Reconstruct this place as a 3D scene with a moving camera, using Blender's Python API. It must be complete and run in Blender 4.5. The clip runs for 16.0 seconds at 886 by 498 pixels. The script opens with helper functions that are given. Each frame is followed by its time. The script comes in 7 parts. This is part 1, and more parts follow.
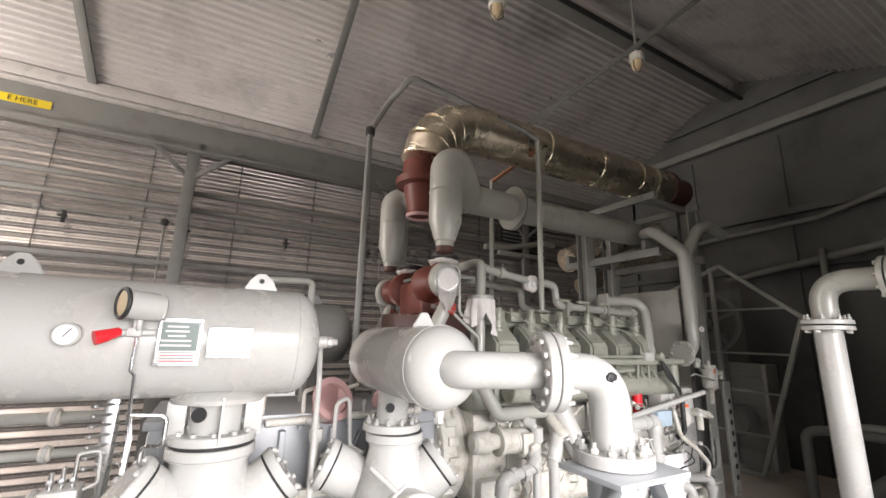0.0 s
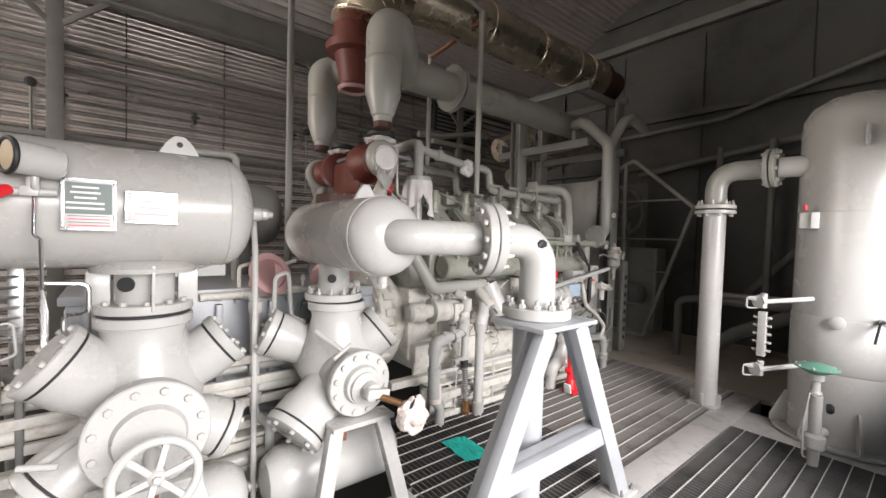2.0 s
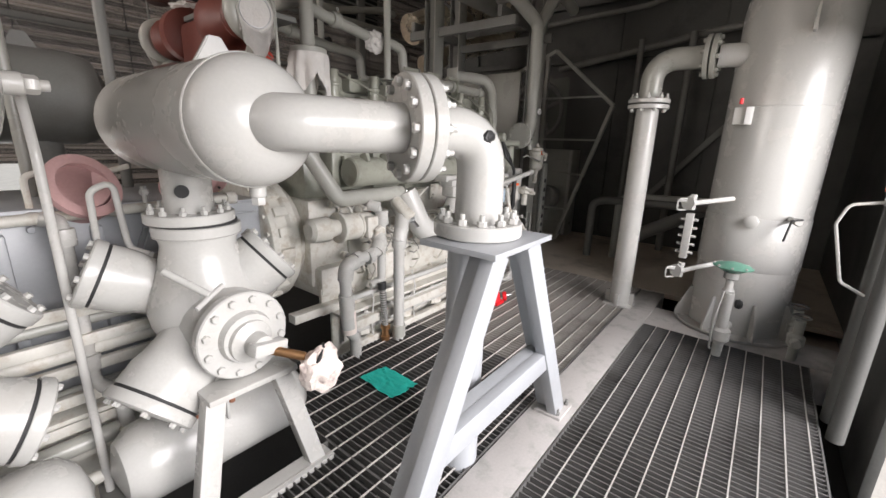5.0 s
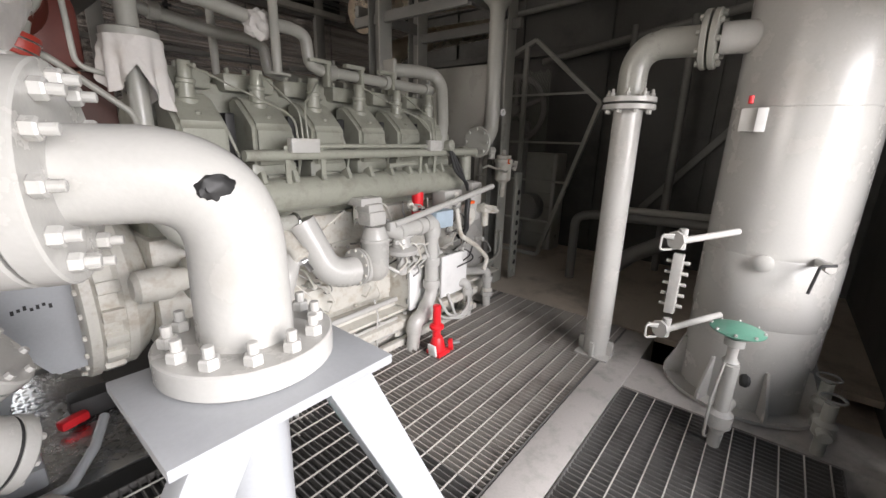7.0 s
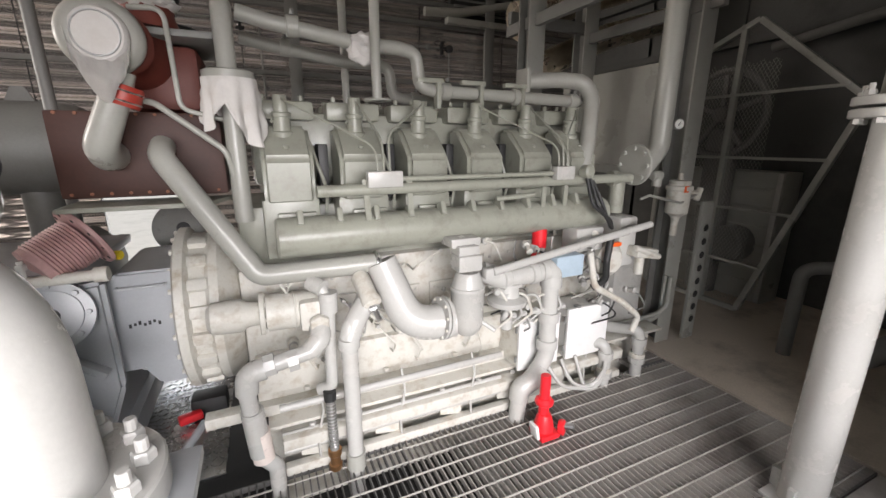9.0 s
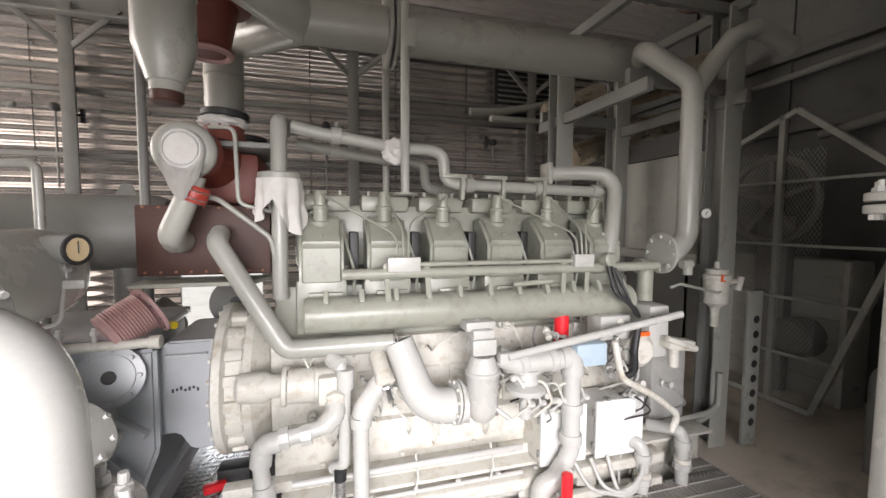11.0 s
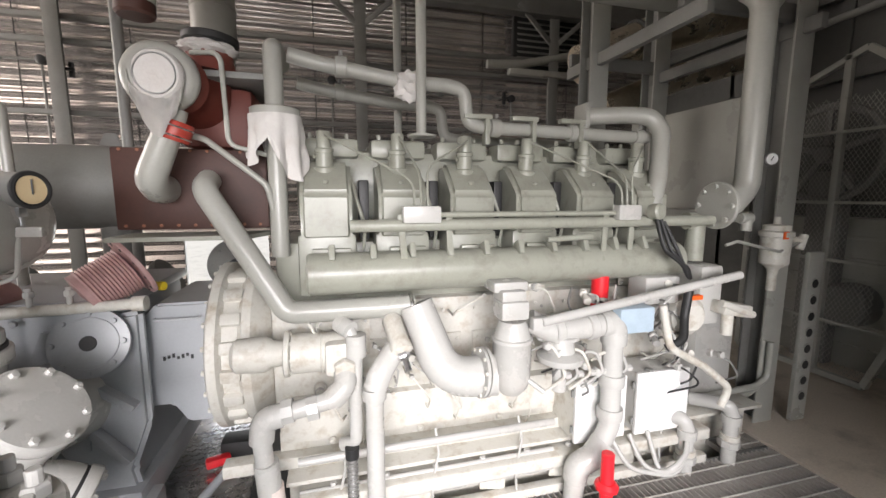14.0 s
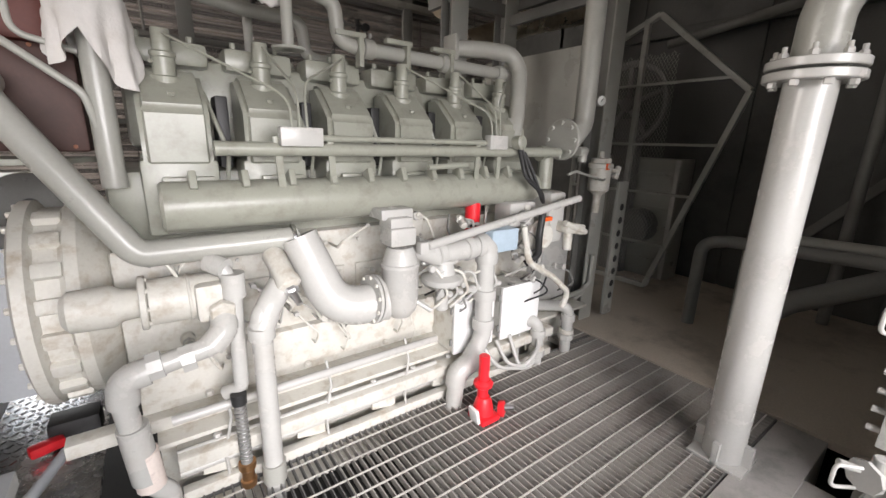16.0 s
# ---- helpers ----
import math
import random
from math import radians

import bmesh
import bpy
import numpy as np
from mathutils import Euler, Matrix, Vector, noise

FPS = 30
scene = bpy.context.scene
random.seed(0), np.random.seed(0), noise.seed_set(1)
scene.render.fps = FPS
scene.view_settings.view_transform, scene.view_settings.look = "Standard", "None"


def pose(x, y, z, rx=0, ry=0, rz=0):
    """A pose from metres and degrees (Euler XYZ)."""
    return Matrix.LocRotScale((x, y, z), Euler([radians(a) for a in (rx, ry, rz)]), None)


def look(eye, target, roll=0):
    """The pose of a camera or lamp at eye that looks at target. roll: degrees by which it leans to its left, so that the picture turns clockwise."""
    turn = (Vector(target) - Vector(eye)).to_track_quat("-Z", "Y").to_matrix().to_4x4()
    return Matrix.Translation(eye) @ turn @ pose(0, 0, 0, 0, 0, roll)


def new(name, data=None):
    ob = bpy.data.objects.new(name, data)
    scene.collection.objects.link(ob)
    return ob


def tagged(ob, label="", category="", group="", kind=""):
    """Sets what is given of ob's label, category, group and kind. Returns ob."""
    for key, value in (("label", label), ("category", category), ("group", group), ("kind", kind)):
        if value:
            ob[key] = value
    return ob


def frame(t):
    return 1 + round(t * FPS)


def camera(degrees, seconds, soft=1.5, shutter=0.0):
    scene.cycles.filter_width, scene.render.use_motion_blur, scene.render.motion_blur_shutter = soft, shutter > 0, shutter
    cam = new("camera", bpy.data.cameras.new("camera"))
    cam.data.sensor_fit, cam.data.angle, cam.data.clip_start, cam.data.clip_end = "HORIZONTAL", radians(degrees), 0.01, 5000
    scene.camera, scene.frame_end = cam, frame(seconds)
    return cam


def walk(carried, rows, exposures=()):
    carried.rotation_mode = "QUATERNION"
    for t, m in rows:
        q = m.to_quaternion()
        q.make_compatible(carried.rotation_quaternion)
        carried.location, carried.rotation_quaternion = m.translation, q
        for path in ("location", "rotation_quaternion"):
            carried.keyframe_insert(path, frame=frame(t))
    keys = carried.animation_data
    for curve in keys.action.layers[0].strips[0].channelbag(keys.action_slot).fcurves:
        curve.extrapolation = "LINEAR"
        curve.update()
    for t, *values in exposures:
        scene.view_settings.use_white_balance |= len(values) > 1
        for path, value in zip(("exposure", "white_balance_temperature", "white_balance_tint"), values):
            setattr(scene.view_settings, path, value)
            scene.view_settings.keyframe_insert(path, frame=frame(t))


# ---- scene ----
cam = camera(95.1, 16.0)
PATH = [
    (0, (0.4215, -0.0107, 1.6118), (1.3861, 1.7783, 2.0569), 1.6),
    (0.5, (0.4449, 0.0014, 1.5889), (1.5541, 1.728, 1.9248), 1.6),
    (1, (0.4367, 0.0128, 1.5494), (1.6483, 1.6903, 1.7605), 1.6),
    (1.5, (0.4107, 0.024, 1.5161), (1.6824, 1.6686, 1.5847), 1.7),
    (2, (0.3688, 0.0413, 1.4901), (1.671, 1.6604, 1.4173), 1.7),
    (2.5, (0.3435, 0.0493, 1.4589), (1.6513, 1.6522, 1.252), 1.7),
    (3, (0.3214, 0.0948, 1.4246), (1.6313, 1.6796, 1.1075), 1.6),
    (3.5, (0.3765, 0.2037, 1.3986), (1.6866, 1.7623, 0.9764), 1.5),
    (4, (0.4884, 0.2873, 1.4027), (1.8483, 1.785, 0.9203), 1.4),
    (4.5, (0.5858, 0.4177, 1.4381), (2.0526, 1.7977, 0.9223), 1.6),
    (5, (0.7238, 0.4912, 1.4361), (2.3105, 1.7269, 0.9036), 1.8),
    (5.2, (0.8211, 0.5012, 1.4277), (2.4518, 1.6806, 0.9015), 1.8),
    (7.3, (1.8304, 0.5627, 1.5598), (3.3411, 1.875, 0.991), 1.3),
    (7.5, (1.9075, 0.6148, 1.5577), (3.3582, 1.9903, 0.9847), 1.3),
    (8, (2.127, 0.6969, 1.5869), (3.3745, 2.2573, 1.0097), 0.9),
    (8.5, (2.2784, 0.7217, 1.6222), (3.2915, 2.4498, 1.0607), 0.4),
    (9, (2.4256, 0.6539, 1.6606), (3.2487, 2.488, 1.1303), 0.1),
    (9.5, (2.5399, 0.5627, 1.6918), (3.2238, 2.4709, 1.225), 0.1),
    (10, (2.5738, 0.5097, 1.7064), (3.1774, 2.4678, 1.3518), 0.0),
    (12.3, (2.599, 0.4734, 1.7126), (3.1717, 2.4726, 1.697), 0.4),
    (12.5, (2.6023, 0.4845, 1.697), (3.1729, 2.484, 1.6783), 0.4),
    (13, (2.5999, 0.557, 1.6461), (3.1573, 2.56, 1.5847), 0.3),
    (13.5, (2.5826, 0.6541, 1.6077), (3.114, 2.658, 1.4371), 0.2),
    (14, (2.6051, 0.7803, 1.5754), (3.128, 2.7737, 1.3009), 0.1),
    (14.5, (2.6678, 0.8633, 1.5338), (3.2121, 2.8332, 1.1511), 0.0),
    (15, (2.6627, 0.8555, 1.5255), (3.3063, 2.7777, 1.0596), 0.3),
    (15.5, (2.5904, 0.8081, 1.4933), (3.4254, 2.6451, 0.9899), 0.6),
    (16, (2.4476, 0.8315, 1.4859), (3.6304, 2.4578, 0.9546), 1.6),
]
EXPOSURES = [(0.0, 0.25), (1.0, 0.08), (2.0, -0.1), (5.0, -0.2), (8.5, -0.05), (10.0, 0.23), (12.3, 0.36), (14.5, 0.28), (16.0, 0.15)]
walk(cam, [(t, look(eye, target, roll)) for t, eye, target, roll in PATH], EXPOSURES)

# ---- light ----
world = bpy.data.worlds.new("world")
scene.world = world
world.use_nodes = True
wn = world.node_tree.nodes
sky = wn.new("ShaderNodeTexSky")
sky.sky_type, sky.sun_disc = "NISHITA", False
sky.sun_elevation, sky.sun_rotation = radians(49), radians(-13)
wn["Background"].inputs[1].default_value = 0.12
world.node_tree.links.new(sky.outputs[0], wn["Background"].inputs[0])

sun = new("sun", bpy.data.lights.new("sun", "SUN"))
sun.data.energy, sun.data.angle, sun.data.color = 5.0, radians(0.5), (1.0, 0.95, 0.88)
sun.matrix_world = look((0, 0, 10), (2.0, -8.5, 0.0))

door_light = new("door_daylight", bpy.data.lights.new("door_daylight", "AREA"))
door_light.data.shape, door_light.data.size, door_light.data.size_y = "RECTANGLE", 5.2, 4.4
door_light.data.energy, door_light.data.color = 1600, (1.0, 0.95, 0.965)
door_light.matrix_world = look((2.0, -4.6, 3.3), (3.4, 3.0, 0.4))

# Added lamp, no source known there; it lifts the roof and far wall.
side_light = new("west_fill_light", bpy.data.lights.new("west_fill_light", "AREA"))
side_light.data.shape, side_light.data.size, side_light.data.size_y = "RECTANGLE", 2.6, 2.6
side_light.data.energy, side_light.data.color = 300, (1.0, 0.9, 0.84)
side_light.matrix_world = look((-4.75, 4.8, 2.9), (1.6, 5.3, 4.7))

back_light = new("far_door_daylight", bpy.data.lights.new("far_door_daylight", "AREA"))
back_light.data.shape, back_light.data.size, back_light.data.size_y = "RECTANGLE", 0.95, 1.3
back_light.data.energy, back_light.data.color = 14, (1.0, 0.98, 0.95)
back_light.matrix_world = look((1.28, 6.75, 0.45), (1.28, 0, 0.45))


# ---- materials ----
def material(name, colour, rough=0.5, metal=0.0, vary=0.12, scale=6.0, bump=0.05, dirt=None, dirt_amount=0.35, dirt_scale=2.5, spec=0.5, island=0.0):
    m = bpy.data.materials.new(name)
    m.use_nodes = True
    n, l = m.node_tree.nodes, m.node_tree.links
    b = n["Principled BSDF"]
    b.inputs["Roughness"].default_value, b.inputs["Metallic"].default_value = rough, metal
    b.inputs["Specular IOR Level"].default_value = spec
    co = n.new("ShaderNodeTexCoord")
    geo = n.new("ShaderNodeNewGeometry")
    fine = n.new("ShaderNodeTexNoise")
    fine.inputs["Scale"].default_value, fine.inputs["Detail"].default_value = scale * 14, 5
    big = n.new("ShaderNodeTexNoise")
    big.inputs["Scale"].default_value, big.inputs["Detail"].default_value = dirt_scale, 7
    big.inputs["Roughness"].default_value = 0.65
    for t in (fine, big):
        l.new(geo.outputs["Position"], t.inputs["Vector"])
    lo = [c * (1 - vary) for c in colour]
    hi = [min(1, c * (1 + vary)) for c in colour]
    ramp = n.new("ShaderNodeMix")
    ramp.data_type = "RGBA"
    ramp.inputs[6].default_value, ramp.inputs[7].default_value = (*lo, 1), (*hi, 1)
    l.new(fine.outputs["Fac"], ramp.inputs[0])
    last = ramp.outputs[2]
    cut = n.new("ShaderNodeMapRange")
    cut.inputs["From Min"].default_value, cut.inputs["From Max"].default_value = 0.5, 0.72
    cut.inputs["To Max"].default_value = dirt_amount
    l.new(big.outputs["Fac"], cut.inputs["Value"])
    mix = n.new("ShaderNodeMix")
    mix.data_type = "RGBA"
    mix.inputs[7].default_value = (*(dirt or [c * 0.45 for c in colour]), 1)
    l.new(cut.outputs[0], mix.inputs[0])
    l.new(last, mix.inputs[6])
    last = mix.outputs[2]
    if island:
        info = n.new("ShaderNodeObjectInfo")
        hsv = n.new("ShaderNodeHueSaturation")
        mr = n.new("ShaderNodeMapRange")
        mr.inputs["To Min"].default_value, mr.inputs["To Max"].default_value = 1 - island, 1 + island
        l.new(info.outputs["Random"], mr.inputs["Value"])
        l.new(mr.outputs[0], hsv.inputs["Value"])
        l.new(last, hsv.inputs["Color"])
        last = hsv.outputs[0]
    l.new(last, b.inputs["Base Color"])
    rr = n.new("ShaderNodeMapRange")
    rr.inputs["To Min"].default_value, rr.inputs["To Max"].default_value = max(0.03, rough - 0.1), min(1, rough + 0.14)
    l.new(big.outputs["Fac"], rr.inputs["Value"])
    l.new(rr.outputs[0], b.inputs["Roughness"])
    if bump:
        bp = n.new("ShaderNodeBump")
        bp.inputs["Strength"].default_value, bp.inputs["Distance"].default_value = bump, 0.01
        l.new(fine.outputs["Fac"], bp.inputs["Height"])
        l.new(bp.outputs[0], b.inputs["Normal"])
    return m


CREAM = material("cream_machine_paint", (0.48, 0.475, 0.45), 0.24, vary=0.05, dirt=(0.36, 0.33, 0.28), dirt_amount=0.38, dirt_scale=4)
# Grey-green paint, darkened as well to carry the shade on the heads.
ENGINE = material("shaded_grey_green_paint", (0.31, 0.315, 0.265), 0.3, vary=0.07, bump=0.04, dirt=(0.12, 0.105, 0.08), dirt_amount=0.45, dirt_scale=9)
GRUBBY = material("grubby_grey_paint", (0.6, 0.585, 0.53), 0.42, vary=0.08, bump=0.06, dirt=(0.3, 0.22, 0.13), dirt_amount=0.6, dirt_scale=13)
BLUE = material("blue_grey_paint", (0.38, 0.395, 0.41), 0.3, vary=0.06, dirt=(0.22, 0.22, 0.22), dirt_amount=0.3)
PIPE = material("grey_pipe_paint", (0.36, 0.36, 0.325), 0.28, vary=0.06, dirt=(0.25, 0.23, 0.2), dirt_amount=0.35)
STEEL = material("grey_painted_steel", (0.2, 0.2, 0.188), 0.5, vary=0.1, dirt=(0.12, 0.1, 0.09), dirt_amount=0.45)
GALV = material("galvanised_sheet", (0.88, 0.83, 0.8), 0.19, metal=0.82, vary=0.05, bump=0.02, dirt=(0.3, 0.27, 0.25), dirt_amount=0.3, dirt_scale=1.6)
ROOF = material("dull_galvanised_roof", (0.8, 0.77, 0.74), 0.3, metal=0.6, vary=0.08, dirt=(0.2, 0.18, 0.17), dirt_amount=0.45, dirt_scale=1.2)
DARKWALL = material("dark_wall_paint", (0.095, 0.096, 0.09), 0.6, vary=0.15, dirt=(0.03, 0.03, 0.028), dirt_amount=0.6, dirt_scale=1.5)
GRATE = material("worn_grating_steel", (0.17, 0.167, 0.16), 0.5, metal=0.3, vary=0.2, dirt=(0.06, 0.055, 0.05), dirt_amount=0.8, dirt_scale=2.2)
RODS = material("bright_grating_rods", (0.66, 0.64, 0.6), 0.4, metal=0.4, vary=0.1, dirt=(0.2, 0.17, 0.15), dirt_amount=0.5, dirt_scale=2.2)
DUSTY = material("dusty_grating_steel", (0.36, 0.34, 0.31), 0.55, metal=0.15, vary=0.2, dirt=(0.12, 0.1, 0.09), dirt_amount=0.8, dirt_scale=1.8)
# Near black, so the gaps in the gratings carry deep shade in the colour.
PIT = material("shaded_pit_floor", (0.025, 0.024, 0.022), 0.7, vary=0.3, dirt=(0.02, 0.02, 0.02))
BEAM = material("scuffed_beam_paint", (0.46, 0.44, 0.42), 0.55, vary=0.1, dirt=(0.2, 0.21, 0.18), dirt_amount=0.6, dirt_scale=7)
FLOOR = material("dirty_floor_plate", (0.56, 0.5, 0.42), 0.5, vary=0.2, dirt=(0.12, 0.105, 0.09), dirt_amount=0.6, dirt_scale=2.0)
SILVER = material("aluminium_cladding", (0.75, 0.68, 0.55), 0.26, metal=1.0, vary=0.06, bump=0.08, dirt=(0.35, 0.27, 0.18), dirt_amount=0.55, dirt_scale=4)
PRIMER = material("red_oxide_primer", (0.15, 0.036, 0.025), 0.5, vary=0.12, dirt=(0.1, 0.03, 0.02))
# Brown set below the panel's own tone, so its shade sits in the colour.
BROWN = material("rusty_brown_panel", (0.06, 0.022, 0.015), 0.55, vary=0.2, dirt=(0.04, 0.02, 0.015), dirt_amount=0.6, dirt_scale=5)
RED = material("bright_red_paint", (0.78, 0.02, 0.03), 0.35, vary=0.06)
SLEEVE = material("red_silicone_sleeve", (0.36, 0.04, 0.025), 0.4, vary=0.08)
ORANGE = material("orange_plastic", (0.9, 0.13, 0.02), 0.4, vary=0.05)
CLOTH = material("white_cloth", (0.62, 0.6, 0.575), 0.9, vary=0.05, bump=0.2, dirt=(0.5, 0.45, 0.4), dirt_amount=0.3, dirt_scale=9)
RAG = material("stained_rag", (0.75, 0.66, 0.6), 0.9, vary=0.08, bump=0.25, dirt=(0.2, 0.12, 0.12), dirt_amount=0.8, dirt_scale=14)
TEAL = material("teal_wipe", (0.02, 0.55, 0.45), 0.85, vary=0.1, bump=0.2, dirt=(0.01, 0.3, 0.25), dirt_scale=12)
BRASS = material("tarnished_brass", (0.45, 0.25, 0.12), 0.35, metal=0.9, vary=0.15)
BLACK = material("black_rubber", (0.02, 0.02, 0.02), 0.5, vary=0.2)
GASKET = material("black_gasket", (0.025, 0.025, 0.025), 0.7, vary=0.2)
PINK = material("faded_pink_metal", (0.48, 0.3, 0.29), 0.45, vary=0.12, dirt=(0.3, 0.15, 0.14))
CHROME = material("bare_steel", (0.6, 0.6, 0.6), 0.25, metal=1.0, vary=0.1)
WHITE = material("white_enamel", (0.8, 0.8, 0.78), 0.4, vary=0.03)
CREAMDIAL = material("aged_dial", (0.7, 0.55, 0.33), 0.4, vary=0.05)
PLATE = material("name_plate", (0.52, 0.49, 0.48), 0.4, metal=0.3, vary=0.05)
GREENPLATE = material("green_plate_print", (0.12, 0.16, 0.14), 0.4, vary=0.05)
GREENWHEEL = material("green_handwheel_paint", (0.13, 0.33, 0.24), 0.45, vary=0.1, dirt=(0.3, 0.33, 0.3), dirt_amount=0.5, dirt_scale=12)
YELLOW = material("yellow_sticker", (0.8, 0.6, 0.02), 0.5, vary=0.05)
BLUEBOX = material("pale_blue_box", (0.42, 0.52, 0.6), 0.4, vary=0.06)
RUST = material("rusted_bolt", (0.28, 0.12, 0.07), 0.7, vary=0.25)
OUTSIDE = material("pale_gravel_yard", (0.42, 0.4, 0.36), 0.9, vary=0.2)


# ---- shape helpers ----
def V(*a):
    return Vector(a)


def box(c, s, bevel=0.006, rot=(0, 0, 0)):
    bm = bmesh.new()
    bmesh.ops.create_cube(bm, size=1)
    bmesh.ops.scale(bm, vec=s, verts=bm.verts)
    b = min(bevel, 0.3 * min(s))
    if b > 0.0005:
        bmesh.ops.bevel(bm, geom=list(bm.edges), offset=b, segments=2, affect="EDGES", profile=0.6)
    bmesh.ops.transform(bm, matrix=pose(*c, *rot), verts=bm.verts)
    return bm


def join(*bms):
    out = bmesh.new()
    for b in bms:
        me = bpy.data.meshes.new("tmp")
        b.to_mesh(me)
        b.free()
        out.from_mesh(me)
        bpy.data.meshes.remove(me)
    return out


def axis_matrix(at, way):
    q = Vector(way).normalized().to_track_quat("Z", "X")
    return Matrix.Translation(at) @ q.to_matrix().to_4x4()


def lathe(profile, at=(0, 0, 0), way=(0, 0, 1), seg=32):
    """Turned shape: profile of (radius, height) along way from at."""
    bm = bmesh.new()
    rings = []
    for r, h in profile:
        if r < 1e-5:
            rings.append([bm.verts.new((0, 0, h))])
        else:
            rings.append([bm.verts.new((r * math.cos(2 * math.pi * i / seg), r * math.sin(2 * math.pi * i / seg), h)) for i in range(seg)])
    for a, b in zip(rings, rings[1:]):
        for i in range(seg):
            j = (i + 1) % seg
            if len(a) == 1 and len(b) == 1:
                continue
            if len(a) == 1:
                bm.faces.new((a[0], b[j], b[i])[::-1])
            elif len(b) == 1:
                bm.faces.new((a[i], a[j], b[0]))
            else:
                bm.faces.new((a[i], a[j], b[j], b[i]))
    for ring, flip in ((rings[0], True), (rings[-1], False)):
        if len(ring) > 1:
            bm.faces.new(ring[::-1] if flip else ring)
    bmesh.ops.recalc_face_normals(bm, faces=bm.faces)
    bmesh.ops.transform(bm, matrix=axis_matrix(at, way), verts=bm.verts)
    return bm


def rod(a, b, r, seg=16, edge=0.0):
    a, b = Vector(a), Vector(b)
    n = (b - a).length
    e = edge or min(0.15 * r, 0.2 * n)
    return lathe([(r - e, 0), (r, e), (r, n - e), (r - e, n)], a, b - a, seg)


def rounded(pts, bend, steps=7):
    pts = [Vector(p) for p in pts]
    out = [pts[0]]
    for p, c, n in zip(pts, pts[1:], pts[2:]):
        u, v = (p - c), (n - c)
        ang = u.angle(v)
        d = min(bend / max(1e-3, math.tan(ang / 2)), 0.49 * u.length, 0.49 * v.length)
        s, e = c + u.normalized() * d, c + v.normalized() * d
        for i in range(steps + 1):
            k = i / steps
            out.append((1 - k) ** 2 * s + 2 * k * (1 - k) * c.lerp((s + e) / 2, 0.12) + k * k * e)
    out.append(pts[-1])
    return out


def tube(pts, r, bend=0.06, seg=14, steps=7):
    """Round bar or pipe along a line of points with rounded bends. r: one radius, or one at each end."""
    line = rounded(pts, bend, steps) if len(pts) > 2 else [Vector(p) for p in pts]
    r0, r1 = r if isinstance(r, tuple) else (r, r)
    total = sum((b - a).length for a, b in zip(line, line[1:]))
    bm = bmesh.new()
    rings, way, run = [], None, 0
    for i, p in enumerate(line):
        d = (line[min(i + 1, len(line) - 1)] - line[max(i - 1, 0)]).normalized()
        if way is None:
            side = d.orthogonal().normalized()
        else:
            side = (side - d * side.dot(d)).normalized()
        way = d
        up = d.cross(side)
        if i:
            run += (p - line[i - 1]).length
        rr = r0 + (r1 - r0) * run / total
        rings.append([bm.verts.new(p + rr * (math.cos(2 * math.pi * k / seg) * side + math.sin(2 * math.pi * k / seg) * up)) for k in range(seg)])
    for a, b in zip(rings, rings[1:]):
        for k in range(seg):
            j = (k + 1) % seg
            bm.faces.new((a[k], a[j], b[j], b[k]))
    bm.faces.new(rings[0][::-1])
    bm.faces.new(rings[-1])
    bmesh.ops.recalc_face_normals(bm, faces=bm.faces)
    return bm


def ring(at, way, major, minor, seg=32, small=10, arc=1.0):
    bm = bmesh.new()
    rows = []
    count = seg if arc >= 1 else seg + 1
    for i in range(count):
        a = 2 * math.pi * arc * i / seg
        rows.append([bm.verts.new(((major + minor * math.cos(2 * math.pi * k / small)) * math.cos(a), (major + minor * math.cos(2 * math.pi * k / small)) * math.sin(a), minor * math.sin(2 * math.pi * k / small))) for k in range(small)])
    for i in range(seg):
        a, b = rows[i], rows[(i + 1) % count]
        for k in range(small):
            bm.faces.new((a[k], a[(k + 1) % small], b[(k + 1) % small], b[k]))
    bmesh.ops.recalc_face_normals(bm, faces=bm.faces)
    bmesh.ops.transform(bm, matrix=axis_matrix(at, way), verts=bm.verts)
    return bm


def prism(outline, at, way, depth, bevel=0.004):
    """Flat outline of (u, v) raised along way."""
    bm = bmesh.new()
    f = bm.faces.new([bm.verts.new((u, v, 0)) for u, v in outline])
    ext = bmesh.ops.extrude_face_region(bm, geom=[f])
    bmesh.ops.translate(bm, vec=(0, 0, depth), verts=[v for v in ext["geom"] if isinstance(v, bmesh.types.BMVert)])
    bmesh.ops.recalc_face_normals(bm, faces=bm.faces)
    if bevel:
        bmesh.ops.bevel(bm, geom=list(bm.edges), offset=bevel, segments=2, affect="EDGES")
    bmesh.ops.transform(bm, matrix=axis_matrix(at, way), verts=bm.verts)
    return bm


def plate_xz(outline, y, depth, bevel=0.004):
    """Outline of (x, z) with thickness towards +y."""
    bm = bmesh.new()
    f = bm.faces.new([bm.verts.new((u, y, v)) for u, v in outline])
    ext = bmesh.ops.extrude_face_region(bm, geom=[f])
    bmesh.ops.translate(bm, vec=(0, depth, 0), verts=[v for v in ext["geom"] if isinstance(v, bmesh.types.BMVert)])
    bmesh.ops.recalc_face_normals(bm, faces=bm.faces)
    if bevel:
        bmesh.ops.bevel(bm, geom=list(bm.edges), offset=bevel, segments=2, affect="EDGES")
    return bm


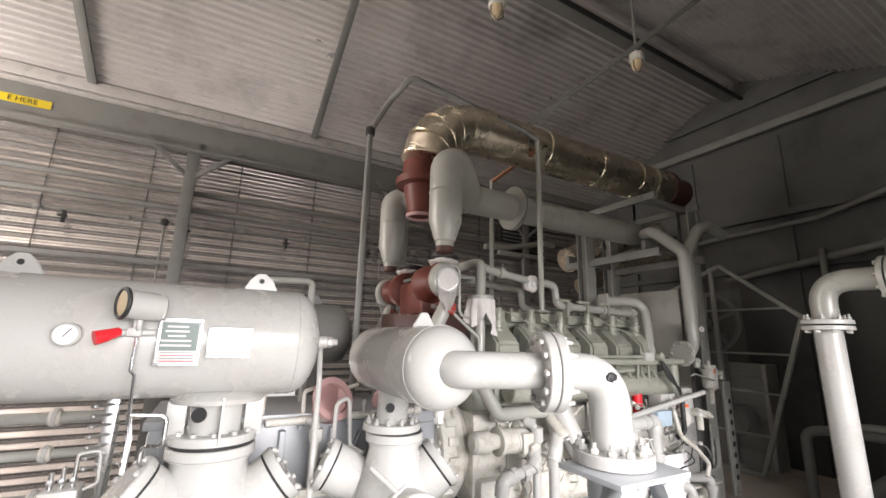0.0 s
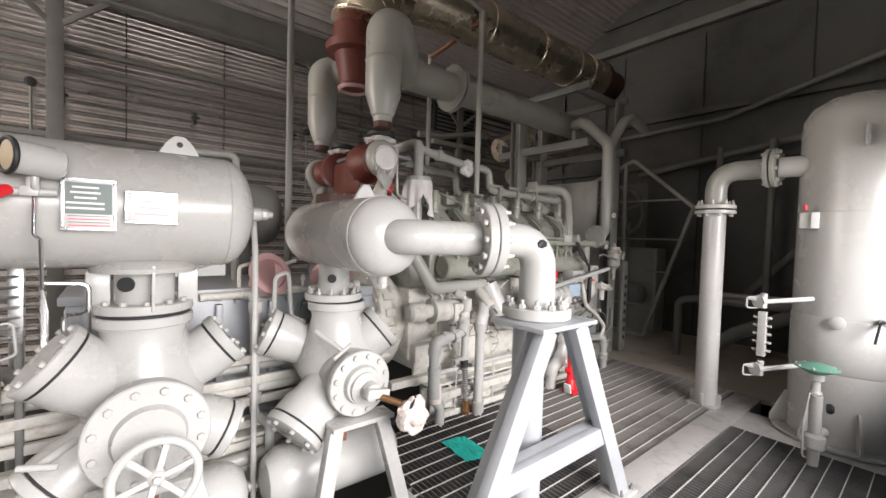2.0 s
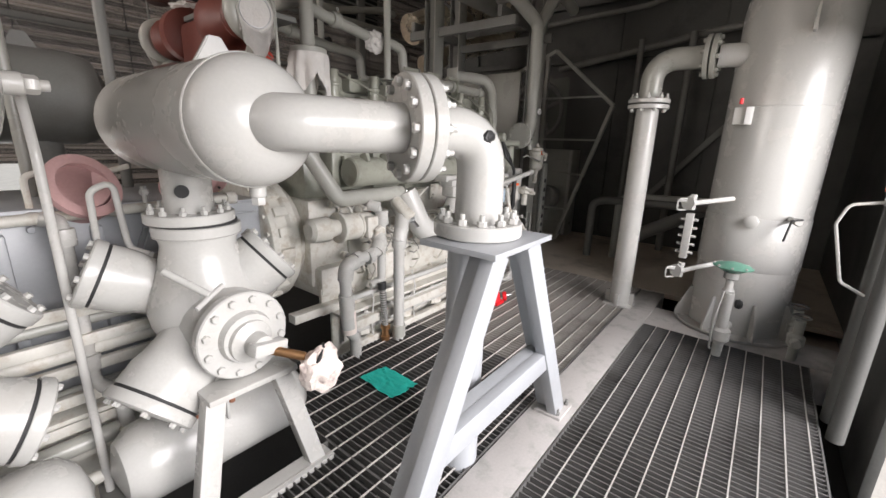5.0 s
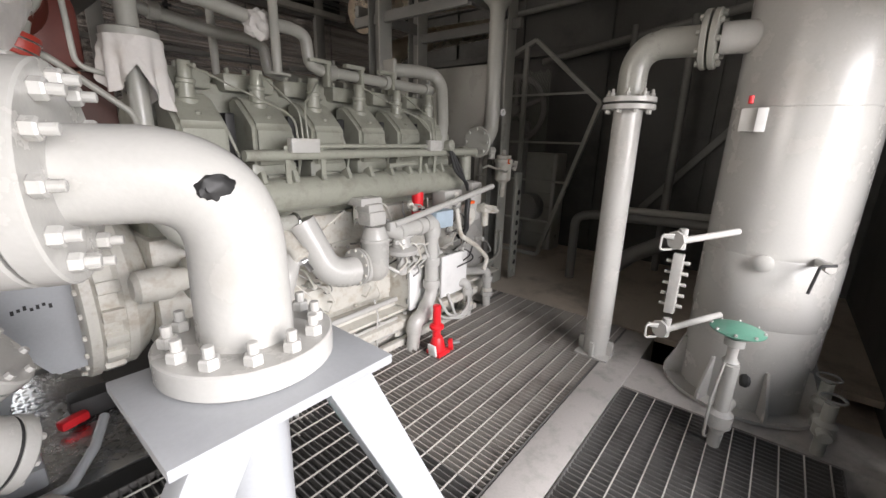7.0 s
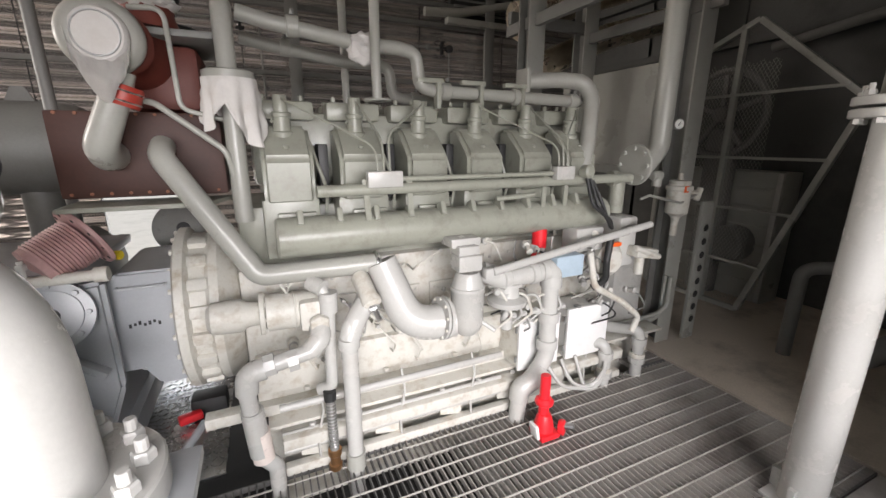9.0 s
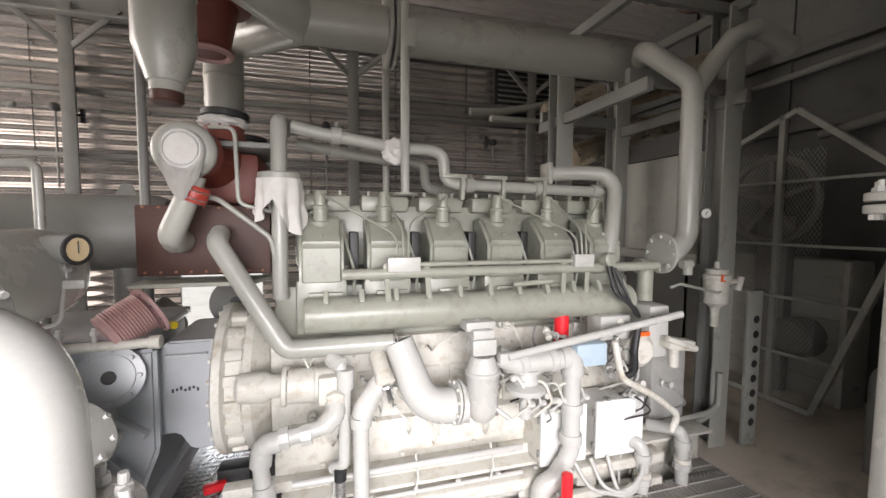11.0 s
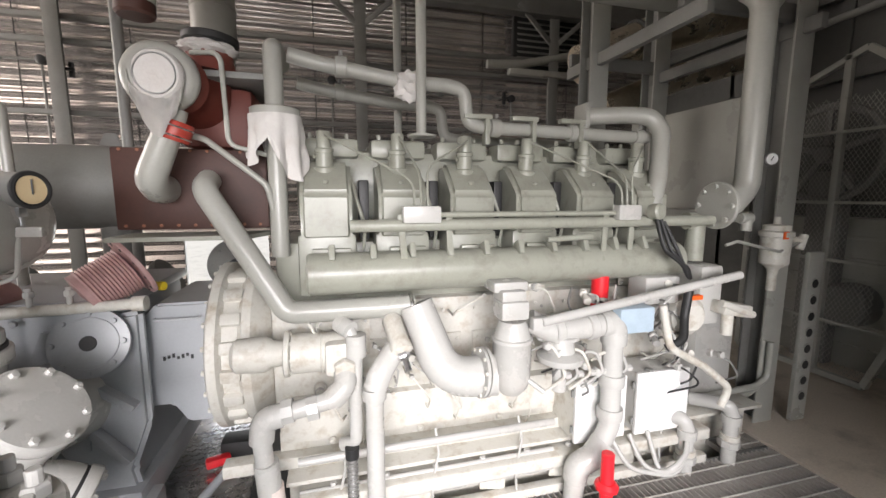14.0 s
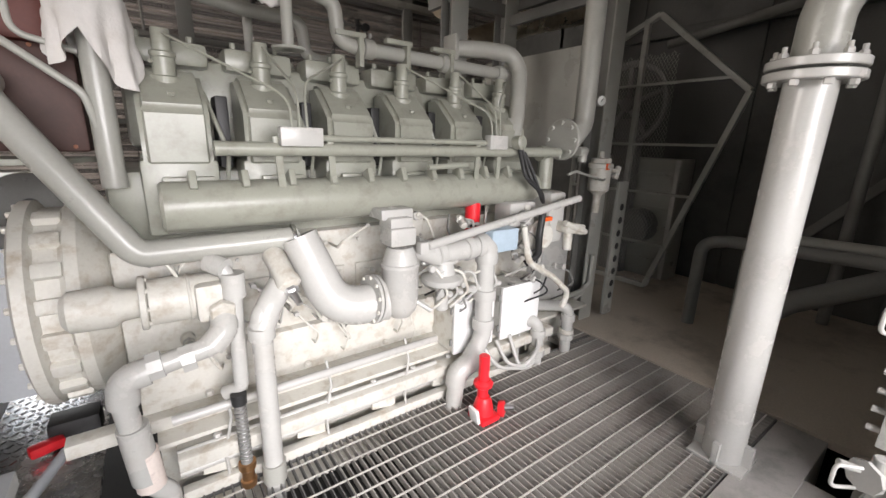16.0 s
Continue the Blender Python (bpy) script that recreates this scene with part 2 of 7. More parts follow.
def strut(a, b, w, t, bevel=0.004, up=(0, 1, 0)):
    """Straight bar of section w x t from a to b."""
    a, b = Vector(a), Vector(b)
    z = (b - a).normalized()
    y = (Vector(up) - z * Vector(up).dot(z)).normalized()
    x = y.cross(z)
    m = Matrix((x, y, z)).transposed().to_4x4()
    m.translation = (a + b) / 2
    bm = box((0, 0, 0), (w, t, (b - a).length), bevel)
    bmesh.ops.transform(bm, matrix=m, verts=bm.verts)
    return bm


BASES = {}


def thing(name, label, category, base=(0, 0, 0), group="", kind=""):
    ob = new(name)
    ob.empty_display_size = 0.05
    ob.location = base
    BASES[ob] = Vector(base)
    return tagged(ob, label, category, group, kind)


def mesh_of(name, bm, mat, base, smooth=True):
    bmesh.ops.translate(bm, vec=-base, verts=bm.verts)
    me = bpy.data.meshes.new(name)
    bm.to_mesh(me)
    bm.free()
    me.materials.append(mat)
    if smooth:
        me.polygons.foreach_set("use_smooth", [True] * len(me.polygons))
        me.set_sharp_from_angle(angle=radians(38))
    return me


def part(name, bm, mat, parent, label=""):
    base = BASES[parent]
    ob = new(name, mesh_of(name, bm, mat, base))
    ob.parent = parent
    BASES[ob] = base
    if label:
        ob["label"] = label
    return ob


def solo(name, bm, mat, label, category, group="", kind="", base=None):
    """A thing of one mesh."""
    if base is None:
        zs = [v.co for v in bm.verts]
        base = Vector((sum(v.x for v in zs) / len(zs), sum(v.y for v in zs) / len(zs), min(v.z for v in zs)))
    base = Vector(base)
    ob = new(name, mesh_of(name, bm, mat, base))
    ob.location = base
    BASES[ob] = base
    return tagged(ob, label, category, group, kind)


def hexbolt(at, way, r=0.012, h=0.014):
    return lathe([(r * 0.9, 0), (r, h * 0.1), (r, h * 0.8), (r * 0.85, h)], at, way, 6)


def bolts(parent, at, way, circle, count, r=0.012, h=0.014, mat=None, start=0.0, stud=False):
    m = axis_matrix(at, way)
    first = None
    for i in range(count):
        a = 2 * math.pi * (i + start) / count
        p = m @ Vector((circle * math.cos(a), circle * math.sin(a), 0))
        bm = hexbolt((0, 0, 0), way, r, h)
        if stud:
            bm = join(bm, rod(Vector((0, 0, 0)), Vector(way).normalized() * h * 2.0, r * 0.55, 10))
        if first is None:
            me = bpy.data.meshes.new("bolt")
            bm.to_mesh(me)
            me.materials.append(mat or CREAM)
            first = me
        bm.free()
        ob = new("bolt", first)
        ob.parent = parent
        ob.location = p - BASES[parent]
        BASES[ob] = p
    return


def flange(parent, at, way, r, t, mat, count=8, br=0.012, name="flange", stud=False, both=False):
    ob = part(name, lathe([(r - 0.004, 0), (r, 0.004), (r, t - 0.004), (r - 0.004, t)], at, way, 36), mat, parent)
    end = Vector(at) + Vector(way).normalized() * t
    if count:
        bolts(ob if parent.parent is None else parent, end, way, r - br * 1.9, count, br, br * 1.2, mat, stud=stud)
        if both:
            bolts(ob if parent.parent is None else parent, at, [-c for c in way], r - br * 1.9, count, br, br * 1.2, mat)
    return ob


# ---- setting ----
XL, XR, YB, YF = -4.5, 7.6, -0.25, 6.3
EAVE, RIDGE, RIDGE_Y = 4.35, 6.0, 3.1


def corrugated(x0, x1, line, pitch=0.118, depth=0.036, per=8):
    """Sheet with ribs along x, following a line of (y, z)."""
    pts = []
    for (ya, za), (yb, zb) in zip(line, line[1:]):
        d = Vector((yb - ya, zb - za))
        n = max(1, int(d.length / pitch * per))
        nrm = Vector((-d.y, d.x)).normalized()
        for i in range(n + 1):
            s = d * (i / n)
            o = nrm * depth * 0.5 * math.sin(2 * math.pi * i / per)
            pts.append((ya + s.x + o.x, za + s.y + o.y))
    bm = bmesh.new()
    a = [bm.verts.new((x0, y, z)) for y, z in pts]
    b = [bm.verts.new((x1, y, z)) for y, z in pts]
    for i in range(len(pts) - 1):
        bm.faces.new((a[i], b[i], b[i + 1], a[i + 1]))
    return bm


def structure(name, bm, mat, label, category):
    return solo(name, bm, mat, label, category, kind="structure", base=(0, 0, 0))


structure("ground", box((0, 0, -0.62), (400, 400, 0.2), 0), OUTSIDE, "pale gravel yard outside the shed", "ground")
structure("pit_floor", box(((XL + XR) / 2, 3.0, -0.47), (XR - XL, YF - YB, 0.1), 0), PIT, "pit floor under the steel gratings, its shade painted near black", "floor")

# far wall, of ribbed sheet with a low doorway in it
DOOR_X0, DOOR_X1, DOOR_Z = 0.8, 1.76, 1.1
far = structure("wall_north", corrugated(XL, XR, [(YF, DOOR_Z), (YF, EAVE + 0.1)]), GALV, "galvanised corrugated sheet wall with horizontal ribs", "wall")
for xa, xb in ((XL, DOOR_X0), (DOOR_X1, XR)):
    part("wall_sheet", corrugated(xa, xb, [(YF, -0.42), (YF, DOOR_Z)]), GALV, far)
part("wall_backing", join(box(((XL + XR) / 2, YF + 0.06, (DOOR_Z + EAVE) / 2 + 0.1), (XR - XL, 0.05, EAVE - DOOR_Z + 0.1), 0), box(((XL + DOOR_X0) / 2, YF + 0.06, 0.34), (DOOR_X0 - XL, 0.05, 1.52), 0), box(((DOOR_X1 + XR) / 2, YF + 0.06, 0.34), (XR - DOOR_X1, 0.05, 1.52), 0)), STEEL, far)

for i, x in enumerate((-3.9, -2.75, -1.6, -0.6, 0.45, 1.5, 2.4, 3.55, 4.6, 5.9, 6.9)):
    part("sheet_lap", box((x, YF - 0.019, 2.75), (0.008, 0.006, 3.1), 0), BLACK, far)
    for k in range(9):
        part("lap_screw", hexbolt((x + 0.03, YF - 0.016, 1.4 + 0.33 * k), (0, -1, 0), 0.009, 0.008), STEEL, far)
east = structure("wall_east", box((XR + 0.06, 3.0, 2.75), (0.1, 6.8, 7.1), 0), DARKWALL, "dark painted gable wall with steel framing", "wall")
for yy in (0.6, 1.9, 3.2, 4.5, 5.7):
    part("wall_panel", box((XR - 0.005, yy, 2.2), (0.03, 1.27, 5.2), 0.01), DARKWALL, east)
# High gap in this unseen wall is made for the added west lamp.
west = structure("wall_west", join(box((XL - 0.06, 1.45, 2.7), (0.1, 3.7, 6.4), 0), box((XL - 0.06, 6.15, 2.7), (0.1, 0.5, 6.4), 0), box((XL - 0.06, 4.6, 5.2), (0.1, 2.6, 1.8), 0), box((XL - 0.06, 4.6, 0.55), (0.1, 2.6, 2.1), 0)), GALV, "galvanised sheet end wall", "wall")
GATE0, GATE1, GATE_Z = -1.2, 4.4, 2.15
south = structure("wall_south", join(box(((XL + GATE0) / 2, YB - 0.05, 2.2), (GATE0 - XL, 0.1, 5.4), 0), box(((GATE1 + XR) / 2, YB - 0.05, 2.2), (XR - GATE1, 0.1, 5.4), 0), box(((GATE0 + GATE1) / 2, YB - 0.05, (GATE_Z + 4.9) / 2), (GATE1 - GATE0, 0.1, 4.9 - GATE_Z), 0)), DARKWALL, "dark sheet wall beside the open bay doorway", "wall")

# Screen with no real counterpart, added to hide the bright yard from the camera.
structure("yard_screen", box((3.95, -0.22, 0.2), (0.9, 0.05, 1.24), 0.01), DARKWALL, "low dark screen added in the doorway to hide the bright yard", "wall")
structure("ceiling", corrugated(XL, XR, [(YF + 0.15, EAVE), (RIDGE_Y, RIDGE)], 0.09, 0.036, 8), ROOF, "ribbed galvanised roof sheeting seen from below", "ceiling")
structure("ceiling_south", corrugated(XL, XR, [(RIDGE_Y, RIDGE), (YB - 0.15, EAVE + 0.1)], 0.09, 0.026, 8), ROOF, "ribbed galvanised roof sheeting in shade", "ceiling")
structure("ceiling_cover", join(strut((1.55, YF + 0.2, EAVE + 0.06), (1.55, RIDGE_Y, RIDGE + 0.06), 12.3, 0.02, 0), strut((1.55, YB - 0.2, EAVE + 0.16), (1.55, RIDGE_Y, RIDGE + 0.06), 12.3, 0.02, 0)), STEEL, "outer roof skin of painted steel", "ceiling")

# steel frame of the far wall
def wall_column(x):
    t = thing("steel_column", "grey painted steel wall column with two knee braces", "column", (x, 6.12, -0.42), "wall columns")
    part("web", box((x, 6.12, 1.85), (0.03, 0.14, 4.5), 0.003), STEEL, t)
    part("front_plate", box((x, 6.05, 1.85), (0.14, 0.014, 4.5), 0.003), STEEL, t)
    for s in (-1, 1):
        part("knee_brace", strut((x + s * 0.05, 6.06, 3.62), (x + s * 0.55, 6.0, 4.05), 0.06, 0.03), STEEL, t)
    return t


for cx in (-3.2, -0.15, 2.95, 5.55):
    wall_column(cx)
eave = thing("eave_beam", "deep grey painted eave beam along the wall top", "beam", (0, 6.05, 4.0))
part("web", box((1.55, 6.08, 4.17), (12.0, 0.02, 0.44), 0.003), STEEL, eave)
part("top_chord", box((1.55, 6.04, 4.4), (12.0, 0.12, 0.03), 0.003), BEAM, eave)
part("bottom_chord", box((1.55, 6.02, 3.95), (12.0, 0.16, 0.03), 0.003), STEEL, eave)
part("light_strip", box((1.55, 5.98, 4.5), (12.0, 0.05, 0.14), 0.01), BEAM, eave, "pale painted eave strip")
sticker = solo("warning_sticker", box((-1.95, 6.062, 4.17), (0.62, 0.004, 0.1), 0), YELLOW, "yellow warning sticker with black lettering on the beam", "sticker")
fc = bpy.data.curves.new("sticker_text", "FONT")
fc.body, fc.size, fc.extrude, fc.align_x, fc.align_y = "E HERE", 0.085, 0.001, "CENTER", "CENTER"
fc.materials.append(BLACK)
ft_ob = new("sticker_text", fc)
ft_ob.matrix_world = pose(0.06, -0.005, 0.05, 90, 0, 0)
ft_ob.parent = sticker
for gz in (3.42, 3.18, 2.45, 1.6):
    solo("wall_girt", box((1.55, 6.2, gz), (12.0, 0.09, 0.05), 0.005), STEEL, "horizontal grey steel girt along the sheet wall", "girt", "wall girts")
for i in range(7):
    x = -2.6 + 1.25 * i
    br = thing("cable_clip", "small dark clip bracket on the sheet wall", "bracket", (x, 6.2, 2.85), "wall clips")
    part("stem", box((x, 6.22, 2.9), (0.03, 0.06, 0.16), 0.004), BLACK, br)
    part("arm", box((x, 6.18, 2.9), (0.09, 0.03, 0.03), 0.004), BLACK, br)

# roof steel
rb = thing("ridge_beam", "dark steel ridge beam under the roof", "beam", (1.5, RIDGE_Y, 5.7))
part("web", box((1.5, RIDGE_Y, 5.75), (12, 0.02, 0.2), 0.003), STEEL, rb)
part("lower_flange", box((1.5, RIDGE_Y, 5.65), (12, 0.16, 0.02), 0.003), STEEL, rb)
part("conduit", tube([(XL, RIDGE_Y - 0.15, 5.6), (XR, RIDGE_Y - 0.15, 5.6)], 0.03), BLACK, rb)
slope = (RIDGE - EAVE) / (YF + 0.15 - RIDGE_Y)
for x in (-1.3, 1.35):
    solo("rafter", strut((x, 6.0, EAVE + 0.38 * slope), (x, RIDGE_Y, RIDGE - 0.12), 0.05, 0.09, up=(1, 0, 0)), STEEL, "slender steel rafter under the ribbed roof", "rafter", "rafters")
    solo("rafter", strut((x, 0.0, EAVE + 0.2), (x, RIDGE_Y, RIDGE - 0.12), 0.05, 0.09, up=(1, 0, 0)), STEEL, "slender steel rafter under the ribbed roof", "rafter", "rafters")
solo("tie_rod", strut((3.1, 3.2, 3.875), (4.76, 1.87, 5.47), 0.05, 0.05), STEEL, "light steel tie under the roof", "tie")
for x, y, z in ((2.33, 2.6, 4.6), (4.34, 2.6, 4.8)):
    lamp = thing("ceiling_lamp", "caged bulkhead lamp with a clear glass bowl, unlit", "lamp", (x, y, z), "ceiling lamps")
    part("mount", rod((x, y, z + 0.14), (x, y, 5.72), 0.016), STEEL, lamp)
    part("housing", lathe([(0.03, 0), (0.075, -0.02), (0.085, -0.1), (0.07, -0.12)][::-1], (x, y, z + 0.15), (0, 0, 1), 20), GRUBBY, lamp)
    part("glass_bowl", lathe([(0, -0.13), (0.04, -0.115), (0.06, -0.06), (0.06, 0.0)], (x, y, z + 0.04), (0, 0, 1), 20), CREAMDIAL, lamp)
    for i in range(4):
        a = i * math.pi / 2
        part("guard_wire", tube([(x + 0.07 * math.cos(a), y + 0.07 * math.sin(a), z + 0.03), (x + 0.07 * math.cos(a), y + 0.07 * math.sin(a), z - 0.05), (x, y, z - 0.11)], 0.005, 0.03, 6), STEEL, lamp)

# gable wall framing, runs of conduit and pipe on the dark wall
for z, r in ((4.95, 0.06), (3.55, 0.05), (2.75, 0.045)):
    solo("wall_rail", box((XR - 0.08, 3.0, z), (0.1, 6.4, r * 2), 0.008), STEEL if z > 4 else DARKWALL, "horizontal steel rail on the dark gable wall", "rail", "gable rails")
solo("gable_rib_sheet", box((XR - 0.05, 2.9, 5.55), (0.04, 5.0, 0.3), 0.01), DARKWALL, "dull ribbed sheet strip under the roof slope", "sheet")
solo("wall_conduit", tube([(XR - 0.2, 5.9, 3.2), (XR - 0.2, 2.2, 3.35), (XR - 0.2, 0.2, 3.9)], 0.035), STEEL, "long grey conduit on the dark wall", "conduit", "wall conduits")
solo("wall_conduit", tube([(XR - 0.25, 3.4, 2.6), (XR - 0.25, 1.4, 2.9), (XR - 0.25, 0.1, 3.05)], 0.045), STEEL, "long grey conduit on the dark wall", "conduit", "wall conduits")

# ---- floor ----
beam = structure("floor_beam", box((1.6, 1.2, -0.13), (7.2, 0.22, 0.26), 0.008), BEAM, "wide scuffed cream-painted steel floor beam", "floor")
beam2 = structure("floor_beam_cross", box((4.55, 0.55, -0.14), (0.46, 1.5, 0.26), 0.008), BEAM, "cream-painted steel cross beam beside the vessel", "floor")
structure("floor", join(box((6.45, 3.0, -0.035), (2.4, 6.5, 0.05), 0), box((5.0, 0.3, -0.2), (1.3, 1.2, 0.1), 0)), FLOOR, "dirty trodden floor plates", "floor")


def grating(name, x0, x1, y0, y1, label, mat=GRATE, rods=RODS):
    t = thing(name, label, "floor grating", ((x0 + x1) / 2, (y0 + y1) / 2, -0.03), kind="structure")
    base = BASES[t]
    verts, faces = [], []

    def bar(xa, xb, ya, yb, za, zb):
        k = len(verts)
        verts.extend((x - base.x, y - base.y, z - base.z) for x in (xa, xb) for y in (ya, yb) for z in (za, zb))
        faces.extend([tuple(k + i for i in f) for f in ((0, 1, 3, 2), (4, 6, 7, 5), (0, 4, 5, 1), (2, 3, 7, 6), (1, 5, 7, 3), (0, 2, 6, 4))])
    n = int((x1 - x0) / 0.035)
    for i in range(n + 1):
        x = x0 + (x1 - x0) * i / n
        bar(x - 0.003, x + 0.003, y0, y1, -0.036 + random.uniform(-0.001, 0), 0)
    me = bpy.data.meshes.new("bearing_bars")
    me.from_pydata(verts, [], faces)
    me.materials.append(mat)
    ob = new("bearing_bars", me)
    ob.parent = t
    tagged(ob, kind="stuff")
    n = max(1, round((y1 - y0) / 0.1016))
    for i in range(n):
        y = y0 + 0.05 + 0.1016 * i
        if y > y1:
            break
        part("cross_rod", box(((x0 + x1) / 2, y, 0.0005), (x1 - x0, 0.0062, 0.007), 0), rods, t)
    for y in (y0 + 0.004, y1 - 0.004):
        part("edge_bar", box(((x0 + x1) / 2, y, -0.016), (x1 - x0, 0.008, 0.034), 0), GRATE, t)
    return t


grating("floor_grating", -1.0, 4.28, 0.02, 1.085, "worn steel bar grating over the pit")
grating("floor_grating", -1.0, 1.72, 1.315, 1.95, "worn steel bar grating over the pit")
grating("floor_grating", 1.725, 3.0, 1.315, 2.56, "worn steel bar grating over the pit")
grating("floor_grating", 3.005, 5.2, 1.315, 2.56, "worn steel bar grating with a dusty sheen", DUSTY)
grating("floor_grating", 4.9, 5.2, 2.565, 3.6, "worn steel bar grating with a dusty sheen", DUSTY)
structure("floor_tray", box((4.75, 1.94, -0.052), (0.9, 1.24, 0.02), 0), GRATE, "dust-filled tray close under the grating", "floor")
for bx in (-0.2, 1.0, 2.2, 3.4, 4.4):
    solo("pit_joist", box((bx, 1.9, -0.15), (0.1, 1.3, 0.16), 0.005), STEEL, "dark steel joist under the grating", "joist", "pit joists")
solo("pit_pipe", tube([(1.2, 1.6, -0.2), (4.2, 1.6, -0.2)], 0.06), PIPE, "grey pipe run under the grating", "pipe", "pit pipes")
solo("pit_pipe", tube([(1.2, 0.7, -0.25), (4.2, 0.7, -0.25)], 0.05), PIPE, "grey pipe run under the grating", "pipe", "pit pipes")
tread = solo("tread_plate", box((1.86, 3.35, -0.01), (0.5, 1.3, 0.02), 0.002), CHROME, "shiny bare metal tread plate on the floor", "floor plate")
cells = bmesh.new()
for i in range(14):
    for j in range(24):
        m = pose(1.63 + i * 0.035, 2.78 + j * 0.05, 0.001, 0, 0, 45 if (i + j) % 2 else -45)
        bmesh.ops.create_cube(cells, size=1, matrix=m @ Matrix.Diagonal((0.03, 0.009, 0.005, 1)))
tagged(part("raised_pattern", cells, CHROME, tread), kind="stuff")

# ---- pressure bottle over the first cylinder ----
def dome(r, t):
    return [(r * math.cos(a), t * math.sin(a)) for a in [i * math.pi / 16 for i in range(9)]]


b1 = thing("pulsation_bottle", "cream-painted horizontal pulsation bottle with name plates", "pressure vessel", (0.47, 2.36, 1.1), "pulsation bottles")
R1, Y1, Z1 = 0.265, 2.36, 1.57
prof = [(0, 0)] + [(R1 * math.sin(a), 0.14 * (1 - math.cos(a))) for a in [i * math.pi / 16 for i in range(1, 8)]] + [(R1, 0.14), (R1, 1.98)] + [(R1 * math.cos(a), 1.98 + 0.14 * math.sin(a)) for a in [i * math.pi / 16 for i in range(1, 9)]]
part("shell", lathe(prof, (-1.2, Y1, Z1), (1, 0, 0), 48), CREAM, b1)
part("weld_seam", ring((0.78, Y1, Z1), (1, 0, 0), R1 - 0.002, 0.005, 48, 6), CREAM, b1)
plug = part("end_plug", join(rod((0.9, Y1, Z1), (0.97, Y1, Z1), 0.035, 18), hexbolt((0.97, Y1, Z1), (1, 0, 0), 0.03, 0.035), rod((1.0, Y1, Z1), (1.03, Y1, Z1), 0.018)), CREAM, b1)
for x in (-0.35, 0.6):
    part("lifting_lug", plate_xz([(x - 0.09, Z1 + R1 - 0.015), (x - 0.055, Z1 + R1 + 0.05), (x - 0.02, Z1 + R1 + 0.085), (x + 0.02, Z1 + R1 + 0.085), (x + 0.055, Z1 + R1 + 0.05), (x + 0.09, Z1 + R1 - 0.015)], Y1 - 0.012, 0.024), CREAM, b1)
    # Black plug stands for the dark inside of the lug eye.
    part("lug_hole", rod((x, Y1 - 0.0135, Z1 + R1 + 0.045), (x, Y1 + 0.0135, Z1 + R1 + 0.045), 0.014), BLACK, b1)
part("neck", tube([(0.47, Y1, 1.12), (0.47, Y1, 1.45)], 0.115, seg=32), CREAM, b1)
part("saddle", lathe([(0.2, 0), (0.205, 0.02), (0.17, 0.05), (0.12, 0.055)], (0.47, Y1, 1.285), (0, 0, 1), 36), CREAM, b1)
for dx in (-0.165, 0.165):
    part("neck_gusset", box((0.47 + dx, Y1 - 0.03, 1.205), (0.08, 0.012, 0.17), 0.003), CREAM, b1)
part("front_gusset", box((0.49, Y1 - 0.15, 1.22), (0.012, 0.1, 0.2), 0.003), CREAM, b1)
# Black disc paints the dark inside of the port.
part("port_hole", lathe([(0.032, 0), (0.032, 0.012)], (0.40, Y1 - 0.105, 1.235), (-0.35, -1, 0), 20), BLACK, b1, "open port in the neck, its dark inside a black disc")
flange(b1, (0.47, Y1, 1.105), (0, 0, 1), 0.19, 0.04, CREAM, 12, 0.014, "neck_flange")


def name_plate(x, z, w, h, lines, head):
    p = thing("name_plate", "riveted metal name plate with small print" if head else "pale framed notice plate with faint print", "name plate", (x, 2.085, z - h / 2), "bottle plates")
    y = 2.078
    part("backing", box((x, y, z), (w, 0.012, h), 0.003), PLATE, p)
    for s in (-1, 1):
        part("rim", box((x, y - 0.008, z + s * (h / 2 - 0.005)), (w, 0.006, 0.01), 0.001), CHROME, p)
        part("rim", box((x + s * (w / 2 - 0.005), y - 0.008, z), (0.01, 0.006, h - 0.022), 0.001), CHROME, p)
    if head:
        part("print_field", box((x, y - 0.008, z + h * 0.12), (w - 0.026, 0.004, h * 0.6), 0), GREENPLATE, p)
        for i in range(5):
            wd = (w - 0.05) * random.uniform(0.5, 1)
            part("print_bar", box((x - 0.01, y - 0.0115, z + h * (0.33 - 0.1 * i)), (wd, 0.002, 0.007), 0), PLATE, p)
        for i in range(4):
            part("print_bar", box((x, y - 0.0075, z - h * (0.22 + 0.06 * i)), (w - 0.04, 0.003, 0.003), 0), RED if i % 2 else GREENPLATE, p)
    else:
        for i in range(3):
            part("print_bar", box((x, y - 0.0075, z + h * (0.2 - 0.2 * i)), ((w - 0.05) * (0.5 + 0.2 * i), 0.003, 0.004), 0), PINK, p)


name_plate(0.286, 1.563, 0.16, 0.195, 5, True)
name_plate(0.478, 1.563, 0.175, 0.13, 3, False)
gauge = thing("pressure_gauge", "round pressure gauge with cream housing on the bottle", "gauge", (0.14, 2.05, 1.6), "gauges")
part("housing", rod((0.09, 1.98, 1.71), (0.21, 2.05, 1.70), 0.056, 26), CREAM, gauge)
part("bezel", ring((0.088, 1.979, 1.71), (-1, -0.58, 0), 0.056, 0.009, 30, 8), BLACK, gauge)
part("dial", rod((0.084, 1.977, 1.71), (0.092, 1.981, 1.71), 0.05, 26), CREAMDIAL, gauge)
part("stem", tube([(0.145, 2.03, 1.66), (0.145, 2.03, 1.61), (0.16, 2.12, 1.60)], 0.012, 0.02), CREAM, gauge)
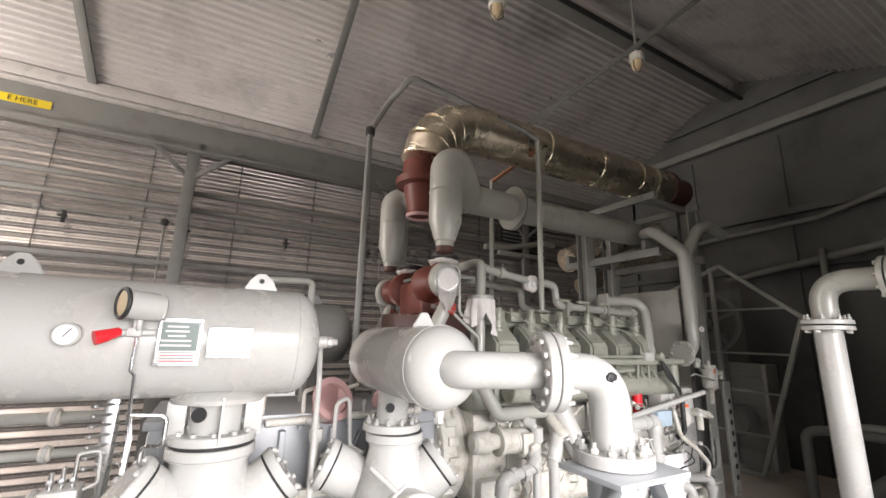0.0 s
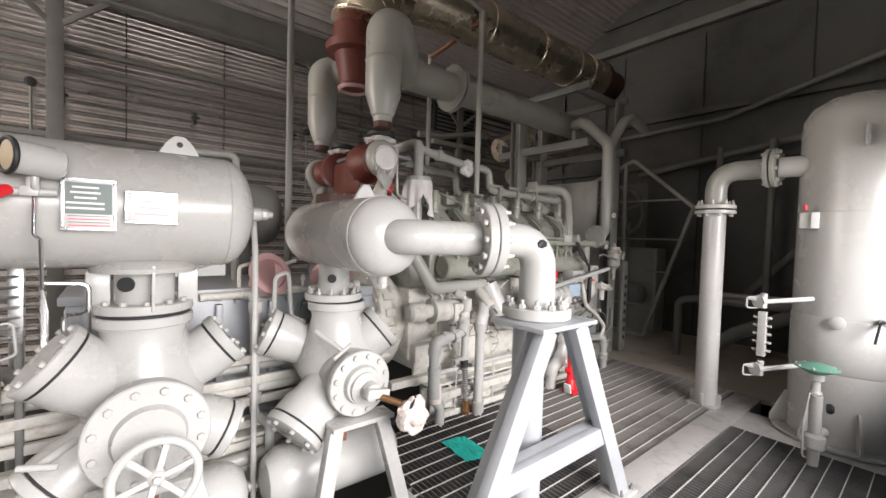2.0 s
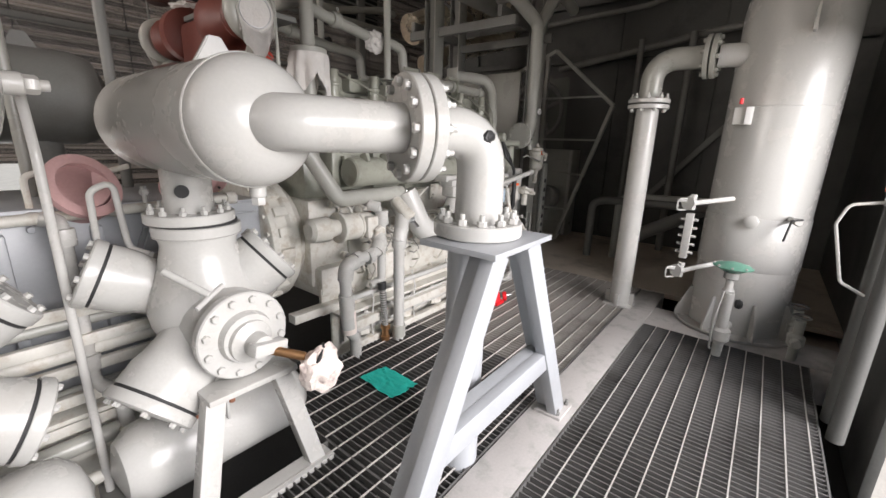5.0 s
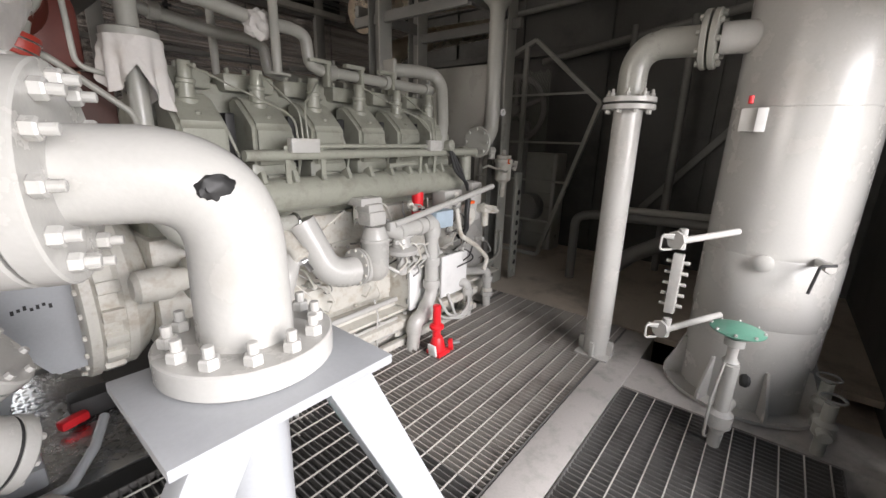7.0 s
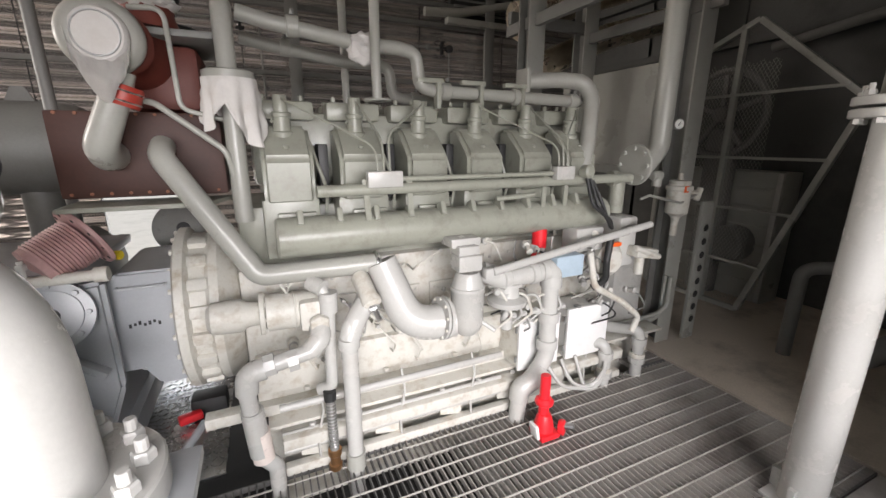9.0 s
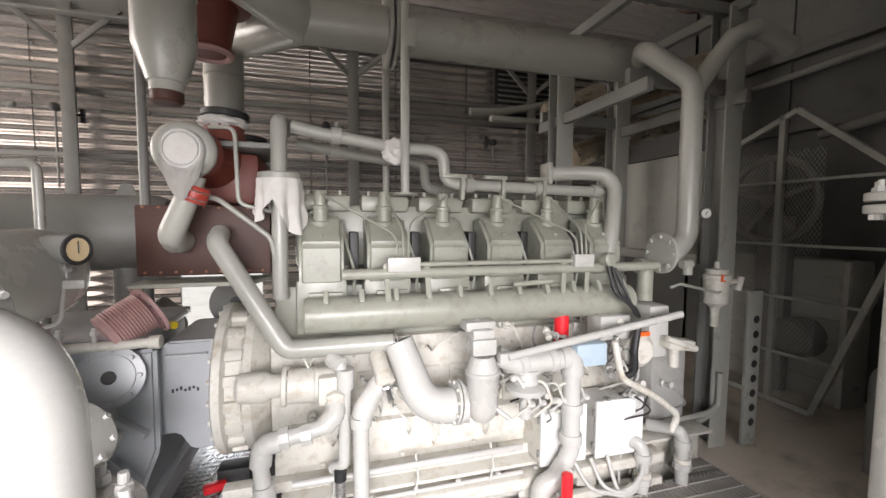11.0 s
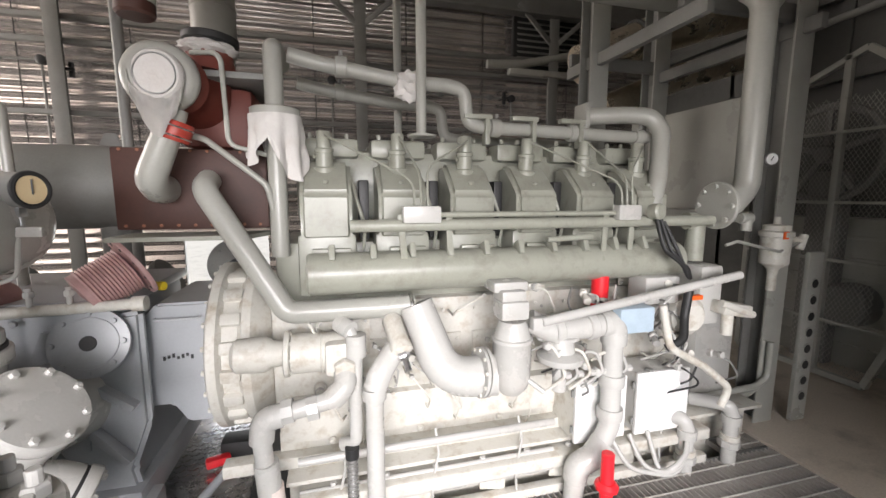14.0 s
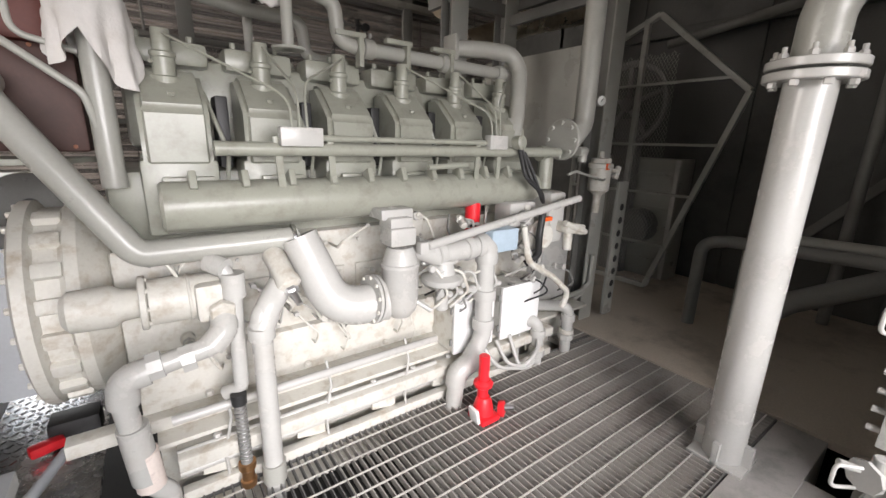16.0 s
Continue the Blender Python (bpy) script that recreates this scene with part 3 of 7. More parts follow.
vt = thing("needle_valve", "small steel needle valve with a red lever handle", "valve", (0.1, 2.02, 1.56), "valves")
part("body", join(rod((0.05, 2.05, 1.595), (0.2, 2.06, 1.6), 0.014, 14), box((0.13, 2.05, 1.6), (0.05, 0.035, 0.035), 0.006), rod((0.13, 2.05, 1.6), (0.13, 2.05, 1.65), 0.011)), CREAM, vt)
part("lever", tube([(0.08, 2.04, 1.6), (0.05, 2.0, 1.585), (0.02, 1.985, 1.575)], (0.018, 0.028), 0.02), RED, vt, "red plastic lever")
part("drop_line", tube([(0.14, 2.06, 1.59), (0.14, 2.04, 1.45), (0.155, 2.06, 1.43), (0.155, 2.1, 1.25)], 0.006, 0.015, 8), CHROME, vt)
wg = thing("dial_gauge", "small white dial gauge on the bottle side", "gauge", (-0.12, 2.04, 1.57), "gauges")
part("case", rod((-0.08, 2.12, 1.585), (-0.08, 2.045, 1.585), 0.045, 26), CREAM, wg)
part("face", rod((-0.08, 2.047, 1.585), (-0.08, 2.043, 1.585), 0.037, 26), WHITE, wg)
part("needle", box((-0.075, 2.042, 1.592), (0.004, 0.002, 0.04), 0, (0, 35, 0)), BLACK, wg)

# ---- the two compressor cylinders ----
def port(parent, c, way, r, length, gap=0.03, cap=0.045):
    w = Vector(way).normalized()
    c = Vector(c)
    p = part("valve_port", lathe([(r * 0.95, 0), (r * 0.92, length * 0.35), (r * 0.96, length * 0.55), (r * 1.04, length * 0.7), (r * 1.06, length)], c, w, 36), CREAM, parent)
    part("gasket", lathe([(r * 1.03, 0), (r * 1.03, 0.012)], c + w * length, w, 36), GASKET, p)
    q = part("valve_cap", lathe([(r * 1.08, 0), (r * 1.1, 0.005), (r * 1.1, cap - 0.006), (r * 1.05, cap), (0, cap + 0.004)], c + w * (length + 0.012), w, 36), CREAM, p)
    bolts(p, c + w * (length + 0.012 + cap), w, r * 0.92, 8, 0.013, 0.016, CREAM)
    return p


def cylinder(x, z, yf, r, rf, top, neck_y, neck_r, ports, label):
    c = thing("compressor_cylinder", label, "compressor cylinder", (x, yf + 0.4, z - 0.3), "compressor cylinders")
    part("barrel", lathe([(r * 0.8, 0), (r, 0.05), (r * 1.08, 0.16), (r * 1.1, 0.4), (r * 0.9, 0.5), (r * 0.85, 0.85)], (x, yf + 0.03, z), (0, 1, 0), 40), CREAM, c)
    part("body_core", lathe([(0.0, -r * 1.15), (r * 0.7, -r * 1.05), (r * 1.15, -r * 0.55), (r * 1.35, -r * 0.1), (r * 1.42, r * 0.35), (r * 1.3, r * 0.9), (neck_r * 0.98, r * 1.5), (neck_r * 0.86, top - z - 0.1), (neck_r * 0.9, top - z - 0.062), (neck_r, top - z - 0.058), (neck_r, top - z - 0.055)], (x, neck_y, z), (0, 0, 1), 36), CREAM, c)
    part("top_flange", lathe([(neck_r - 0.004, 0), (neck_r, 0.004), (neck_r, 0.04), (neck_r - 0.004, 0.044)], (x, neck_y, top - 0.055), (0, 0, 1), 40), CREAM, c)
    part("top_gasket", lathe([(neck_r - 0.012, 0), (neck_r - 0.012, 0.012)], (x, neck_y, top - 0.011), (0, 0, 1), 40), GASKET, c)
    for p, way, pr, ln in ports:
        port(c, (x + p[0], neck_y + p[1], z + p[2]), way, pr, ln)
    f = part("front_cover", lathe([(rf * 0.55, -0.03), (rf * 0.6, 0.0), (rf * 0.97, 0.006), (rf, 0.012), (rf, 0.045), (rf * 0.9, 0.06)], (x, yf, z), (0, 1, 0), 44), CREAM, c)
    bolts(c, (x, yf + 0.006, z), (0, -1, 0), rf * 0.84, 12, 0.016, 0.016, CREAM, 0.5)
    return c


c1 = cylinder(0.47, 0.66, 1.97, 0.17, 0.215, 1.1, 2.36, 0.19,
              [((-0.05, -0.05, 0.05), (-0.72, -0.1, 0.62), 0.145, 0.32), ((0.05, 0, 0.06), (0.78, -0.05, 0.58), 0.125, 0.31),
               ((-0.05, -0.05, -0.04), (-0.74, -0.15, -0.62), 0.145, 0.31), ((0.04, 0, -0.04), (0.85, -0.1, -0.45), 0.13, 0.3)],
              "large cream-painted compressor cylinder with bolted valve caps")
hw = thing("handwheel", "cream six-spoke handwheel on the cylinder head", "handwheel", (0.48, 1.8, 0.44))
part("rim", ring((0.48, 1.8, 0.575), (0, -1, 0.12), 0.132, 0.017, 48, 12), CREAM, hw)
for i in range(6):
    a = i * math.pi / 3 + 0.25
    part("spoke", strut((0.48 + 0.02 * math.cos(a), 1.8, 0.575 + 0.02 * math.sin(a)), (0.48 + 0.125 * math.cos(a), 1.8 - 0.0 + 0.015 * math.sin(a), 0.575 + 0.125 * math.sin(a)), 0.022, 0.014), CREAM, hw)
part("hub", lathe([(0.03, 0), (0.032, 0.03), (0.022, 0.045), (0.012, 0.05)], (0.48, 1.83, 0.575), (0, -1, 0.1), 20), CREAM, hw)
part("spindle", rod((0.48, 1.83, 0.575), (0.475, 2.0, 0.62), 0.03), CREAM, hw)
part("spindle_nut", hexbolt((0.48, 1.786, 0.58), (0, -1, 0.1), 0.014, 0.02), CREAM, hw)
st1 = thing("cylinder_support", "cream-painted steel trestle under the cylinder head", "support", (0.48, 1.98, -0.15), "cylinder supports")
for a, b in (((0.32, 1.99, 0.46), (0.22, 1.93, -0.15)), ((0.6, 1.99, 0.46), (0.76, 1.93, -0.15))):
    part("leg", strut(a, b, 0.085, 0.07, 0.006), CREAM, st1)
part("saddle_plate", box((0.46, 2.0, 0.45), (0.38, 0.12, 0.03), 0.004), CREAM, st1)
part("base_rail", box((0.5, 1.93, -0.16), (0.85, 0.12, 0.03), 0.004), CREAM, st1)

c2 = cylinder(1.40, 0.67, 1.99, 0.155, 0.178, 1.09, 2.33, 0.165,
              [((0.04, 0, 0.04), (0.72, -0.2, 0.6), 0.135, 0.27), ((-0.05, 0.1, 0.08), (-0.85, 0.22, 0.42), 0.125, 0.3),
               ((-0.05, -0.08, -0.04), (-0.74, -0.24, -0.62), 0.15, 0.3), ((0.04, -0.0, -0.04), (0.75, 0.2, -0.5), 0.115, 0.25)],
              "cream-painted compressor cylinder with angled valve caps")
part("rod_boss", lathe([(0.09, 0), (0.085, 0.05), (0.05, 0.07), (0.045, 0.12)], (1.40, 2.0, 0.66), (0.1, -1, -0.05), 28), CREAM, c2)
part("boss_clamp", box((1.43, 1.88, 0.65), (0.15, 0.05, 0.05), 0.01, (0, 12, 10)), CREAM, c2)
part("bronze_rod", rod((1.42, 1.9, 0.64), (1.53, 1.79, 0.60), 0.018, 16), BRASS, c2)
st2 = thing("cylinder_support", "cream-painted steel trestle with a flat saddle plate", "support", (1.37, 2.0, -0.02), "cylinder supports")
for a, b in (((1.26, 2.0, 0.47), (1.13, 1.9, -0.02)), ((1.53, 2.0, 0.45), (1.62, 1.9, -0.02))):
    part("leg", strut(a, b, 0.075, 0.06, 0.006), CREAM, st2)
part("saddle_plate", box((1.40, 2.0, 0.475), (0.36, 0.13, 0.025), 0.004), CREAM, st2)
part("base_rail", box((1.38, 1.9, -0.01), (0.62, 0.1, 0.025), 0.004), CREAM, st2)


def crumpled(c, s, mat_noise=5.0, amp=0.25, sub=4):
    bm = bmesh.new()
    bmesh.ops.create_icosphere(bm, subdivisions=sub, radius=1)
    for v in bm.verts:
        n = noise.noise(v.co * mat_noise) * amp + noise.noise(v.co * mat_noise * 2.7) * amp * 0.5
        v.co *= 1 + n
    bmesh.ops.transform(bm, matrix=pose(*c) @ Matrix.Diagonal((*s, 1)), verts=bm.verts)
    return bm


rag = thing("wrapped_rag", "stained white rag tied round the rod end with black tape", "rag", (1.56, 1.76, 0.5))
part("cloth", crumpled((1.575, 1.75, 0.55), (0.085, 0.06, 0.092), 1.7, 0.3), RAG, rag)
part("tape", ring((1.565, 1.765, 0.585), (0.6, -0.5, -0.4), 0.06, 0.008, 24, 6), BLACK, rag)

# second bottle, its pipe and elbow on the stand
b2 = thing("pulsation_bottle", "cream-painted pulsation bottle with a domed end and outlet pipe", "pressure vessel", (1.38, 2.33, 1.1), "pulsation bottles")
R2, X2, Z2 = 0.195, 1.38, 1.475
prof = [(0, 0)] + [(R2 * math.sin(a), 0.13 * (1 - math.cos(a))) for a in [i * math.pi / 16 for i in range(1, 8)]] + [(R2, 0.13), (R2, 1.0)] + [(R2 * math.cos(a), 1.0 + 0.13 * math.sin(a)) for a in [i * math.pi / 16 for i in range(1, 9)]]
part("shell", lathe(prof, (X2, 1.62, Z2), (0, 1, 0), 48), CREAM, b2)
part("weld_seam", ring((X2, 1.76, Z2), (0, 1, 0), R2 - 0.001, 0.006, 48, 6), CREAM, b2)
part("neck", tube([(X2, 2.33, 1.12), (X2, 2.33, 1.4)], 0.09, seg=28), CREAM, b2)
# Second port, its dark inside again painted as a black disc.
part("port_hole", lathe([(0.025, 0), (0.025, 0.012)], (1.33, 2.245, 1.22), (-0.45, -1, 0), 20), BLACK, b2, "open port in the neck, its dark inside a black disc")
flange(b2, (X2, 2.33, 1.09), (0, 0, 1), 0.165, 0.04, CREAM, 12, 0.014, "neck_flange", True)
part("drain_plug", join(rod((1.4, 1.8, 1.24), (1.4, 1.8, 1.3), 0.026, 16), hexbolt((1.4, 1.8, 1.215), (0, 0, 1), 0.024, 0.03)), CREAM, b2)
part("lifting_lug", plate_xz([(X2 - 0.07, Z2 + R2 - 0.015), (X2 - 0.02, Z2 + R2 + 0.07), (X2 + 0.02, Z2 + R2 + 0.07), (X2 + 0.07, Z2 + R2 - 0.015)], 1.95, 0.022), CREAM, b2)
ps, pf = Vector((1.40, 1.66, Z2)), Vector((1.80, 1.47, 1.475))
pe = Vector((2.06, 1.36, 1.475))
d = (pe - ps).normalized()
part("outlet_pipe", tube([(X2, 1.84, Z2), (X2, 1.6, Z2), pf], 0.082, 0.1, seg=36, steps=10), CREAM, b2)
d = (pe - ps).normalized()
f1 = flange(b2, pf - d * 0.05, d, 0.18, 0.045, CREAM, 0, name="pipe_flange")
bolts(b2, pf - d * 0.05, -d, 0.15, 12, 0.017, 0.02, CREAM)
el = thing("pipe_elbow", "large cream-painted flanged pipe elbow with a black stain", "pipe elbow", (2.05, 1.36, 1.085))
part("mating_flange", lathe([(0.176, 0), (0.18, 0.004), (0.18, 0.041), (0.176, 0.045)], pf, d, 40), CREAM, el)
bolts(el, pf + d * 0.045, d, 0.15, 12, 0.017, 0.02, CREAM, stud=True)
part("bend", tube([pf, pe, Vector((2.06, 1.36, 1.13))], (0.083, 0.095), 0.2, 36, 14), CREAM, el)
part("foot_flange", lathe([(0.171, 0), (0.175, 0.004), (0.175, 0.05), (0.171, 0.054)], (2.06, 1.36, 1.086), (0, 0, 1), 44), CREAM, el)
bolts(el, (2.06, 1.36, 1.14), (0, 0, 1), 0.142, 12, 0.019, 0.022, CREAM, 0.3, True)

std = thing("pipe_stand", "blue-grey painted steel A-frame pipe stand", "pipe stand", (2.05, 1.3, 0.0))
part("top_plate", box((2.05, 1.3, 1.072), (0.44, 0.33, 0.022), 0.003), BLUE, std)
for a, b, nm in (((1.93, 1.19, 1.06), (1.36, 1.18, 0.0), "leg"), ((2.17, 1.19, 1.06), (2.68, 1.18, 0.0), "leg")):
    lg = part(nm, strut(a, b, 0.1, 0.055, 0.006), BLUE, std)
    part("side_web", strut((a[0], 1.245, a[2]), (b[0], 1.245, b[2]), 0.014, 0.09, 0.003), BLUE, std)
part("brace", box((2.04, 1.19, 0.42), (0.86, 0.05, 0.1), 0.006), BLUE, std)
part("brace_web", box((2.04, 1.24, 0.46), (0.84, 0.07, 0.014), 0.003), BLUE, std)
for fx in (1.37, 2.69):
    ft = part("foot_plate", box((fx, 1.2, 0.008), (0.17, 0.15, 0.016), 0.003), BEAM, std)
    for s in (-1, 1):
        part("anchor_bolt", join(hexbolt((fx + s * 0.06, 1.15, 0.016), (0, 0, 1), 0.013, 0.016), rod((fx + s * 0.06, 1.15, 0.02), (fx + s * 0.06, 1.15, 0.05), 0.007)), STEEL, ft)
part("centre_post", tube([(2.06, 1.4, -0.2), (2.06, 1.4, 1.06)], 0.085, seg=32), BLUE, std)
stain = part("dark_stain", crumpled((2.01, 1.298, 1.455), (0.034, 0.014, 0.026), 3, 0.2, 3), BLACK, el, "black oily stain")

# ---- compressor frame, coupling and the twin line on its far side ----
fr = thing("reciprocating_compressor", "blue-grey cast compressor crankcase with ribbed top and covers", "compressor", (0.6, 3.25, -0.3))
part("crankcase", box((0.9, 3.25, 0.62), (1.5, 0.75, 0.9), 0.04), BLUE, fr)
part("top_deck", box((0.9, 3.25, 1.09), (1.54, 0.82, 0.05), 0.012), BLUE, fr)
part("lower_deck", box((0.9, 3.25, 0.15), (1.6, 0.95, 0.14), 0.02), BLUE, fr)
for i in range(5):
    x = 0.24 + i * 0.31
    part("deck_rib", box((x, 2.86, 0.72), (0.04, 0.08, 0.6), 0.01), BLUE, fr)
    part("deck_bolt", hexbolt((x + 0.1, 2.845, 1.03), (0, -1, 0), 0.016, 0.015), BLUE, fr)
for x in (0.47, 1.40):
    part("distance_piece", lathe([(0.2, 0), (0.19, 0.1), (0.15, 0.25), (0.17, 0.42)], (x, 2.9, 0.66), (0, -1, 0), 30), CREAM, fr)
part("blind_cover", lathe([(0.145, 0), (0.148, 0.004), (0.148, 0.022), (0.11, 0.024), (0.108, 0.03), (0.05, 0.032)], (1.565, 2.79, 0.94), (0.08, -1, 0.25), 40), BLUE, fr)
part("cover_boss", lathe([(0.035, 0), (0.03, 0.006)], (1.567, 2.762, 0.947), (0.08, -1, 0.25), 20), BLACK, fr)
bolts(fr, (1.567, 2.766, 0.946), (0.08, -1, 0.25), 0.126, 8, 0.012, 0.012, BLUE)
part("inspection_boss", lathe([(0.05, 0), (0.045, 0.02)], (1.53, 2.87, 0.66), (0, -1, 0), 20), BLUE, fr)
part("end_casting", plate_xz([(1.28, 0.1), (1.28, 0.8), (1.36, 1.0), (1.74, 1.06), (1.74, 0.52), (1.66, 0.3), (1.7, 0.1)], 2.83, 0.06, 0.02), BLUE, fr)
for a, b in (((1.36, 2.82, 0.72), (1.66, 2.8, 0.36)), ((1.45, 2.82, 0.8), (1.7, 2.8, 0.62)), ((1.3, 2.82, 0.55), (1.5, 2.8, 0.16))):
    part("casting_rib", strut(a, b, 0.035, 0.06, 0.01), BLUE, fr)
part("foot_casting", box((1.5, 2.8, 0.12), (0.5, 0.2, 0.1), 0.02), BLUE, fr)
part("foot_nut", hexbolt((1.42, 2.76, 0.17), (0, 0, 1), 0.035, 0.045), GRUBBY, fr)
part("foot_nut", hexbolt((1.58, 2.76, 0.17), (0, 0, 1), 0.035, 0.045), GRUBBY, fr)
part("drain_pipe", tube([(1.2, 2.6, 0.06), (1.8, 2.62, 0.08), (1.92, 2.8, 0.1), (2.0, 3.0, 0.12)], 0.022, 0.05), BLUE, fr)
hd = thing("header_pipe", "cream-painted header pipe along the crankcase top", "pipe", (1.2, 2.82, 1.05), "header pipes")
part("run", tube([(0.75, 2.8, 1.075), (1.78, 2.8, 1.1)], 0.024), GRUBBY, hd)
part("end_cap", lathe([(0.034, 0), (0.034, 0.05)], (1.73, 2.8, 1.1), (1, 0, 0), 16), GRUBBY, hd)
for x in (1.36, 1.5):
    part("nipple", tube([(x, 2.8, 1.09), (x, 2.8, 1.19)], 0.012), CREAM, hd)
    part("nut", hexbolt((x, 2.8, 1.15), (0, 0, 1), 0.02, 0.025), CREAM, hd)

cg = thing("coupling_guard", "blue-grey sheet coupling guard with rough handwriting", "coupling guard", (1.84, 3.2, 0.3))
part("guard_body", plate_xz([(1.69, 0.55), (1.69, 0.98), (1.76, 1.06), (1.99, 1.06), (1.99, 0.45), (1.86, 0.45), (1.80, 0.55)], 2.93, 0.55, 0.012), BLUE, cg)
part("hand_rail", tube([(1.76, 2.925, 0.99), (1.76, 2.9, 0.99), (1.95, 2.9, 0.99), (1.95, 2.925, 0.99)], 0.007, 0.015, 8), BLUE, cg)
for i in range(7):
    part("scribble", box((1.78 + i * 0.02, 2.9275, 0.79 + 0.006 * (i % 3)), (0.011, 0.003, 0.014 if i % 2 else 0.02), 0), BLACK, cg)
part("coupling_shaft", rod((1.6, 3.25, 0.72), (2.1, 3.25, 0.72), 0.12, 24), STEEL, cg)

fw = thing("flywheel_housing", "grubby cream flywheel bell housing with a ring of bolts", "engine housing", (2.13, 3.25, 0.2))
part("bell", lathe([(0.44, 0), (0.455, 0.01), (0.455, 0.05), (0.42, 0.07), (0.42, 0.14), (0.44, 0.16), (0.44, 0.2), (0.38, 0.27), (0.3, 0.32)], (1.98, 3.25, 0.74), (1, 0, 0), 48), GRUBBY, fw)
bolts(fw, (1.98, 3.25, 0.74), (-1, 0, 0), 0.43, 24, 0.014, 0.014, GRUBBY)
for i in range(9):
    a = math.pi * (0.62 + i * 0.1)
    part("stiffener", box((2.09, 3.25 + 0.425 * math.cos(a), 0.74 + 0.425 * math.sin(a)), (0.09, 0.05, 0.06), 0.01, (math.degrees(a), 0, 0)), GRUBBY, fw)

# bottle and twin cylinders behind the frame, grey paint standing for their shade
b3 = thing("far_bottle", "horizontal bottle beyond the crankcase, its shade painted in dark grey", "pressure vessel", (0.3, 3.95, 1.1), "pulsation bottles")
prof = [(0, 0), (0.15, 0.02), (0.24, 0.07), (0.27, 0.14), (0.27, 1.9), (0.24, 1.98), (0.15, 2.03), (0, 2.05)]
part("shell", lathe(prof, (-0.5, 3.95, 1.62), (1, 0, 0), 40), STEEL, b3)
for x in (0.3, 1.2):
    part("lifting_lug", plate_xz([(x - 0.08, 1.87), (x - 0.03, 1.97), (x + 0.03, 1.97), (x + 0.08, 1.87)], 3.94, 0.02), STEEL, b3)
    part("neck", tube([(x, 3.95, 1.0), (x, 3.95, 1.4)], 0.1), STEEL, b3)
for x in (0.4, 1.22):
    c = thing("far_cylinder", "compressor cylinder on the far side, its shade painted in grey", "compressor cylinder", (x, 4.1, 0.3), "compressor cylinders")
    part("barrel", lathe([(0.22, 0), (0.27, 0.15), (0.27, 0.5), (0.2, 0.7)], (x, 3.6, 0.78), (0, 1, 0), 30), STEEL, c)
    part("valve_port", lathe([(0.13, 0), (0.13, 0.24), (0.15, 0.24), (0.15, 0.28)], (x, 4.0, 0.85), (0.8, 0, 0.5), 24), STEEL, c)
disc = thing("blind_flange", "dull grey blind flange leaning behind the coupling", "flange", (1.95, 3.75, 0.9))
part("disc", lathe([(0.17, 0), (0.175, 0.005), (0.175, 0.03), (0.17, 0.035)], (1.93, 3.8, 1.1), (0.1, -1, 0.2), 32), STEEL, disc)
part("boss", lathe([(0.04, 0), (0.035, 0.01)], (1.933, 3.765, 1.107), (0.1, -1, 0.2), 18), BLACK, disc)
bolts(disc, (1.933, 3.766, 1.107), (0.1, -1, 0.2), 0.14, 8, 0.012, 0.012, STEEL)

# pipework between the cylinders
pw = thing("riser_pipe", "cream-painted screwed pipe riser with elbows between the cylinders", "pipe", (1.05, 2.8, -0.1), "cream pipes")
part("riser", tube([(0.9, 2.95, 1.075), (1.03, 2.75, 1.075), (1.03, 2.7, 1.05), (1.03, 2.68, 0.35), (1.1, 2.6, 0.3), (1.1, 2.55, -0.1)], 0.03, 0.05), CREAM, pw)
for z in (0.98, 0.42):
    part("elbow_collar", lathe([(0.04, 0), (0.042, 0.01), (0.042, 0.06), (0.04, 0.07)], (1.03, 2.68, z), (0, 0, 1), 18), CREAM, pw)
part("union", lathe([(0.042, 0), (0.042, 0.05)], (1.1, 2.55, 0.1), (0, 0, 1), 8), GRUBBY, pw)
solo("slim_pipe", tube([(0.98, 2.55, 1.55), (0.98, 2.5, 1.35), (0.98, 2.48, -0.2)], 0.016, 0.05, 10), CREAM, "thin cream vertical pipe between the bottles", "pipe", "cream pipes")
solo("oil_line", tube([(1.12, 2.62, 0.85), (1.12, 2.6, 1.2), (1.2, 2.6, 1.24), (1.22, 2.6, 0.95), (1.27, 2.5, 0.93)], 0.013, 0.04, 10), CREAM, "bent cream tubing beside the cylinder", "tubing", "tubing")
solo("oil_line", tube([(0.26, 2.3, 1.0), (0.2, 2.25, 1.05), (0.2, 2.25, 1.12), (0.28, 2.2, 1.13), (0.28, 2.2, 1.25), (0.14, 2.2, 1.26)], 0.009, 0.03, 8), CHROME, "bent steel tubing beside the neck flange", "tubing", "tubing")
solo("vent_pipe", tube([(0.62, 3.3, 2.0), (1.0, 3.3, 2.02), (1.04, 3.3, 2.0), (1.04, 3.3, 1.1)], 0.025, 0.05), PIPE, "grey vent pipe behind the bottle", "pipe", "grey pipes")
lub = thing("lubricator", "lubricator block with steel divider pins and fine steel tubes", "lubricator", (0.0, 2.6, 0.8))
part("block", box((0.02, 2.62, 1.12), (0.05, 0.06, 0.34), 0.006), CHROME, lub)
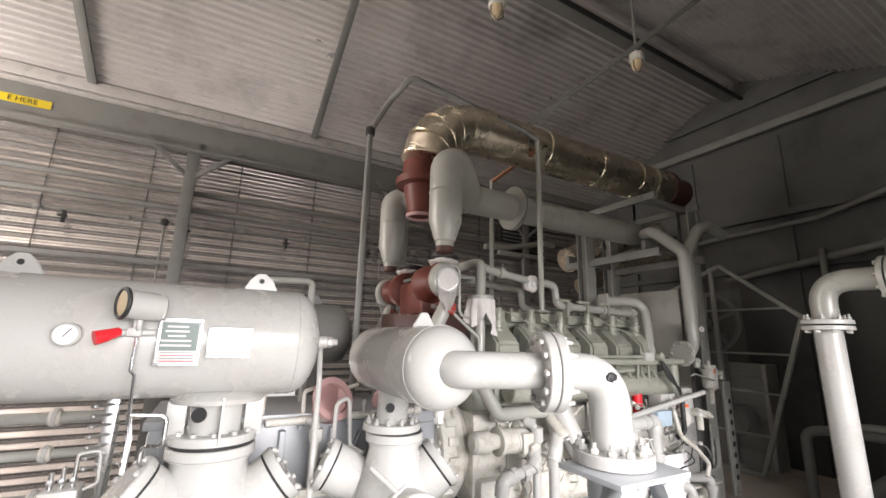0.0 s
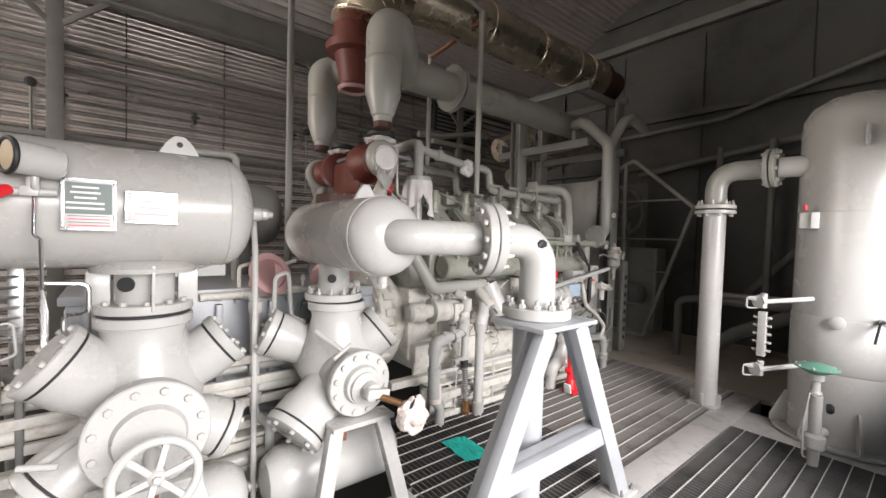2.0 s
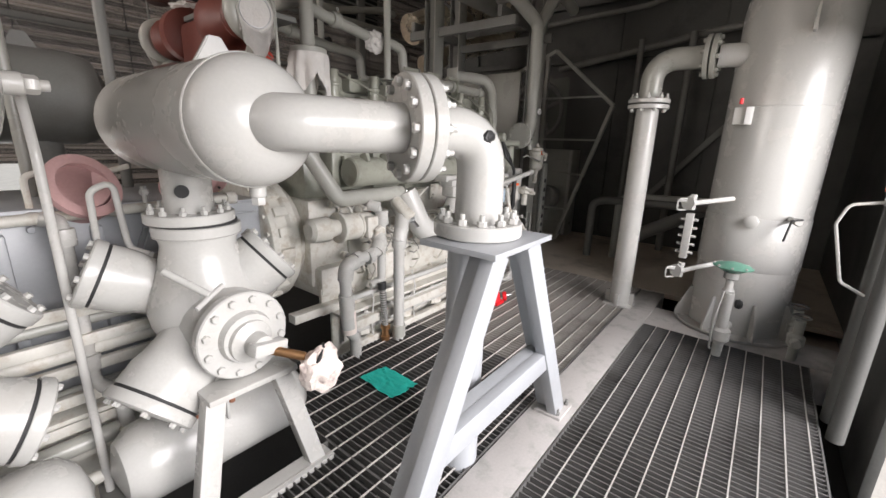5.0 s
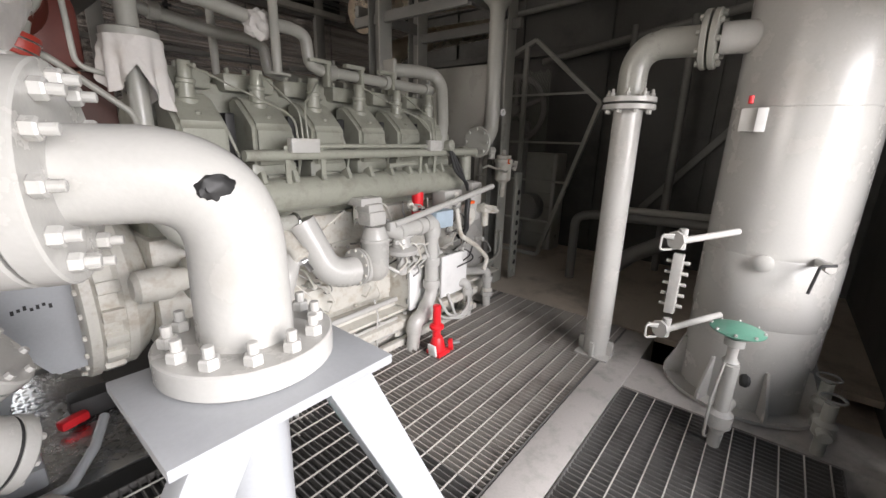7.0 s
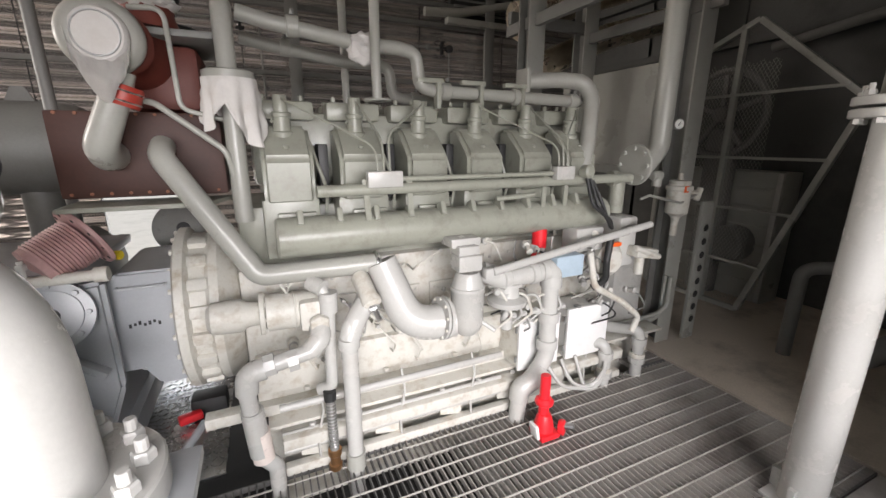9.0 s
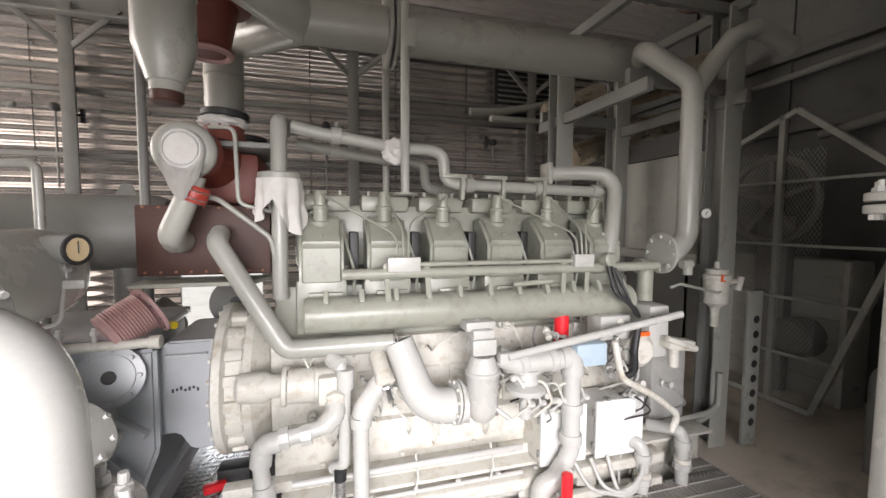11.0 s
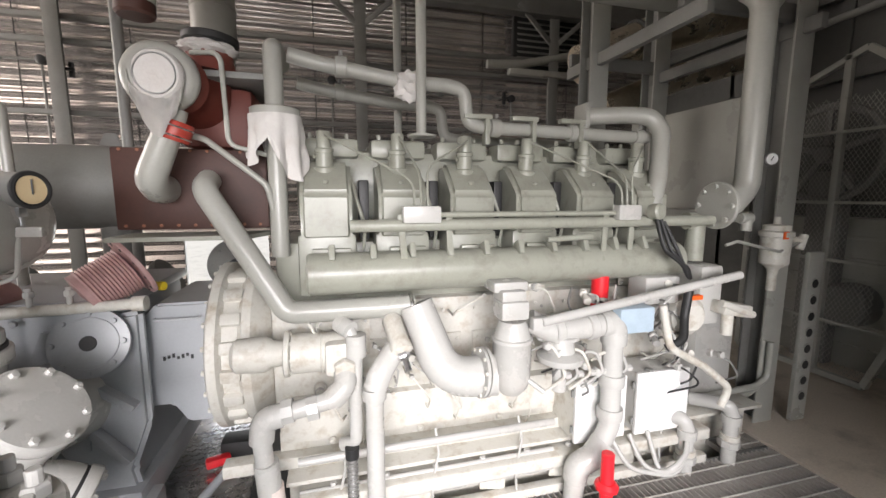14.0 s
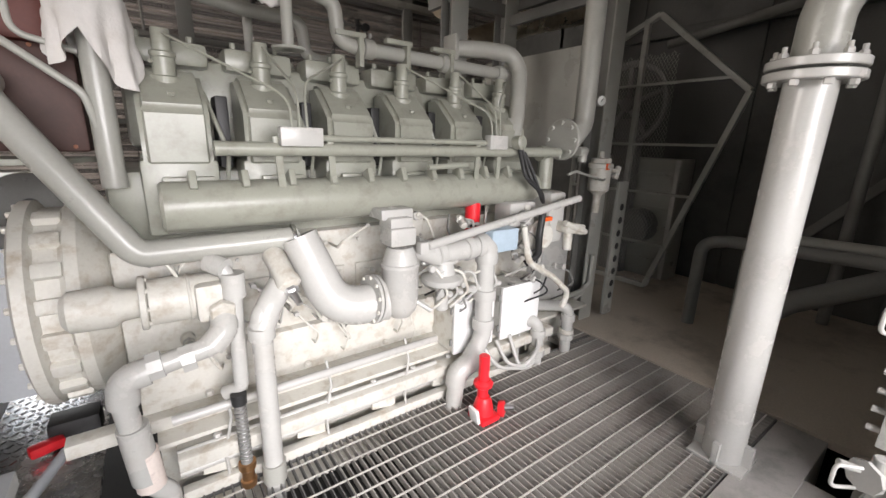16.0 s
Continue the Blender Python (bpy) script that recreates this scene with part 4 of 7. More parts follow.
for i in range(7):
    z = 0.98 + i * 0.045
    part("pin", rod((0.04, 2.6, z), (-0.05, 2.55, z), 0.007, 8), CHROME, lub)
    part("pin_nut", hexbolt((-0.03, 2.56, z), (-0.86, -0.5, 0), 0.011, 0.014), CHROME, lub)
    part("line", tube([(0.04, 2.6, z), (0.1, 2.55, z + 0.01), (0.13, 2.5, z - 0.15), (0.13, 2.5, 0.8)], 0.0045, 0.03, 6), CHROME, lub)
part("post", rod((0.02, 2.66, 0.0), (0.02, 2.66, 1.3), 0.016), STEEL, lub)
pm = thing("oil_pump", "small grey diaphragm pump with flanged body", "pump", (-0.25, 2.3, 0.0))
part("bowl", lathe([(0, 0), (0.09, 0.01), (0.13, 0.05), (0.14, 0.07), (0.14, 0.09), (0.09, 0.12), (0.05, 0.13)], (-0.22, 2.3, 0.34), (0.2, -1, 0.1), 28), GRUBBY, pm)
bolts(pm, (-0.205, 2.215, 0.35), (0.2, -1, 0.1), 0.125, 10, 0.01, 0.012, GRUBBY)
part("stand", box((-0.22, 2.36, 0.08), (0.2, 0.2, 0.5), 0.02), GRUBBY, pm)
part("outlet", tube([(-0.22, 2.36, 0.45), (-0.22, 2.4, 0.62), (-0.05, 2.5, 0.66)], 0.03), GRUBBY, pm)
jb = thing("junction_block", "pale box with small fittings beside the cylinder", "junction box", (-0.3, 2.6, 0.4))
part("case", box((-0.1, 2.56, 0.78), (0.14, 0.14, 0.26), 0.012), CREAM, jb)
part("fitting", join(*[join(rod((-0.14 + 0.04 * k, 2.54, 0.9), (-0.14 + 0.04 * k, 2.54, 0.98 + 0.02 * k), 0.009), hexbolt((-0.14 + 0.04 * k, 2.54, 0.93), (0, 0, 1), 0.016, 0.02)) for k in range(3)]), CHROME, jb)
part("tube_loop", tube([(-0.06, 2.54, 1.0), (-0.06, 2.53, 1.05), (0.02, 2.53, 1.06), (0.03, 2.53, 0.92), (-0.02, 2.53, 0.9)], 0.006, 0.02, 8), CREAM, jb)
part("leg", rod((-0.1, 2.6, -0.2), (-0.1, 2.6, 0.68), 0.025), STEEL, jb)
for i, (z, y) in enumerate(((0.62, 2.75), (0.5, 2.7), (0.12, 2.6), (0.0, 2.5), (0.3, 2.72))):
    solo("skid_pipe", tube([(-1.2, y, z), (0.1 + 0.1 * i, y, z), (1.35, y, z + 0.01)], 0.028 + 0.006 * (i % 3), 0.03), GRUBBY if i % 2 else PIPE, "grubby horizontal pipe along the skid", "pipe", "skid pipes")
for x, yy in ((0.45, 2.33), (1.35, 2.33)):
    lb = thing("discharge_bottle", "cream-painted discharge bottle low under the cylinder", "pressure vessel", (x, yy, -0.2), "discharge bottles")
    part("shell", lathe([(0, 0), (0.12, 0.03), (0.165, 0.09), (0.17, 0.13), (0.17, 0.72), (0.16, 0.77), (0.11, 0.82), (0, 0.85)], (x - 0.38, yy, 0.1), (1, 0, 0), 36), CREAM, lb)
    part("neck", tube([(x, yy, 0.15), (x, yy, 0.45)], 0.11, seg=24), CREAM, lb)
    part("collar", lathe([(0.15, 0), (0.155, 0.005), (0.155, 0.035), (0.15, 0.04)], (x, yy, 0.33), (0, 0, 1), 30), CREAM, lb)
    for k in (-0.1, 0.05):
        part("rusty_stud", rod((x + k, yy - 0.14, 0.28), (x + k, yy - 0.14, 0.34), 0.014, 8), RUST, lb)
    part("front_gusset", box((x + 0.02, yy - 0.13, 0.28), (0.012, 0.08, 0.12), 0.002), CREAM, lb)
sk = thing("skid_beam", "grubby grey steel skid beam under the machinery", "skid", (1.2, 2.62, -0.3), "skid beams")
for xa, xb, mt in ((-1.4, 1.4, GRUBBY), (2.34, 5.2, GRUBBY)):
    part("top_flange", box(((xa + xb) / 2, 2.72, 0.24), (xb - xa, 0.2, 0.02), 0.003), mt, sk)
    part("web", box(((xa + xb) / 2, 2.74, 0.0), (xb - xa, 0.02, 0.46), 0.003), mt, sk)
    part("bottom_flange", box(((xa + xb) / 2, 2.68, -0.2), (xb - xa, 0.2, 0.02), 0.003), mt, sk)

# tilted pink bellows, flanged
bl = thing("bellows", "faded pink ribbed metal bellows with a bolted flange", "bellows", (1.55, 2.95, 1.12))
bp, bd = Vector((1.60, 2.90, 1.19)), Vector((0.66, 0.5, 0.46)).normalized()
prof = [(0.1, -0.11), (0.1, -0.09)]
for i in range(13):
    prof += [(0.1, -0.085 + i * 0.0135), (0.109, -0.078 + i * 0.0135)]
part("ribs", lathe(prof, bp, bd, 32), PINK, bl)
part("flange", lathe([(0.09, -0.004), (0.148, 0), (0.15, 0.003), (0.15, 0.016), (0.147, 0.019)], bp + bd * 0.1, bd, 36), PINK, bl)
bolts(bl, bp + bd * 0.1, -bd, 0.13, 10, 0.009, 0.004, BLACK)
pg = thing("pink_flange", "faded pink open pipe flange behind the cylinders", "flange", (1.2, 2.75, 1.1))
part("ring", lathe([(0.1, 0), (0.14, 0.0), (0.14, 0.03), (0.1, 0.03), (0.1, 0)], (1.13, 2.76, 1.2), (0.3, -0.8, 0.4), 32), PINK, pg)
part("stub", tube([(1.13, 2.78, 1.2), (1.15, 2.95, 1.1)], 0.1, seg=24), PINK, pg)
lg = solo("torch", join(rod((1.72, 3.02, 1.14), (1.76, 3.0, 1.135), 0.018), rod((1.76, 3.0, 1.135), (1.785, 2.99, 1.135), 0.022)), YELLOW, "yellow and black torch lying on the frame", "torch")

# ---- engine ----
en = thing("gas_engine", "V-type gas engine, grey-green paint darkened for shade, with a cream crankcase", "engine", (3.4, 3.25, 0.0))
part("crankcase", box((3.5, 3.25, 0.72), (2.45, 0.8, 0.62), 0.03), GRUBBY, en)
part("oil_pan", box((3.5, 3.2, 0.45), (2.4, 0.86, 0.22), 0.04), GRUBBY, en)
part("block_top", box((3.5, 3.25, 1.16), (2.4, 0.66, 0.36), 0.04), ENGINE, en)
part("valley_cover", box((3.5, 3.25, 1.62), (2.2, 0.3, 0.4), 0.05), ENGINE, en)
part("base_rail", box((3.3, 2.76, 0.28), (2.5, 0.08, 0.06), 0.006), GRUBBY, en)
HEADX = [2.56 + i * 0.362 for i in range(6)]
for i, x in enumerate(HEADX[:5]):
    part("crankcase_door", box((x + 0.18, 2.845, 0.68), (0.3, 0.03, 0.3), 0.02), GRUBBY, en)
    for sx in (-1, 1):
        part("door_bolt", hexbolt((x + 0.18 + sx * 0.12, 2.83, 0.8), (0, -1, 0), 0.012, 0.012), GRUBBY, en)


def cylinder_head(x, back=False):
    s = -1 if back else 1
    yc = 3.25 - s * 0.42
    h = part("rocker_cover", plate_yz([(yc - s * 0.08, 1.36), (yc - s * 0.08, 1.585), (yc - s * 0.03, 1.635), (yc + s * 0.1, 1.74), (yc + s * 0.2, 1.74), (yc + s * 0.2, 1.36)], x - 0.118, 0.236, 0.022), ENGINE, en)
    part("liner_jacket", box((x, yc + s * 0.04, 1.24), (0.27, 0.2, 0.3), 0.02), ENGINE, en)
    if not back:
        part("lid_nut", hexbolt((x, yc - s * 0.03, 1.632), (0, -0.35 * s, 1), 0.014, 0.014), ENGINE, en)
        b = part("ignition_boss", lathe([(0.055, 0), (0.055, 0.03), (0.042, 0.035), (0.04, 0.1), (0.046, 0.105), (0.046, 0.12), (0.034, 0.125), (0.032, 0.2), (0.028, 0.205)], (x - 0.005, yc + 0.08, 1.68), (0, -0.1, 1), 20), ENGINE, en)
        part("boss_nut", hexbolt((x - 0.045, yc + 0.06, 1.76), (-0.6, -0.6, 0), 0.009, 0.012), ENGINE, en)
        part("inspection_cover", box((x + 0.02, yc - 0.09, 1.3), (0.18, 0.03, 0.05), 0.008), ENGINE, en)
        for sx in (-0.06, 0.1):
            part("cover_bolt", hexbolt((x + sx, yc - 0.105, 1.3), (0, -1, 0), 0.01, 0.012), ENGINE, en)
    part("top_cover", box((x + 0.02, 3.25 - s * 0.15, 1.82), (0.3, 0.16, 0.1), 0.025), ENGINE, en)
    for k in (-0.08, 0.02, 0.11):
        part("top_bolt", hexbolt((x + k, 3.25 - s * 0.17, 1.87), (0, 0, 1), 0.013, 0.03), ENGINE, en)


def plate_yz(outline, x, depth, bevel):
    bm = bmesh.new()
    f = bm.faces.new([bm.verts.new((x, y, z)) for y, z in outline])
    ext = bmesh.ops.extrude_face_region(bm, geom=[f])
    bmesh.ops.translate(bm, vec=(depth, 0, 0), verts=[v for v in ext["geom"] if isinstance(v, bmesh.types.BMVert)])
    bmesh.ops.recalc_face_normals(bm, faces=bm.faces)
    bmesh.ops.bevel(bm, geom=list(bm.edges), offset=bevel, segments=3, affect="EDGES")
    return bm


for x in HEADX:
    cylinder_head(x)
    cylinder_head(x, True)
mf = part("water_manifold", lathe([(0.085, 0), (0.095, 0.01), (0.095, 1.99), (0.085, 2.0)], (2.47, 2.66, 1.22), (1, 0, 0), 32), ENGINE, en)
for i in range(11):
    x = 2.58 + i * 0.18
    part("manifold_lug", box((x, 2.62, 1.315), (0.028, 0.07, 0.07), 0.008, (-25, 0, 0)), ENGINE, en)
part("rail_pipe", tube([(2.66, 2.58, 1.44), (4.62, 2.58, 1.44)], 0.028), ENGINE, en)
part("upper_conduit", tube([(2.9, 2.56, 1.487), (4.1, 2.56, 1.487)], 0.013, seg=10), ENGINE, en)
part("lower_conduit", tube([(3.6, 2.56, 1.36), (3.85, 2.56, 1.37)], 0.014, seg=10), ENGINE, en)
for x in (2.88, 3.1, 3.93, 4.09):
    part("rail_bracket", strut((x, 2.57, 1.49), (x + 0.02, 2.6, 1.28), 0.03, 0.012), ENGINE, en)
for x, w in ((2.97, 0.17), (4.04, 0.13)):
    jb = part("ignition_box", box((x, 2.545, 1.49), (w, 0.05, 0.075), 0.006), CREAM, en)
    for k in range(3):
        tgt = min(HEADX, key=lambda h: abs(h - (x - 0.4 + k * 0.37)))
        part("ignition_lead", tube([(x - 0.03 + k * 0.03, 2.55, 1.52), (x - 0.03 + k * 0.03, 2.57, 1.64 + 0.03 * k), (tgt, 2.85, 1.86), (tgt, 2.9, 1.87)], 0.0055, 0.1, 8), ENGINE, en)
part("rail_cap", lathe([(0.04, 0), (0.042, 0.05), (0.03, 0.06)], (4.2, 2.56, 1.49), (0.2, -1, 0.1), 18), ENGINE, en)
for k in range(3):
    part("black_hose", tube([(4.2 + 0.03 * k, 2.54, 1.5 - 0.03 * k), (4.22 + 0.04 * k, 2.48, 1.3), (4.36, 2.46, 1.2 - 0.02 * k), (4.42, 2.5, 1.14)], 0.011, 0.09, 8), BLACK, en)
part("outlet_bend", tube([(4.55, 2.68, 1.43), (4.62, 2.68, 1.43), (4.62, 2.68, 1.2)], 0.05, 0.05), ENGINE, en)
# coolant pipe from the brown panel down and along under the manifold
part("coolant_pipe", tube([(2.05, 2.86, 1.64), (2.05, 2.76, 1.60), (2.38, 2.66, 1.05), (2.95, 2.62, 1.06)], 0.05, 0.07, 20), PIPE, en)
part("pipe_clamp", ring((2.93, 2.62, 1.06), (1, 0, 0), 0.052, 0.01, 24, 8), CHROME, en)
part("intake_bend", tube([(2.95, 2.6, 1.07), (3.07, 2.51, 0.73), (3.3, 2.46, 0.745)], (0.08, 0.095), 0.19, 28, 12), CREAM, en)
for x in (3.215, 3.235):
    part("bend_flange", lathe([(0.115, 0), (0.115, 0.014)], (x, 2.46, 0.765), (1, 0.05, -0.1), 32), CREAM, en)
part("gas_mixer", lathe([(0.05, -0.03), (0.075, 0.0), (0.088, 0.04), (0.09, 0.22), (0.094, 0.225), (0.094, 0.24), (0.085, 0.245), (0.07, 0.3), (0.06, 0.32)], (3.38, 2.46, 0.68), (0, 0, 1), 30), CREAM, en)
part("mixer_neck", join(box((3.38, 2.48, 1.05), (0.14, 0.12, 0.09), 0.02), box((3.38, 2.5, 1.11), (0.12, 0.12, 0.06), 0.01), box((3.38, 2.55, 1.15), (0.17, 0.14, 0.05), 0.01)), CREAM, en)
bolts(en, (3.215, 2.46, 0.765), (-1, -0.05, 0.1), 0.104, 10, 0.009, 0.01, GRUBBY)
part("drain_cock", rod((3.42, 2.42, 0.74), (3.5, 2.36, 0.68), 0.012), CREAM, en)

# left-hand pumps and screwed pipes before the crankcase
wp = thing("starter_motor", "grubby cream starter motor on the engine side", "starter motor", (2.45, 2.66, 0.6))
part("nose", lathe([(0.05, 0), (0.075, 0.02), (0.08, 0.14), (0.06, 0.17), (0.05, 0.26)], (2.14, 2.66, 0.87), (1, 0, -0.02), 24), GRUBBY, wp)
part("body", lathe([(0.07, 0), (0.09, 0.01), (0.09, 0.28), (0.08, 0.3)], (2.38, 2.66, 0.86), (1, 0, -0.02), 28), GRUBBY, wp)
part("clamp_band", ring((2.52, 2.66, 0.857), (1, 0, 0), 0.09, 0.006, 28, 8), GRUBBY, wp)
part("outlet", tube([(2.62, 2.6, 0.82), (2.62, 2.53, 0.76), (2.58, 2.5, 0.7), (2.3, 2.48, 0.66), (2.27, 2.48, 0.62), (2.3, 2.5, 0.2), (2.36, 2.5, 0.12), (2.36, 2.5, -0.15)], 0.038, 0.05, 16), CREAM, wp)
for x in (2.36, 2.46):
    part("union_nut", lathe([(0.052, 0), (0.052, 0.045)], (x, 2.485, 0.675), (1, 0, 0.12), 8), CREAM, wp)
for pts in ([(2.62, 2.56, 0.79), (2.62, 2.52, 0.745), (2.56, 2.5, 0.695)], [(2.36, 2.483, 0.665), (2.285, 2.48, 0.655), (2.275, 2.482, 0.56)]):
    part("elbow_fitting", tube(pts, 0.05, 0.05, 18), CREAM, wp)
part("drop_sleeve", tube([(2.285, 2.49, 0.46), (2.3, 2.497, 0.22)], 0.05, seg=18), CREAM, wp)
part("body_flange", lathe([(0.1, 0), (0.104, 0.004), (0.104, 0.02), (0.1, 0.024)], (2.36, 2.66, 0.862), (1, 0, -0.02), 28), GRUBBY, wp)
bolts(wp, (2.38, 2.66, 0.862), (1, 0, 0), 0.09, 8, 0.01, 0.012, GRUBBY)
part("rear_head", join(box((2.6, 2.62, 0.85), (0.13, 0.14, 0.15), 0.02), hexbolt((2.62, 2.545, 0.82), (0, -1, -0.3), 0.05, 0.03)), GRUBBY, wp)
part("insulation", tube([(2.3, 2.495, 0.34), (2.31, 2.5, 0.18)], 0.05, seg=14), RAG, wp)
r2 = thing("screwed_pipe", "cream-painted screwed pipe dropping to the grating", "pipe", (2.74, 2.48, -0.1), "cream pipes")
part("drop", tube([(2.86, 2.6, 0.95), (2.83, 2.5, 0.86), (2.74, 2.46, 0.8), (2.74, 2.46, -0.15)], 0.04, 0.06, 16), CREAM, r2)
part("elbow_collar", lathe([(0.052, 0), (0.052, 0.05)], (2.74, 2.46, 0.7), (0, 0, 1), 18), CREAM, r2)
part("foot_collar", lathe([(0.05, 0), (0.05, 0.09)], (2.74, 2.46, 0.01), (0, 0, 1), 18), PIPE, r2)
part("elbow_fitting", tube([(2.84, 2.53, 0.885), (2.78, 2.475, 0.825), (2.74, 2.46, 0.74)], 0.051, 0.05, 18), CREAM, r2)
part("relief_nose", join(hexbolt((2.865, 2.47, 0.89), (0.2, -0.7, -0.7), 0.03, 0.03), rod((2.87, 2.46, 0.88), (2.885, 2.41, 0.83), 0.014)), CHROME, r2)
part("relief_body", lathe([(0.03, 0), (0.045, 0.02), (0.045, 0.14), (0.05, 0.15), (0.05, 0.18), (0.02, 0.2)], (2.83, 2.6, 1.02), (0.2, -0.7, -0.7), 20), GRUBBY, r2)
r3 = thing("screwed_pipe", "cream-painted screwed pipe with tees on the engine side", "pipe", (2.66, 2.56, 0.3), "cream pipes")
part("drop", tube([(2.6, 2.66, 1.02), (2.64, 2.58, 0.98), (2.67, 2.56, 0.9), (2.66, 2.56, 0.45), (2.6, 2.6, 0.42)], 0.03, 0.04, 14), CREAM, r3)
part("tee", join(lathe([(0.045, 0), (0.045, 0.1)], (2.67, 2.56, 0.86), (0, 0, 1), 16), lathe([(0.04, 0), (0.04, 0.08)], (2.6, 2.62, 1.0), (0.5, -0.6, -0.2), 16)), CREAM, r3)
hs = thing("corroded_hose", "corroded braided hose with brass fittings to the floor", "hose", (2.66, 2.5, 0.0))
part("hose", tube([(2.64, 2.53, 0.42), (2.64, 2.5, 0.1)], 0.024), STEEL, hs)
for k in range(14):
    part("braid_ring", ring((2.64, 2.504 + 0.0016 * k, 0.14 + 0.018 * k), (0, 0.06, 1), 0.0235, 0.003, 16, 5), CHROME, hs)
part("blue_cap", lathe([(0.03, 0), (0.032, 0.05)], (2.64, 2.53, 0.39), (0, 0.06, 1), 16), BLACK, hs)
part("fitting", join(lathe([(0.032, 0), (0.034, 0.03), (0.026, 0.035), (0.026, 0.08), (0.036, 0.09), (0.036, 0.12)], (2.64, 2.5, 0.0), (0, 0, 1), 10)), BRASS, hs)

# right-hand control end
ce = thing("control_end", "cluster of cream control valves and pipes on the engine end", "engine controls", (4.1, 2.6, 0.2))
part("valve_body", lathe([(0.06, 0), (0.11, 0.02), (0.115, 0.03), (0.115, 0.05), (0.07, 0.07), (0.06, 0.13), (0.09, 0.14), (0.09, 0.155), (0.04, 0.17)], (3.66, 2.5, 0.74), (0, 0, 1), 26), CREAM, ce)
part("valve_stem", rod((3.66, 2.5, 0.6), (3.66, 2.5, 0.76), 0.035), CREAM, ce)
part("cross_pipe", tube([(3.48, 2.5, 0.98), (3.6, 2.48, 0.92), (3.95, 2.46, 0.94)], 0.055, 0.08, 18), CREAM, ce)
part("column_pipe", tube([(3.93, 2.46, 0.96), (3.93, 2.45, 0.4), (3.86, 2.45, 0.26), (3.76, 2.46, 0.2), (3.74, 2.48, -0.15)], 0.05, 0.06, 18), CREAM, ce)
for z in (0.84, 0.62, 0.44):
    part("column_collar", lathe([(0.062, 0), (0.064, 0.01), (0.064, 0.05), (0.062, 0.06)], (3.93, 2.452, z), (0, 0, 1), 20), CREAM, ce)
part("reset_rod", rod((3.5, 2.4, 1.0), (4.64, 2.4, 1.165), 0.022, 14), CREAM, ce)
part("rod_clevis", box((3.5, 2.42, 0.99), (0.09, 0.05, 0.06), 0.01), CREAM, ce)
part("governor_body", lathe([(0.1, 0), (0.11, 0.02), (0.11, 0.1), (0.07, 0.14)], (4.45, 2.62, 0.92), (0, -1, 0), 28), GRUBBY, ce)
part("governor_box", box((4.28, 2.6, 1.07), (0.22, 0.14, 0.15), 0.015), CREAM, ce)
part("magneto", box((4.62, 2.64, 1.02), (0.16, 0.2, 0.34), 0.03), CREAM, ce)
part("linkage", join(box((4.72, 2.5, 0.95), (0.2, 0.1, 0.07), 0.015, (0, 10, 0)), rod((4.6, 2.46, 1.0), (4.82, 2.45, 0.92), 0.02), rod((4.7, 2.5, 0.8), (4.7, 2.5, 0.98), 0.03)), GRUBBY, ce)
part("blue_box", box((4.03, 2.48, 0.96), (0.2, 0.14, 0.13), 0.012), BLUEBOX, ce, "pale blue instrument box")
part("orange_tag", box((4.42, 2.47, 1.04), (0.1, 0.03, 0.025), 0.004), ORANGE, ce)
part("black_cable", tube([(4.38, 2.46, 1.1), (4.34, 2.44, 0.95), (4.36, 2.45, 0.82), (4.3, 2.5, 0.76)], 0.022, 0.06), BLACK, ce)
part("grey_cable", tube([(4.2, 2.44, 1.02), (4.24, 2.42, 0.8), (4.5, 2.44, 0.66), (4.72, 2.46, 0.5), (4.66, 2.46, 0.4)], 0.02, 0.1), GRUBBY, ce)
for k in range(6):
    x = 3.56 + k * 0.07
    part("copper_line", tube([(x, 2.5, 0.9 - 0.04 * k), (x + 0.05, 2.44, 0.82), (x + 0.1, 2.44, 0.7), (x + 0.02, 2.5, 0.6)], 0.008, 0.04, 8), CREAM if k % 2 else GRUBBY, ce)
    part("fitting", hexbolt((x, 2.47, 0.86 - 0.04 * k), (0, -1, 0), 0.022, 0.03), CREAM, ce)
    part("fitting", hexbolt((x + 0.1, 2.45, 0.7), (1, 0, 0), 0.018, 0.03), CREAM, ce)
rf = solo("red_filter", lathe([(0.03, 0), (0.045, 0.01), (0.045, 0.19), (0.03, 0.2)], (3.97, 2.64, 0.96), (0, 0, 1), 22), RED, "bright red canister hung under the manifold", "canister")
for nm, x, y, z, w, dd, h, lab in (("control_box", 4.36, 2.68, 0.42, 0.34, 0.2, 0.35, "cream control box with a plain hinged lid"), ("control_box", 3.95, 2.68, 0.43, 0.3, 0.22, 0.34, "smaller grey control box beside the column pipe")):
    cb = thing(nm, lab, "control box", (x, y, z - h / 2), "control boxes")
    part("case", box((x, y, z), (w, dd, h), 0.01), GRUBBY if x < 4 else CREAM, cb)
    part("lid", box((x, y - dd / 2 - 0.012, z), (w + 0.012, 0.024, h + 0.012), 0.008), WHITE, cb)
    for s in (-1, 1):
        part("hinge", rod((x - w / 2 - 0.012, y - dd / 2, z + s * h * 0.3 - 0.02), (x - w / 2 - 0.012, y - dd / 2, z + s * h * 0.3 + 0.02), 0.008, 10), STEEL, cb)
    for s in (-1, 1):
        part("latch", box((x + s * w * 0.25, y - dd / 2 - 0.0, z + h / 2 + 0.01), (0.03, 0.04, 0.016), 0.003), STEEL, cb)
cab = thing("end_cabinet", "tall plain cream cabinet at the engine end", "cabinet", (4.95, 2.85, 0.0))
